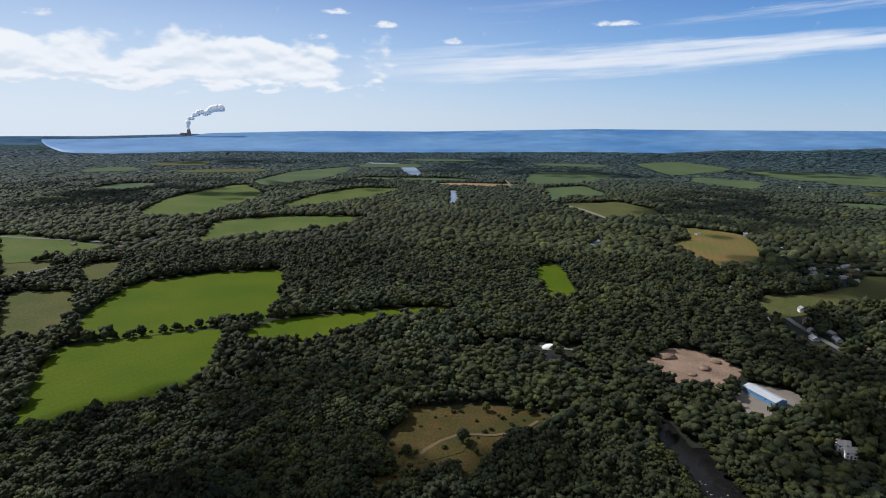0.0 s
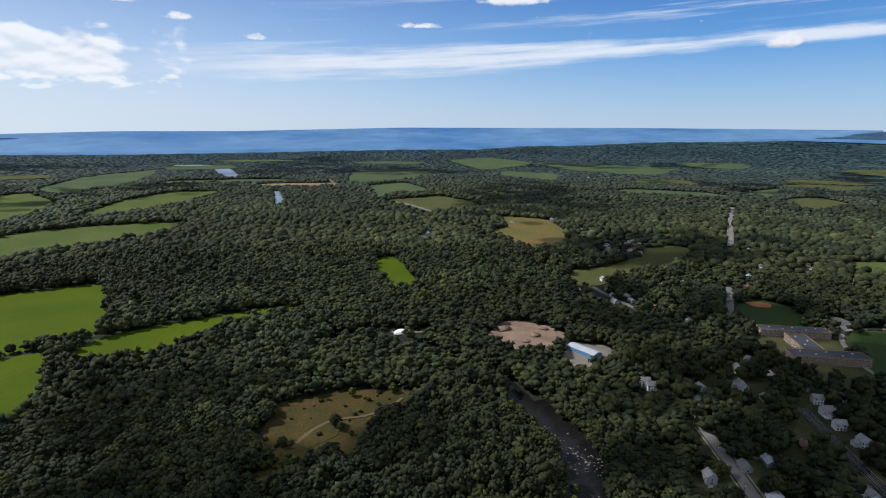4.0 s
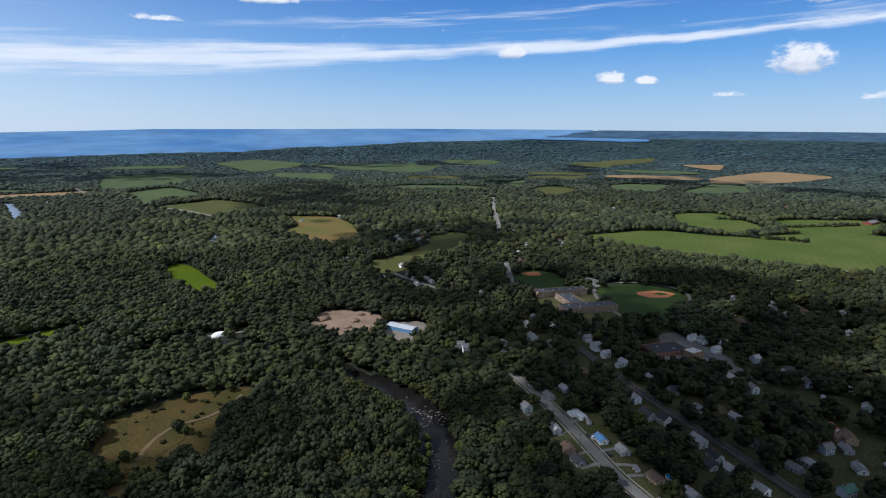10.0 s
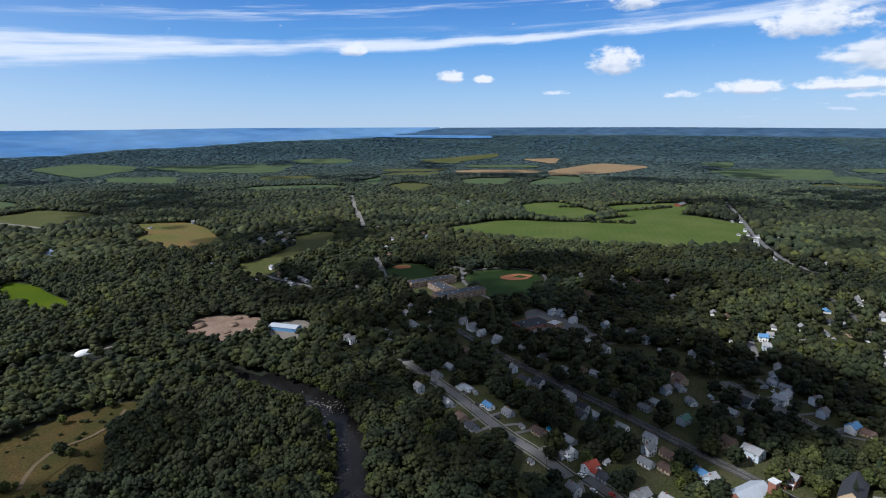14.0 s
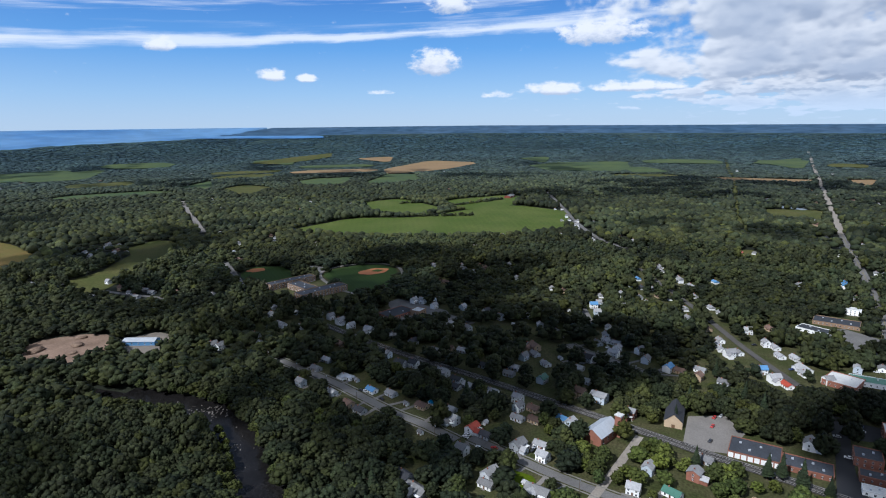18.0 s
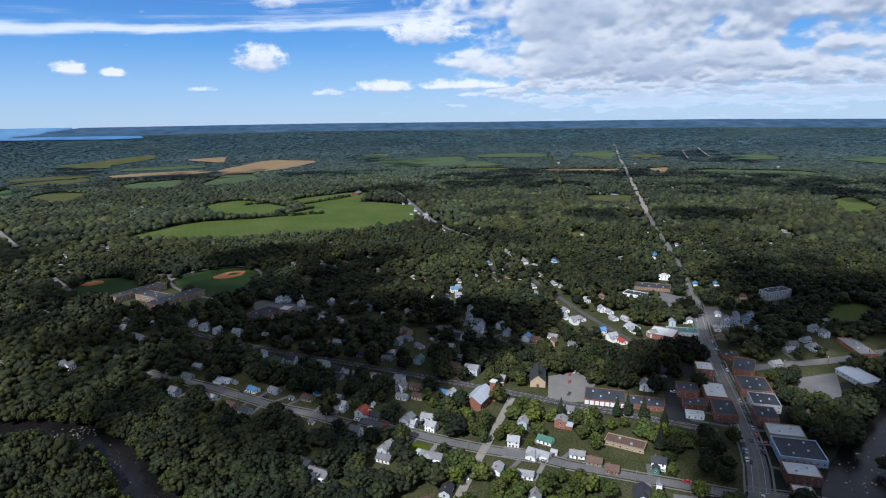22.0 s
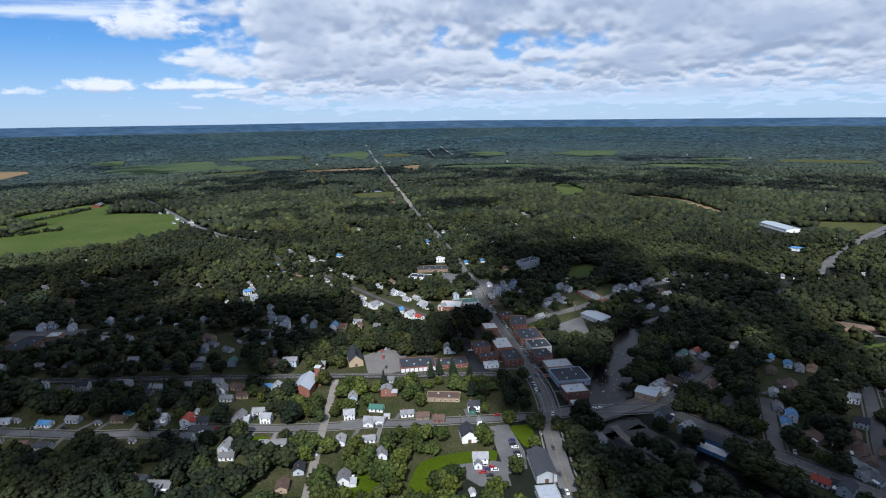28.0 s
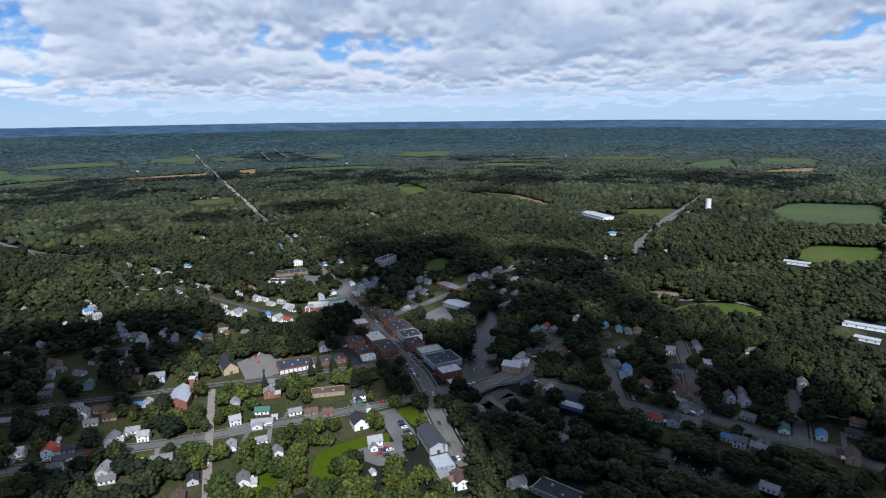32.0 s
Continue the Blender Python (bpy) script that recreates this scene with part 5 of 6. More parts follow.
home("w1", 590, 711, 44)
# farmhouses strung along the outlying roads
pick = random.Random(8)
for line, gap in (([(881, 126), (1063, 238), (1286, 322), (1580, 438)], 38), ([(737, 860), (883, 1049), (1059, 1275)], 70), ([(700, -165), (911, -178), (1135, -193), (1612, -239)], 48),
                  ([(1612, -239), (2200, -295)], 110), ([(446, -571), (539, -699), (624, -879), (720, -1079)], 80), ([(-737, 933), (-629, 926), (-485, 916)], 70), ([(407, 575), (399, 642), (402, 751), (430, 800)], 34), ([(640, 660), (760, 760), (830, 900)], 60)):
    along = dense(line, gap)
    for (x, y), (dx, dy) in zip(along, np.gradient(along, axis=0)):
        k = math.hypot(dx, dy)
        side = pick.choice((-1, 1)) * pick.uniform(17, 34)
        px, py = x - dy / k * side, y + dx / k * side
        if pick.random() < 0.8 and min(math.hypot(px - a, py - b) for a, b in HOMES) > 16:
            home(pick.choice(("w1", "w2", "w1x", "w2x", "g1", "b1", "w1", "dk1", "trailer")), round(px), round(py), round(math.degrees(math.atan2(dy, dx))) % 180)


pick = random.Random(31)
for k in range(190):
    az, r = radians(pick.uniform(-36, 152)), pick.uniform(700, 3000)
    x, y = r * math.sin(az), r * math.cos(az)
    inside_field = OPEN[int((x + HALF) / CELL), int((y + HALF) / CELL)]
    if not inside_field and not (math.degrees(az) < 24 and r < 1500) and min(math.hypot(x - a, y - b) for a, b in HOMES) > 30:
        home(pick.choice(("w1", "w2", "w1x", "w1", "g1", "b1x", "w2")), round(x), round(y), pick.randrange(180))


def far_houses():
    """The houses too far off to tell apart: walls, gables, eaves, windows and a chimney each."""
    slots = [siding_white, siding_grey, siding_blue, siding_tan, brick_wall, shingle_grey, shingle_dark, shingle_brown, metal_blue, metal_red, metal_green, metal_pale, window_glass]
    V, F, S = [], [], []

    def add(m, verts, faces, mat):
        at = len(V)
        V.extend(tuple(m @ Vector(v)) for v in verts)
        F.extend(tuple(at + i for i in f) for f in faces)
        S.extend([slots.index(mat)] * len(faces))

    def block(m, x0, x1, y0, y1, z0, z1, mat):
        add(m, [(x, y, z) for x in (x0, x1) for y in (y0, y1) for z in (z0, z1)], [(0, 1, 3, 2), (4, 6, 7, 5), (0, 4, 5, 1), (2, 3, 7, 6), (0, 2, 6, 4), (1, 5, 7, 3)], mat)

    def shell(m, w, d, h, rh, wall, roof):
        for x0, x1, e, z, mat, low in ((-w / 2, w / 2, 0.0, 0.0, wall, 0.0), (-w / 2 - 0.4, w / 2 + 0.4, 0.45, 0.2, roof, h - 0.1)):
            o = [(-d / 2 - e, low), (d / 2 + e, low), (d / 2 + e, h + z - e * rh / (d / 2)), (0, h + rh + z), (-d / 2 - e, h + z - e * rh / (d / 2))]
            if mat is roof:
                o[0], o[1] = (-d / 2 - e, o[4][1] - 0.25), (d / 2 + e, o[2][1] - 0.25)
            add(m, [(x, a, u) for x in (x0, x1) for a, u in o], [(4, 3, 2, 1, 0), (5, 6, 7, 8, 9)] + [(i, (i + 1) % 5, 5 + (i + 1) % 5, 5 + i) for i in range(5)], mat)

    for kind, m in FAR_HOMES:
        w, d, h, rh, wall, roof, wing, _ = KINDS[kind]
        w, d, h, rh = w * 0.77, d * 0.79, h * 0.84, rh * 0.84
        shell(m, w, d, h, rh, wall, roof)
        if wing:
            shell(m @ pose(w * 0.18, d * 0.6, 0, 0, 0, 90), d * 0.95, w * 0.5, min(h, 2.9), min(rh, 1.7), wall, roof)
        for x in (-w * 0.29, w * 0.29):
            block(m, x - 0.5, x + 0.5, d / 2, d / 2 + 0.05, h * 0.4, h * 0.4 + 1.3, window_glass)
        block(m, w * 0.2, w * 0.2 + 0.7, -0.35, 0.35, h + rh * 0.5, h + rh + 0.9, brick_wall)
    me = bpy.data.meshes.new("distant_houses")
    me.from_pydata(V, [], F)
    for mat in slots:
        me.materials.append(mat)
    me.polygons.foreach_set("material_index", S)
    return tagged(new("distant_houses", me), "small pale far-off houses scattered among trees and along roads", "houses", kind="stuff")


far_houses()


def flat_block(name, label, x, y, deg, w, d, h, wall, roof, rows=2, group="", win=(1.0, 1.3), gap=3.2, faces="nsew", vents=2):
    """A flat-roofed building with parapet, cornice and rows of windows."""
    ob = tagged(new(name), label, name.replace("_", " "), group=group)
    h *= 0.64
    bm = box(bmesh.new(), -w / 2, w / 2, -d / 2, d / 2, 0, h)
    part("wall", bm, wall, ob)
    bm = bmesh.new()
    for a in ((-w / 2 - 0.1, w / 2 + 0.1, -d / 2 - 0.1, -d / 2 + 0.3), (-w / 2 - 0.1, w / 2 + 0.1, d / 2 - 0.3, d / 2 + 0.1), (-w / 2 - 0.1, -w / 2 + 0.3, -d / 2 + 0.3, d / 2 - 0.3), (w / 2 - 0.3, w / 2 + 0.1, -d / 2 + 0.3, d / 2 - 0.3)):
        box(bm, *a, h + 0.01, h + 0.6)
    part("parapet", bm, wall if wall is not siding_white else trim_white, ob)
    top = plain("roof", ob, -w / 2 + 0.3, w / 2 - 0.3, -d / 2 + 0.3, d / 2 - 0.3, h + 0.01, h + 0.15, roof)
    storey = h / max(rows, 1)
    for f in range(rows):
        z = storey * (f + 0.52)
        for face, length, off, turn in (("n", w, d / 2, 0), ("s", w, d / 2, 180), ("e", d, w / 2, -90), ("w", d, w / 2, 90)):
            if face in faces:
                k = max(1, int((length - 1.0) / gap))
                for i in range(k):
                    s = (i + 0.5) / k * length - length / 2
                    px, py = {"n": (s, off), "s": (s, -off), "e": (off, s), "w": (-off, s)}[face]
                    window(ob, px, py, z, turn, *win)
    for i in range(vents):
        vx, vy = (i - vents / 2 + 0.5) * w / (vents + 1), d * 0.18 * (-1) ** i
        plain("roof_vent", top, vx - 0.6, vx + 0.6, vy - 0.5, vy + 0.5, h + 0.15, h + 1.0, metal_pale)
    ob.matrix_basis = pose(x, y, 0, 0, 0, deg)
    HOMES.append((x, y))
    r = math.hypot(x, y)
    big = math.hypot(w, d) / 2 + 2
    for step in (0.0, 0.04 * r):
        clear_disc(x * (1 - step / r), y * (1 - step / r), big)
    return ob


def gable_hall(name, label, x, y, deg, w, d, h, rh, wall, roof, cols=4, win=(1.0, 1.6), group=""):
    ob = tagged(new(name), label, name.replace("_", " "), group=group)
    h, rh = h * 0.85, rh * 0.85
    gable(ob, w, d, h, rh, wall, roof)
    for k in range(cols):
        s = (k + 0.5) / cols * w - w / 2
        window(ob, s, d / 2, h * 0.55, 0, *win)
        window(ob, s, -d / 2, h * 0.55, 180, *win)
    plain("door", ob, -w / 2 - 0.07, -w / 2 - 0.003, -1.0, 1.0, 0, 2.4, wood_door)
    ob.matrix_basis = pose(x, y, 0, 0, 0, deg)
    HOMES.append((x, y))
    r = math.hypot(x, y)
    for step in (0.0, 0.05 * r):
        clear_disc(x * (1 - step / r), y * (1 - step / r), w / 2 + 2)
    return ob


# the secondary school: two wings and a link, three storeys of tan brick
flat_block("school_building", "three-storey tan brick school wing with dark flat roof", 492, 414, -20, 62, 17, 10.5, brick_tan, membrane_dark, 3, "school wings", (2.2, 1.5), 4.2, "nsew", 5)
flat_block("school_building", "three-storey tan brick school wing with dark flat roof", 512, 474, -20, 62, 14, 10.5, brick_tan, membrane_dark, 3, "school wings", (2.2, 1.5), 4.2, "nsew", 5)
flat_block("school_building", "tan brick link wing joining the school wings", 497, 445, 70, 40, 17, 10.0, brick_tan, membrane_dark, 3, "school wings", (2.2, 1.5), 4.2, "ns", 3)
road("pale path round the ball field", concrete, 4.5, [(548, 352), (505, 358), (510, 400), (560, 474), (602, 479), (640, 456), (654, 419), (633, 382), (570, 350), (540, 346)])
area("orange clay baseball infield", clay, [(597, 432), (622, 424), (630, 402), (607, 397), (590, 408), (587, 424)])
area("green grass square inside the infield", turf, [(606, 418), (619, 417), (621, 405), (608, 406)])
area("orange clay softball infield", clay, [(540, 576), (556, 577), (566, 565), (556, 553), (541, 560)])
# the primary school
flat_block("school_building", "low red-brick primary school with dark flat roof", 461, 297, -20, 34, 22, 4.5, brick_wall, membrane_dark, 1, "primary school", (1.8, 1.4), 4.0)
flat_block("school_building", "tall orange-brick school hall with white roof", 470, 276, -5, 13, 11, 8.5, brick_tan, membrane_pale, 1, "primary school", (1.2, 1.2), 6.0)
gable_hall("metal_shed", "long blue metal shed with pale roof on gravel", 297, 470, -65, 29, 11, 4.5, 1.8, metal_blue, metal_pale, 5)
# fire hall and the village centre
hall = flat_block("fire_hall", "long brick fire hall with dark flat roof", 315, -26, 83, 27, 19, 5.5, brick_wall, membrane_dark, 0, vents=4)
for k in range(8):
    s = -12.0 + 3.4 * k
    plain("garage_door", hall, s - 1.35, s + 1.35, 9.5, 9.6, 0.1, 3.1, trim_white, "white roller garage door")
flat_block("village_office", "low brick office with dark flat roof beside the fire hall", 310, -52, 83, 25, 14, 4.5, brick_wall, membrane_dark, 1, vents=4)
SHOPS = "main street shops"
flat_block("shop_building", "three-storey red-brick corner block with a pale roof", 367, -104, -6, 15, 12, 10.5, brick_wall, membrane_pale, 3, SHOPS)
flat_block("shop_building", "brick rear block with grey roof", 332, -84, -6, 14, 14, 8.0, brick_wall, membrane_dark, 2, SHOPS)
flat_block("shop_building", "brick shop with a wide white membrane roof", 328, -101, -6, 23, 14, 9.0, brick_wall, membrane_pale, 2, SHOPS)
flat_block("shop_building", "brick corner shop with a black flat roof", 303, -100, -6, 22, 14, 8.5, brick_wall, membrane_dark, 2, SHOPS)
flat_block("shop_building", "low brick annexe behind the shops", 312, -84, -6, 9, 15, 5.5, brick_wall, membrane_dark, 1, SHOPS)
flat_block("shop_building", "small white storefront with a flat roof", 298, -81, -6, 7, 11, 4.0, siding_white, membrane_pale, 1, SHOPS)
flat_block("shop_building", "row of dark-roofed brick shops along the street", 343, -131, -6, 24, 20, 8.0, brick_wall, membrane_dark, 2, SHOPS, vents=4)
flat_block("shop_building", "grey shop with dark flat roof in the row", 319, -130, -6, 18, 17, 8.0, siding_grey, membrane_dark, 2, SHOPS, vents=3)
flat_block("shop_building", "ornate red-brick shop with arched upper windows", 297, -123, -6, 16, 13, 10.0, brick_wall, membrane_dark, 3, SHOPS)
flat_block("shop_building", "single-storey shop with a white membrane roof", 281, -129, -6, 14, 20, 5.5, siding_tan, membrane_pale, 1, SHOPS)
flat_block("shop_building", "wide shop with grey-blue roof by the river", 259, -128, -6, 22, 24, 6.5, siding_blue, membrane_dark, 1, SHOPS, vents=4)
flat_block("shop_building", "bright red-brick block beside the bridge", 235, -120, -6, 13, 17, 8.5, brick_wall, membrane_pale, 2, SHOPS)
flat_block("shop_building", "low red-brick annexe by the bridge", 220, -115, -6, 8, 10, 4.5, brick_wall, membrane_pale, 1, SHOPS)
flat_block("shop_building", "low corner shop with dark roof", 381, -137, -20, 26, 15, 5.5, brick_wall, membrane_dark, 1, SHOPS)
flat_block("shop_building", "small brick shop on the main street", 402, -132, -6, 12, 13, 5.5, brick_wall, membrane_dark, 1, SHOPS)
gable_hall("warehouse", "broad shed with a white metal roof by the car park", 370, -213, 15, 27, 17, 4.5, 1.6, siding_grey, metal_pale, 5)
flat_block("shop_building", "long low brown-brick building with a grey roof", 433, -241, 2, 36, 14, 4.5, brick_wall, shingle_grey, 1, SHOPS)
gable_hall("riverside_building", "stone-walled riverside house with a white roof", 217, -166, 37, 14, 11, 6.0, 1.6, siding_tan, metal_pale, 3)
flat_block("shop_building", "white riverside shop with flat roof", 222, -178, 37, 12, 9, 5.0, siding_white, membrane_pale, 1, SHOPS)
gable_hall("shop_building", "blue shop with a black gable roof", 156, -171, 25, 13, 11, 4.5, 1.6, metal_blue, shingle_dark, 3, group=SHOPS)
gable_hall("shop_building", "low blue shop extension with a white roof", 147, -162, 25, 16, 6, 3.2, 0.6, metal_blue, membrane_pale, 3, group=SHOPS)
flat_block("shop_building", "brick L-shaped shop with a grey roof", 447, -90, -25, 22, 22, 6.0, brick_wall, membrane_pale, 1, SHOPS)
flat_block("shop_building", "long shop with a green metal roof", 455, -108, -6, 13, 26, 5.0, siding_grey, metal_green, 1, SHOPS)
flat_block("shop_building", "long single-storey brick plaza with dark roof", 600, -108, 78, 38, 20, 5.0, brick_tan, membrane_dark, 1, SHOPS, vents=4)
flat_block("shop_building", "white plaza annexe with a dark roof", 568, -86, 60, 27, 14, 4.5, siding_white, membrane_dark, 1, SHOPS)
flat_block("inn_building", "tall white stepped three-storey building", 642, -128, -10, 10, 14, 8.5, siding_white, membrane_pale, 3)
gable_hall("village_hall", "long grey hall with a dark shingle roof beside the street", 160, -62, -10, 24, 11, 5.5, 3.0, siding_grey, shingle_dark, 5)
flat_block("shop_building", "low grey shop with pale blue roof", 136, -55, -10, 12, 11, 5.0, siding_grey, metal_pale, 2, SHOPS)
flat_block("shop_building", "low tan shop with a brown flat roof", 257, -32, 70, 23, 10, 3.8, siding_tan, shingle_brown, 1, SHOPS)
flat_block("apartment_building", "tall grey apartment block above the trees", 577, -229, -60, 32, 13, 14.0, siding_grey, membrane_dark, 6, vents=3)
flat_block("works_building", "low dark flat-roofed building beside a yard", 82, -92, 20, 24, 12, 4.2, siding_grey, membrane_dark, 1)
gable_hall("factory", "long white factory with pale metal roof", 674, -714, -10, 72, 26, 6.0, 2.0, siding_white, metal_pale, 8, (2.0, 1.6))
gable_hall("metal_shed", "blue-roofed metal shed by the road", 535, -615, 33, 26, 12, 4.5, 1.6, siding_white, metal_blue, 4)
gable_hall("metal_shed", "long white metal shed beside the athletic field", 268, -658, 16, 40, 10, 4.0, 1.4, siding_white, metal_pale, 6)
gable_hall("metal_shed", "long low white fairground shed", 112, -482, 20, 42, 8, 3.6, 1.2, siding_white, metal_pale, 6)
gable_hall("metal_shed", "short white fairground shed", 100, -449, 15, 18, 7, 3.4, 1.2, siding_white, metal_pale, 3)
gable_hall("barn", "red barn beside the green fields", 1432, 500, 0, 40, 16, 6.0, 4.0, barn_red, shingle_grey, 4, (1.6, 1.6))
# churches
church = gable_hall("church", "red-brick church with a pale metal roof", 299, 60, -20, 22, 13, 7.0, 4.5, brick_wall, metal_pale, 4, (1.2, 3.0))
belfry = plain("bell_tower", church, 7.0, 11.0, -9.0, -5.0, 0, 14.0, brick_wall, "square red-brick bell tower")
plain("tower_cap", belfry, 6.7, 11.3, -9.3, -4.7, 14.01, 14.7, membrane_pale)
church = gable_hall("church", "dark shingled church with a brick gable", 341, 20, 0, 24, 11, 5.5, 5.5, siding_tan, shingle_dark, 4, (1.0, 2.2))
church = gable_hall("church", "white clapboard church with a black roof", 203, -33, -7, 12, 9, 5.5, 3.5, siding_white, shingle_dark, 3, (1.0, 2.0))
gable(church, 10, 7.5, 4.6, 2.6, siding_white, shingle_dark, -1.0, -6.0, "y", ("transept_wall", "transept_roof"))
belfry = plain("bell_tower", church, 4.0, 6.8, -9.5, -6.7, 0, 8.5, siding_white, "square white bell tower")
part("spire", prism(bmesh.new(), [(-9.7, 8.5), (-6.5, 8.5), (-8.1, 11.0)], 3.8, 7.0, "x"), shingle_grey, belfry)

area("village lawns and gardens under the trees", lawn, [(205, 190), (285, 330), (340, 400), (430, 520), (600, 500), (690, 300), (790, 120), (780, -160), (560, -330), (400, -270), (340, -150), (240, -90), (150, -10), (165, 90)], clear=False, height=0.03)
area("gardens and lawns on the hillside across the river", lawn, [(60, -185), (180, -150), (240, -190), (330, -300), (230, -400), (120, -330), (40, -280), (-20, -230)], clear=False, height=0.03)
clear_disc(147, 545, 15)
clear_disc(142, 520, 12)
clear_disc(165, 545, 12)
for k in range(3):
    gable_hall("warehouse", "huge white distant warehouse", 3483 + -58 * k, -1892 + -90 * k, -122, 85, 70, 12, 2.0, siding_white, metal_pale, 0, group="distant distribution sheds")



HG = np.array(HOMES)


def house_distance(x, y):
    d = np.full(len(x), 1e9)
    for k in range(0, len(x), 4000):
        d[k:k + 4000] = np.sqrt(((np.c_[x, y][k:k + 4000, None] - HG[None]) ** 2).sum(-1)).min(1)
    return d


def village_gaps(x, y):
    """Fewer trees among the houses."""
    d = house_distance(x, y)
    return np.where(d < 24, 0.68, np.where(d < 42, 0.88, 1.0))


near_x, near_y = scatter(200, 420, 7.7, -60, 180)
d = house_distance(near_x, near_y)
far_out = np.hypot(near_x, near_y)
single = np.nonzero((d < 38) & (far_out > 225) & (far_out < 400) & (near_x > 60))[0]
single = single[rng.permutation(len(single))[:230]]
SINGLES = [(float(near_x[k]), float(near_y[k])) for k in single]
rest = np.setdiff1d(np.arange(len(near_x)), single)
# Sun patch painted into the leaf tint: about twice as bright inside these bounds.
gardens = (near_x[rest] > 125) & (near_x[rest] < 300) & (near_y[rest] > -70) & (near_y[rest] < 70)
wood("woods", "garden and street trees with sunlight put into their tint", near_x[rest[gardens]], near_y[rest[gardens]], NEAR, 8.6, 11.0, village_gaps, (1.95, 2.05, 1.2))
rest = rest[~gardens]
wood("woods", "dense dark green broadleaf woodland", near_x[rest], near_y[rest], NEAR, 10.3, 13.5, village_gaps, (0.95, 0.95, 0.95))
# Same painted sunlight on the trees nearer the viewpoint.
wood("woods", "garden and street trees with sunlight put into their tint", *scatter(80, 200, 7.7, 40, 112), NEAR, 9.0, 11.5, village_gaps, (1.9, 2.0, 1.2))
wood("woods", "dense dark green broadleaf woodland", *scatter(80, 200, 7.7, 112, 180), NEAR, 9.6, 12.5, village_gaps)
wood("woods", "dense dark green broadleaf woodland", *scatter(420, 950, 8.4, -50, 168), MID, 10.8, 13.5, village_gaps)
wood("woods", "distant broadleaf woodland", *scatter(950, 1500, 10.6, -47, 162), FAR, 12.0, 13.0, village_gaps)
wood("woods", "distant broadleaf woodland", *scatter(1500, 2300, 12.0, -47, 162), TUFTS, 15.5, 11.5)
wood("woods", "far woodland with haze put into its blue-green tint", *scatter(2300, 3480, 17.5, -47, 162), TUFTS, 31.0, 4.6)
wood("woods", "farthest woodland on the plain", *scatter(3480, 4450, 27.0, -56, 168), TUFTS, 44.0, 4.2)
wood("woods", "woodland below and behind the viewpoint", *scatter(0, 200, 11.5, -180, 40), NEAR, 12.5, 12.5)
wood("woods", "woodland below and behind the viewpoint", *scatter(200, 1300, 26.0, -180, -60), FAR, 30.0, 14.0)

# ---- unseen clouds placed overhead to shade the land ----
cloud_white = material("cloud_white", (0.8, 0.8, 0.82), 1.0, 0.05, 0.002, 0.01, spec=0.0)
nodes, links = cloud_white.node_tree.nodes, cloud_white.node_tree.links
glow_through = nodes.new("ShaderNodeBsdfTranslucent")
glow_through.inputs["Color"].default_value = (0.85, 0.87, 0.9, 1)
both = nodes.new("ShaderNodeMixShader")
both.inputs[0].default_value = 0.5
links.new(nodes["Principled BSDF"].outputs[0], both.inputs[1])
links.new(glow_through.outputs[0], both.inputs[2])
veil = nodes.new("ShaderNodeBsdfTransparent")
thin_mix = nodes.new("ShaderNodeMixShader")
thin_mix.inputs[0].default_value = 0.56
links.new(both.outputs[0], thin_mix.inputs[1])
links.new(veil.outputs[0], thin_mix.inputs[2])
links.new(thin_mix.outputs[0], nodes["Material Output"].inputs["Surface"])


PUFFS = [lump(2, k + 70, 0.4) for k in range(6)]


def cloud(x, y, rx, ry, turn, fill, seed, base=1000.0):
    """A heaped cloud whose shadow falls round (x, y)."""
    rng = np.random.default_rng(seed)
    V, F, at = [], [], 0
    count = int(fill * rx * ry / 900) + 8
    for k in range(count):
        vs, fs = PUFFS[k % 6]
        a, q = rng.uniform(0, 2 * np.pi), math.sqrt(rng.uniform(0, 1))
        px, py = rx * q * math.cos(a), ry * q * math.sin(a)
        s = rng.uniform(45, 110) * (1.15 - 0.55 * q)
        V.append(vs * np.array([s, s, s * 0.7]) + np.array([px, py, 0]))
        F.append(fs + at)
        at += len(vs)
    ob = new("cloud", fast_mesh("cloud", np.concatenate(V), np.concatenate(F), cloud_white))
    back = base / math.tan(radians(SUN_EL))
    ob.matrix_basis = pose(x + back * math.sin(radians(SUN_AZ)), y + back * math.cos(radians(SUN_AZ)), base, 0, 0, turn)
    return tagged(ob, "grey-white cloud placed out of view to shade the land", "cloud", kind="structure")


cloud(402, 282, 180, 172, -8, 1.2, 1)
cloud(455, 570, 140, 110, 0, 0.4, 41)
cloud(485, -160, 60, 40, 0, 0.7, 45)
cloud(600, 860, 230, 120, 0, 0.8, 42)
cloud(170, -235, 230, 105, -20, 1.2, 2)
cloud(410, 85, 90, 75, 0, 0.5, 3)
cloud(325, -110, 95, 48, 0, 0.6, 7)
cloud(235, -110, 45, 40, 0, 0.8, 8)
cloud(1530, -690, 210, 440, 0, 0.5, 51)
cloud(1850, 200, 130, 280, 0, 0.5, 52)
cloud(1080, -90, 75, 330, 0, 0.6, 53)
cloud(50, -140, 110, 60, 0, 1.0, 54)
cloud(-60, 300, 190, 170, 15, 0.75, 9)
cloud(-850, 1650, 600, 300, 20, 0.3, 5)
cloud(420, -310, 190, 150, 0, 0.8, 11)
cloud(585, -280, 130, 100, 0, 0.7, 12)
cloud(610, 340, 130, 150, 0, 0.9, 16)
cloud(285, 170, 75, 60, 0, 0.5, 18)
cloud(350, 145, 70, 60, 0, 0.9, 19)
cloud(160, -125, 60, 25, 0, 1.0, 20)
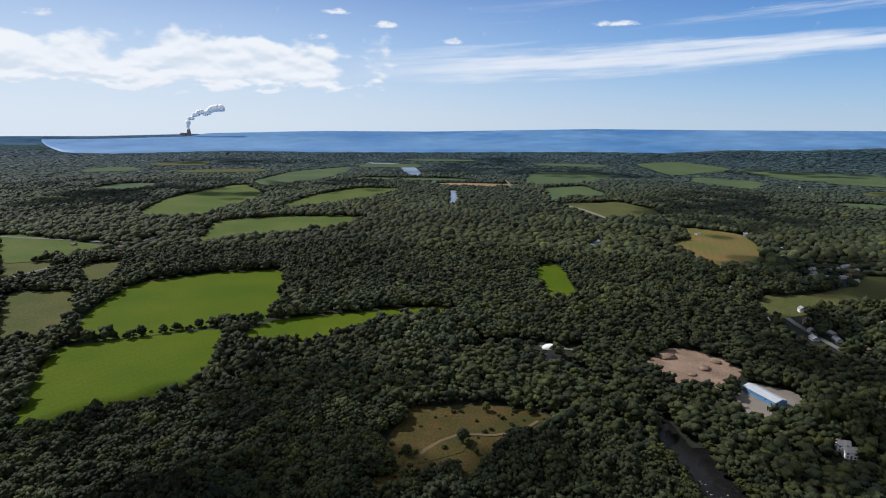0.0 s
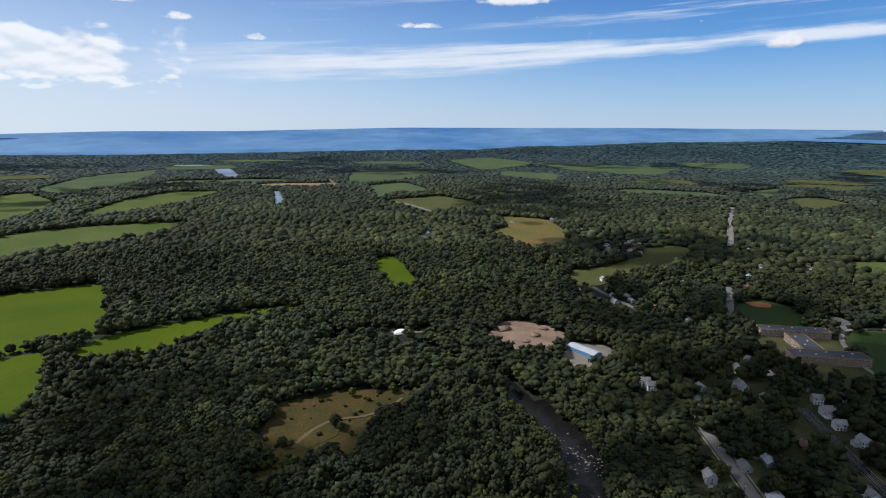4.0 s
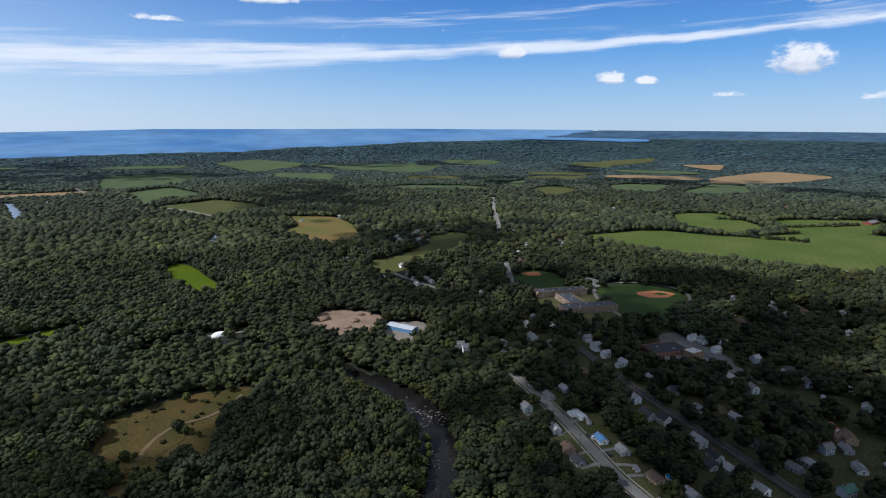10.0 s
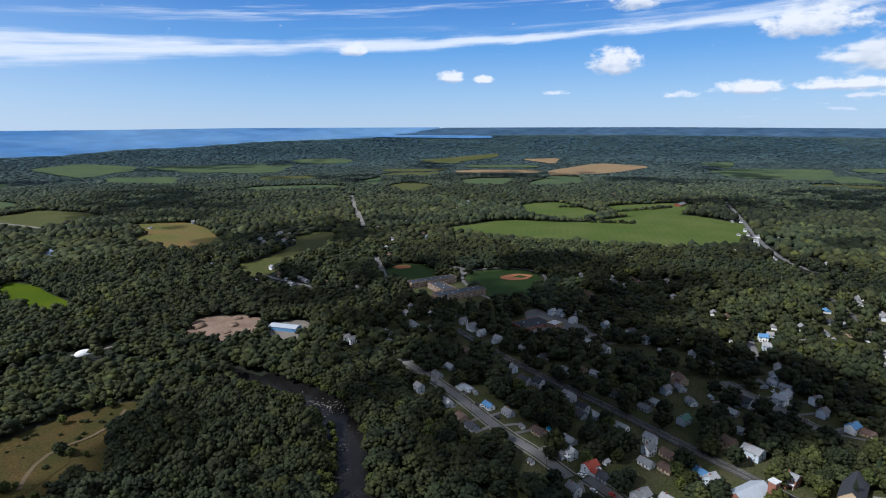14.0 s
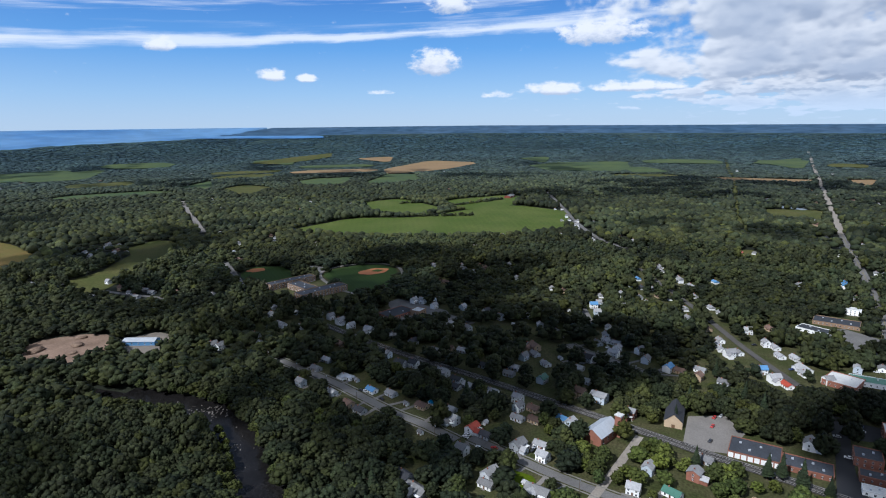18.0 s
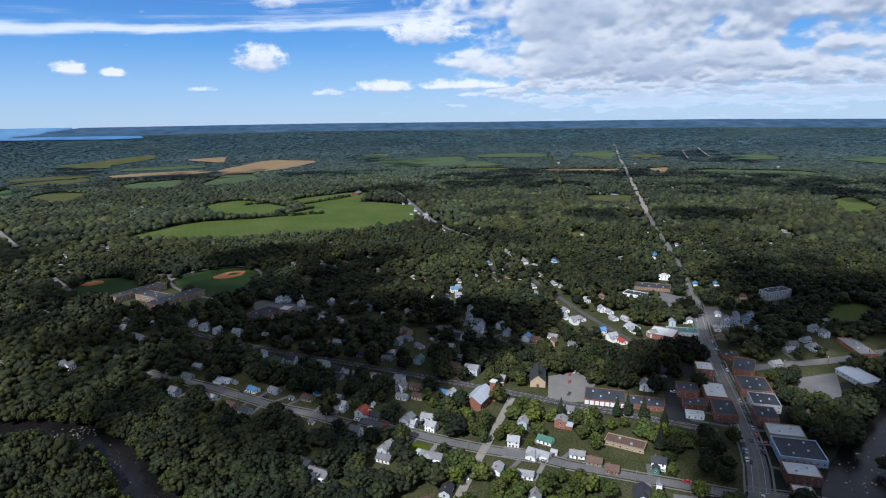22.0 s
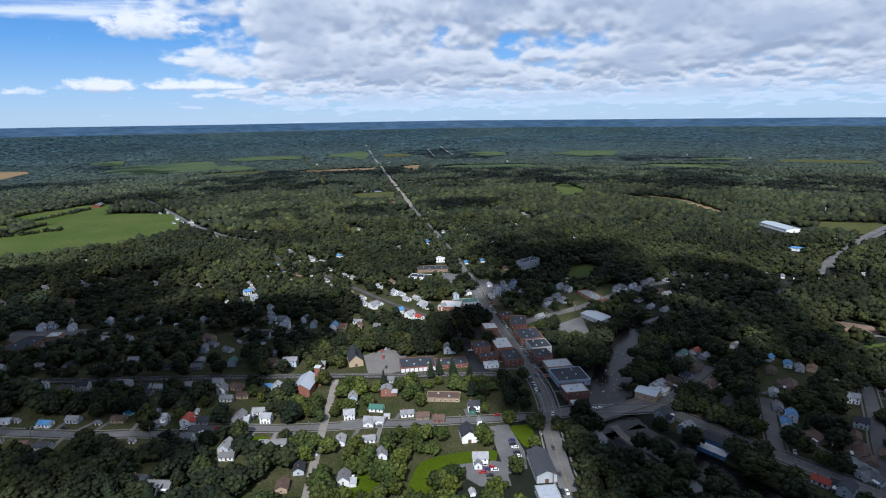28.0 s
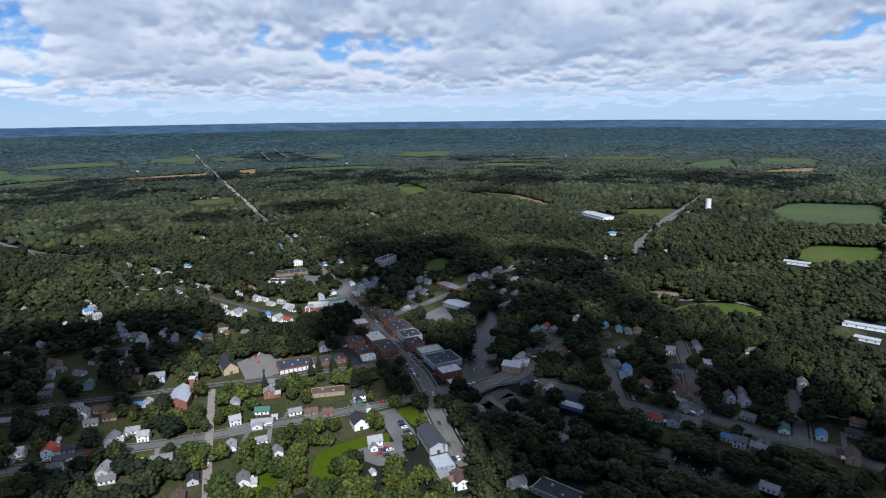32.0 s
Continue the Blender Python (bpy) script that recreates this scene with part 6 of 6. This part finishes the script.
cloud(60, -235, 90, 70, 0, 0.9, 21)
# Random out-of-view clouds added to dapple the far woods with shade.
dapple = random.Random(4)
for k in range(22):
    a, r = radians(-35 + 195 * (k + dapple.uniform(0, 1)) / 22), dapple.uniform(1500, 3100)
    cloud(r * math.sin(a), r * math.cos(a), dapple.uniform(90, 200), dapple.uniform(220, 520), -math.degrees(a) + 90 * (k % 3 > 0) + dapple.uniform(-25, 25), 0.6, 30 + k)

# ---- single trees ----
def crown_mesh(template, wide, high, tint):
    vs, fs = template
    v = vs * np.array([wide, wide, high * 0.85]) + np.array([0, 0, high * 0.14])
    return fast_mesh("crown", v, fs, foliage, True, np.repeat(np.array([tint]), len(v), 0))


def trunk_mesh(high, thick):
    bm = bmesh.new()
    bmesh.ops.create_cone(bm, cap_ends=True, segments=7, radius1=thick, radius2=thick * 0.45, depth=high * 0.5, matrix=Matrix.Translation((0, 0, high * 0.25)))
    for a in (0.4, 2.5, 4.6):
        m = Matrix.Translation((0, 0, high * 0.36)) @ Euler((0.7, 0, a)).to_matrix().to_4x4() @ Matrix.Translation((0, 0, high * 0.13))
        bmesh.ops.create_cone(bm, cap_ends=True, segments=5, radius1=thick * 0.4, radius2=thick * 0.12, depth=high * 0.26, matrix=m)
    me = bpy.data.meshes.new("trunk")
    bm.to_mesh(me)
    bm.free()
    me.materials.append(bark)
    return me


def make_tree(name, label, template, wide, high, tint):
    ob = tagged(new(name), label, "tree", group="village and meadow trees")
    for part_name, me in (("trunk", trunk_mesh(high, 0.035 * wide)), ("crown", crown_mesh(template, wide, high, tint))):
        o = new(part_name, me)
        o.parent = ob
    ob.location = (0, 0, -60)
    return ob


# Tints of the mid-green, yellow-green and olive kinds are raised to imitate sunlight.
TREES = [make_tree("tree", "broad dark green shade tree with a rounded crown", FINE[0], 11, 12.5, (0.85, 0.92, 0.9)),
         make_tree("tree", "mid-green broadleaf tree with a lobed crown", FINE[1], 9.5, 12, (1.5, 1.6, 1.1)),
         make_tree("tree", "bright yellow-green young tree", FINE[2], 7.5, 9.5, (2.0, 2.0, 1.0)),
         make_tree("tree", "tall dark maple with a full crown", FINE[3], 10.5, 14, (0.7, 0.8, 0.85)),
         make_tree("tree", "olive green spreading tree", FINE[4], 11, 11, (1.6, 1.6, 1.0)),
         make_tree("spruce", "dark pointed spruce tree", spire(3, 8), 14, 16, (0.6, 0.75, 0.85)),
         make_tree("bush", "low rounded green bush in rough grass", FINE[5], 4.0, 3.2, (1.1, 1.1, 0.9))]
USED = set()


def plant(kind, x, y, size=1.0):
    m = pose(x, y, 0, 0, 0, (x * 37 + y * 11) % 360) @ Matrix.Diagonal((size, size, size, 1))
    if kind in USED:
        copy_thing(TREES[kind], m)
    else:
        TREES[kind].matrix_basis = m
        USED.add(kind)


pick = random.Random(11)
# Brighter kinds are favoured inside the sun patch, imitating its light.
for x, y in SINGLES:
    plant(pick.choices(range(6), (30, 26, 5, 20, 12, 7) if not (125 < x < 300 and -70 < y < 64) else (6, 26, 34, 3, 26, 3))[0], x, y, pick.uniform(0.75, 1.15))
# hedgerow between the hayfields
for k in range(15):
    s = k / 14
    if k not in (5, 10):
        plant(pick.choice((0, 1, 3, 6)), -262 + 112 * s + pick.uniform(-4, 4), 512 + 66 * s + pick.uniform(-4, 4), pick.uniform(0.5, 0.9))
for k in range(26):
    s = k / 25
    plant(6, -262 + 115 * s + pick.uniform(-4, 4), 512 + 68 * s + pick.uniform(-3, 3), pick.uniform(0.8, 1.6))
# lone trees and bushes in the dry meadow
for kind, x, y, size in ((0, 81, 382, 0.85), (1, 84, 376, 0.6), (3, 105, 370, 0.75), (2, 94, 423, 0.85), (1, 124, 424, 0.7), (6, 76, 420, 1.0), (6, 60, 409, 0.8), (6, 98, 398, 1.1), (6, 112, 405, 0.9), (6, 70, 372, 1.3),
                         (6, 130, 395, 1.2), (6, 52, 396, 0.8), (6, 65, 352, 1.4), (1, 52, 336, 0.5), (6, 44, 345, 1.5), (6, 57, 346, 1.2), (2, 90, 368, 0.5), (6, 88, 408, 0.9), (6, 105, 414, 1.3), (6, 37, 372, 1.2)):
    plant(kind, x, y, size)
for k in range(34):
    plant(pick.choice((6, 6, 6, 2, 1)), pick.uniform(30, 62), pick.uniform(320, 372), pick.uniform(0.4, 1.1) if k % 4 else 0.45)
for k in range(16):
    plant(6, pick.uniform(60, 140), pick.uniform(378, 432), pick.uniform(0.5, 1.3))
for x, y in ((-194, 363), (-177, 361), (-158, 392), (-143, 388)):
    plant(1, x, y, 0.6)
for x, y in ((287, 5), (290, -31), (293, -38), (287, -47), (283, -59), (334, 19), (422, -4)):
    plant(5, x, y, pick.uniform(0.8, 1.1))
for kind, x, y in ((0, 245, -75), (3, 252, -82), (0, 238, -84), (1, 262, -70), (3, 233, -72), (2, 270, -84), (0, 226, -80), (2, 187, 266), (2, 178, 250), (2, 200, 290), (4, 194, 280)):
    plant(kind, x, y, 0.9)

# ---- cars ----
tyre = material("tyre", (0.02, 0.02, 0.02), 0.9, 0.2, 2.0, 10.0)
PAINTS = [("white", (0.75, 0.75, 0.74)), ("black", (0.02, 0.02, 0.025)), ("silver", (0.4, 0.42, 0.44)), ("red", (0.42, 0.03, 0.025)), ("dark blue", (0.03, 0.05, 0.13))]


def make_car(word, colour):
    paint = material(word.replace(" ", "_") + "_paint", colour, 0.3, 0.05, 0.5, 3.0, spec=0.5)
    ob = tagged(new("car"), word + " parked car with dark windows", "car", group="parked cars")
    body = [(-2.2, 0.35), (2.2, 0.35), (2.25, 0.75), (2.1, 0.92), (1.0, 1.0), (-1.7, 1.02), (-2.2, 0.9)]
    bm = prism(bmesh.new(), body, -0.86, 0.86, "y")
    part("body", bm, paint, ob)
    part("cabin", prism(bmesh.new(), [(-1.75, 1.0), (1.05, 0.98), (0.45, 1.42), (-1.3, 1.45)], -0.76, 0.76, "y"), window_glass, ob)
    part("car_roof", prism(bmesh.new(), [(-1.3, 1.44), (0.45, 1.41), (0.4, 1.5), (-1.25, 1.52)], -0.74, 0.74, "y"), paint, ob)
    for wx in (-1.35, 1.4):
        for wy in (-0.8, 0.8):
            bm = bmesh.new()
            bmesh.ops.create_cone(bm, cap_ends=True, segments=10, radius1=0.33, radius2=0.33, depth=0.22, matrix=Matrix.Translation((wx, wy, 0.33)) @ Euler((radians(90), 0, 0)).to_matrix().to_4x4())
            part("wheel", bm, tyre, ob)
    return ob


CARS = [make_car(*p) for p in PAINTS]
PLACED = set()


def parked(k, x, y, deg):
    m = pose(x, y, 0.33, 0, 0, deg)
    if k in PLACED:
        copy_thing(CARS[k], m)
    else:
        CARS[k].matrix_basis = m
        PLACED.add(k)


parked(4, 192, -57, 77)
parked(1, 188, -56, 77)
parked(0, 184, -56, 77)
parked(1, 179, -55, 73)
parked(0, 175, -54, 73)
parked(1, 171, -54, 73)
parked(3, 166, -30, 73)
parked(4, 168, -33, 73)
parked(3, 169, -36, 73)
parked(1, 162, -33, 73)
parked(0, 166, -37, 73)
parked(1, 211, -72, 79)
parked(3, 223, -59, 79)
parked(2, 196, -88, 155)
parked(1, 177, -77, 167)
parked(1, 152, -69, 163)
parked(0, 137, -66, 171)
parked(0, 214, -94, 155)
parked(2, 213, -122, 74)
parked(2, 258, -100, 173)
parked(1, 247, -99, 164)
parked(0, 370, -88, 85)
parked(4, 377, -88, 85)
parked(0, 332, -75, 83)
parked(0, 291, -123, 83)
parked(0, 134, -206, 143)
parked(1, 125, -226, 177)
parked(0, 212, -126, 74)
parked(1, 266, -101, 173)
parked(4, 271, -107, 173)
parked(4, 267, 99, 161)
parked(1, 266, 94, 161)
parked(0, 256, 125, 73)
parked(0, 243, 109, 161)
parked(2, 270, 94, 161)
parked(3, 353, -4, 162)
parked(2, 357, -8, 162)
parked(3, 340, -3, 162)
parked(1, 320, -2, 162)
parked(3, 384, -17, 158)
parked(0, 375, -123, 175)
parked(1, 421, -129, 175)
parked(2, 357, -73, 85)
parked(0, 481, -117, 80)
parked(4, 461, -58, 118)
parked(1, 508, -34, 112)
parked(1, 216, 57, 170)
parked(0, 211, 57, 170)
parked(1, 138, -64, 171)
parked(0, 129, -72, 171)
parked(2, 124, -67, 171)
parked(0, 93, -80, 81)
parked(2, 93, -83, 81)
parked(1, 91, -89, 81)
parked(1, 149, -166, 115)
parked(1, 64, -227, 16)
parked(4, 198, 66, 170)
parked(3, 259, 116, 73)
parked(1, 249, 106, 71)
parked(2, 562, -314, 9)
parked(0, 337, -163, 83)
parked(3, 268, -114, 173)
parked(1, 294, 233, 69)
parked(0, 294, 230, 69)
parked(0, 267, 137, 73)
parked(0, 264, 137, 73)
parked(1, 365, 199, 77)
parked(1, 288, 212, 69)
parked(1, 450, 280, 166)
parked(0, 452, 82, 165)
for k in range(22):
    s = k / 21
    for side, off in ((1, 5.6), (-1, -5.6)):
        if pick.random() < 0.62:
            parked(pick.randrange(5), 445 - 196 * s, -124 + 21 * s + off, 174)

# ---- bridge, railway, river details ----
stone = material("stone", (0.3, 0.27, 0.24), 0.9, 0.2, 0.3, 2.0, 0.05)
# Sky shine is put into the pale rail colour.
shine_rail = material("shine_rail", (0.42, 0.4, 0.38), 0.45, 0.2, 0.5, 4.0, metal=0.4)
sleeper_wood = material("sleeper_wood", (0.022, 0.021, 0.02), 0.95, 0.3, 0.6, 5.0)
foam = material("foam", (0.6, 0.6, 0.58), 0.8, 0.15, 0.5, 3.0)

bridge = tagged(new("road_bridge"), "grey concrete road bridge over the river", "bridge")
plain("deck", bridge, -25, 25, -6.2, 6.2, -0.9, 0.1, concrete)
for s in (-1, 1):
    plain("parapet", bridge, -25, 25, s * 6.0 - 0.2, s * 6.0 + 0.2, 0.1, 1.15, concrete, "pale concrete parapet wall")
for px in (-8, 8):
    plain("pier", bridge, px - 0.8, px + 0.8, -5.6, 5.6, -4.0, -0.9, stone)
for s in (-1, 1):
    plain("abutment", bridge, s * 21 - 2, s * 21 + 2, -6.2, 6.2, -4.0, -0.91, stone)
bridge.matrix_basis = pose(208, -140, 0, 0, 0, 101)

RAIL_LINE = [(404, 345), (388, 300), (367, 234), (355, 180), (343, 135), (332, 97), (324, 66), (313, 28), (302, -6), (295, -36), (287, -64), (279, -90)]


def strip(p, off, wide, z0, z1):
    t = np.gradient(p, axis=0)
    t /= np.hypot(*t.T)[:, None]
    s = np.c_[t[:, 1], -t[:, 0]]
    a, b = p + s * (off - wide / 2), p + s * (off + wide / 2)
    v = np.concatenate([np.c_[q, np.full(len(q), z)] for q in (a, b) for z in (z0, z1)])
    n = len(p)
    i = np.arange(n - 1)
    f = np.concatenate([np.stack([i + o, i + 1 + o, i + 1 + q, i + q], -1) for o, q in ((0, n), (n, 3 * n), (3 * n, 2 * n))])
    return v, f


def track(off):
    ob = tagged(new("railway_track"), "railway track with dark sleepers and steel rails coloured with sky shine", "railway", group="railway tracks", kind="structure")
    p = dense(RAIL_LINE, 6.0)
    # Rails are wider than real ones so the camera can see them.
    for name, o, w, z0, z1, mat in (("sleepers", off, 2.6, 0.5, 0.74, sleeper_wood), ("rail", off - 0.72, 0.15, 0.74, 0.9, shine_rail), ("rail", off + 0.72, 0.15, 0.74, 0.9, shine_rail)):
        r = new(name, fast_mesh(name, *strip(p, o, w, z0, z1), mat, False))
        r.parent = ob


track(-2.3)
track(2.3)

rs = np.random.default_rng(21)


def boulders(name, label, spots, mat, count, size, z):
    V, F, at = [], [], 0
    for k in range(count):
        vs, fs = FAR[k % len(FAR)]
        cx, cy, rad = spots[rs.integers(len(spots))]
        s = size * rs.uniform(0.4, 1.5)
        V.append(vs * np.array([s, s * rs.uniform(0.6, 1), s * 0.5]) + np.array([cx + rs.normal(0, rad), cy + rs.normal(0, rad), z]))
        F.append(fs + at)
        at += len(vs)
    return tagged(new(name, fast_mesh(name, np.concatenate(V), np.concatenate(F), mat)), label, name.replace("_", " "), kind="stuff")


boulders("river_rocks", "pale boulders and cobbles on the river bars", [(226, 318, 5), (229, 312, 4), (224, 306, 4), (222, 325, 4), (217, 340, 5), (212, 352, 4), (196, 262, 4)], stone, 150, 1.0, -1.35)
boulders("river_rocks", "dark boulders scattered in the river", [(200, 262, 7), (221, 300, 9), (180, 238, 7), (80, -166, 8), (60, -170, 6), (100, -160, 7), (240, -152, 8), (270, -172, 9)], stone, 90, 0.9, -1.3)
boulders("rapids", "white broken water over shallow rocks", [(236, -150, 7), (250, -158, 8), (262, -166, 7), (75, -168, 7), (90, -163, 6), (290, -190, 8)], foam, 60, 1.0, -1.42)


spoil = material("spoil", (0.13, 0.085, 0.06), 0.95, 0.3, 0.15, 0.9, 0.3, second=(0.2, 0.14, 0.1))
for x, y, wide, high, turn in ((246, 540, 15, 4.5, 20), (270, 520, 12, 3.2, 70), (284, 534, 9, 2.6, 140), (256, 505, 8, 2.0, 10)):
    vs, fs = lump(3, x * 0.1, 0.35)
    heap_me = fast_mesh("soil_mound", vs * np.array([wide, wide * 0.7, high]) - np.array([0, 0, high * 0.12]), fs, spoil)
    heap_ob = tagged(new("soil_mound", heap_me), "rough brown heap of dug soil in the sand pit", "mound", group="dug soil mounds")
    heap_ob.matrix_basis = pose(x, y, 0.1, 0, 0, turn)


# ---- pools, tanks, tower, power station ----
def ring_part(name, parent, r, z0, z1, mat, segments=24, cap=True, r2=None, label=""):
    bm = bmesh.new()
    bmesh.ops.create_cone(bm, cap_ends=cap, segments=segments, radius1=r, radius2=r if r2 is None else r2, depth=z1 - z0, matrix=Matrix.Translation((0, 0, (z0 + z1) / 2)))
    return part(name, bm, mat, parent, label)


for x, y, r in ((298, 176, 3.6), (495, 348, 3.2), (136, -242, 2.4)):
    ob = tagged(new("swimming_pool"), "round above-ground swimming pool with blue water", "pool", group="garden pools")
    ring_part("pool_wall", ob, r, 0, 1.2, trim_white)
    ring_part("pool_water", ob, r * 0.93, 1.2, 1.24, water_pool)
    ob.matrix_basis = pose(x, y, 0.1)
dome = tagged(new("storage_dome"), "white storage dome beside the woods road", "dome")
bm = bmesh.new()
bmesh.ops.create_uvsphere(bm, u_segments=24, v_segments=10, radius=7.5)
bmesh.ops.bisect_plane(bm, geom=bm.verts[:] + bm.edges[:] + bm.faces[:], plane_co=(0, 0, 0), plane_no=(0, 0, 1), clear_inner=True)
bmesh.ops.scale(bm, vec=(1.0, 0.7, 0.5), verts=bm.verts[:])
part("shell", bm, trim_white, dome)
plain("base_wall", dome, -7.6, 7.6, -5.3, 5.3, -0.3, 0.25, concrete)
dome.matrix_basis = pose(147, 549, 0)
tower = tagged(new("water_tower"), "tall white cylindrical water tank", "water tower")
ring_part("tank", tower, 5.0, 0, 30, trim_white)
ring_part("tank_roof", tower, 5.1, 30, 32, metal_pale, r2=0.6)
tower.matrix_basis = pose(567, -889, 0)
plant_az = radians(-27.6)
px_, py_ = 4780 * math.sin(plant_az), 4780 * math.cos(plant_az)
station = tagged(new("power_station"), "distant power station cooling tower on the lake shore", "power station")
ring_part("cooling_tower", station, 17, 0, 44, concrete, 20, True, 11)
plain("plant_hall", station, -60, -22, -15, 15, 0, 20, concrete)
station.matrix_basis = pose(px_, py_, float(land(px_, py_)) + 4)
STEAM = [lump(2, k + 90, 0.12) for k in range(4)]
V, F, at = [], [], 0
for k in range(20):
    s = k / 19
    vs, fs = STEAM[k % 4]
    size = 22 + 44 * s * rs.uniform(0.8, 1.1)
    side = 330 * max(0, s - 0.25) ** 1.1 + rs.normal(0, 2 + 6 * s)
    up = 40 + 190 * min(s, 0.55) ** 0.9 + 60 * max(0, s - 0.55) + rs.normal(0, 3 + 6 * s)
    V.append(vs * size + np.array([side * math.cos(plant_az), -side * math.sin(plant_az), up]))
    F.append(fs + at)
    at += len(vs)
steam_white = material("steam_white", (0.95, 0.95, 0.96), 1.0, 0.02, 0.01, 0.05, spec=0.0)
plume = new("steam_plume", fast_mesh("steam_plume", np.concatenate(V), np.concatenate(F), steam_white))
tagged(plume, "white steam plume rising from the cooling tower", "steam", kind="structure")
plume.matrix_basis = station.matrix_basis.copy()


# ---- hedgerows in the big field, bushes on the river banks ----
for line in [[(1085, 734), (1036, 613), (1102, 472)], [(1221, 706), (1289, 622)], [(1205, 584), (1381, 504)]]:
    p = dense(line, 7.0)
    wood("hedgerow", "dark hedgerow of trees inside the big green field", p[:, 0] + rng.normal(0, 2, len(p)), p[:, 1] + rng.normal(0, 2, len(p)), MID, 10.0, 10.0)
bank = dense([(216, 385), (221, 355), (223, 315), (212, 282), (189, 249), (162, 217), (140, 172)], 9.0)
t = np.gradient(bank, axis=0)
t /= np.hypot(*t.T)[:, None]
for (x, y), (dx, dy) in zip(bank, t):
    for side in (-1, 1):
        off = side * pick.uniform(13.5, 17)
        plant(pick.choice((1, 2, 4, 1, 6)), x + dy * off, y - dx * off, pick.uniform(0.55, 0.9))
# bushes on the river island
for x, y in ((186, 280), (185, 269), (184, 259), (175, 254), (167, 247), (168, 239), (177, 246), (159, 234), (163, 229), (182, 261), (164, 240)):
    plant(pick.choice((1, 2, 6, 4)), x, y, pick.uniform(0.5, 0.8))
for x, y in ((205, 283), (201, 276), (196, 268), (190, 262), (184, 254), (179, 248)):
    plant(pick.choice((1, 2)), x, y, pick.uniform(0.5, 0.75))

# ---- driveways and street poles ----
pole_wood = material("pole_wood", (0.12, 0.09, 0.065), 0.9, 0.2, 0.5, 3.0)
paved = 0
for x, y in HOMES:
    if math.hypot(x, y) > 470 or paved >= 110:
        continue
    p, width = min(STREETS, key=lambda s: np.hypot(s[0][:, 0] - x, s[0][:, 1] - y).min())
    d = np.hypot(p[:, 0] - x, p[:, 1] - y)
    q = p[d.argmin()]
    reach = float(d.min())
    if 11 < reach < 32:
        ux, uy = (q[0] - x) / reach, (q[1] - y) / reach
        sx, sy = uy * 5.2, -ux * 5.2
        line = np.array([(x + sx + ux * s, y + sy + uy * s) for s in np.linspace(-2, reach - width / 2 - 0.4, 4)])
        flat_ribbon("driveway", "short paved driveway beside a house", asphalt if paved % 3 else concrete, line, 0.0, 2.8, 0.2)
        paved += 1
    elif reach <= 11:
        continue

POLE = tagged(new("utility_pole"), "weathered wooden utility pole with a crossarm beside the street", "utility pole", group="street poles")
ring_part("pole", POLE, 0.17, 0, 9.5, pole_wood, 7, True, 0.11)
plain("crossarm", POLE, -1.2, 1.2, -0.07, 0.07, 8.6, 8.75, pole_wood)
plain("transformer", POLE, 0.15, 0.6, -0.25, 0.25, 7.0, 8.0, metal_pale, "grey transformer can")
placed = []
for p, width in STREETS:
    if math.hypot(*p.mean(axis=0)) > 520 or len(placed) > 55:
        continue
    t = np.gradient(p, axis=0)
    t /= np.hypot(*t.T)[:, None]
    for i in range(0, len(p), 3):
        x, y = p[i, 0] + t[i, 1] * (width / 2 + 2.9), p[i, 1] - t[i, 0] * (width / 2 + 2.9)
        if all(math.hypot(x - a, y - c) > 24 for a, c in placed) and min(math.hypot(x - a, y - c) for a, c in HOMES) > 8:
            m = pose(x, y, 0, 0, 0, math.degrees(math.atan2(t[i, 1], t[i, 0])) + 90)
            if placed:
                copy_thing(POLE, m)
            else:
                POLE.matrix_basis = m
            placed.append((x, y))
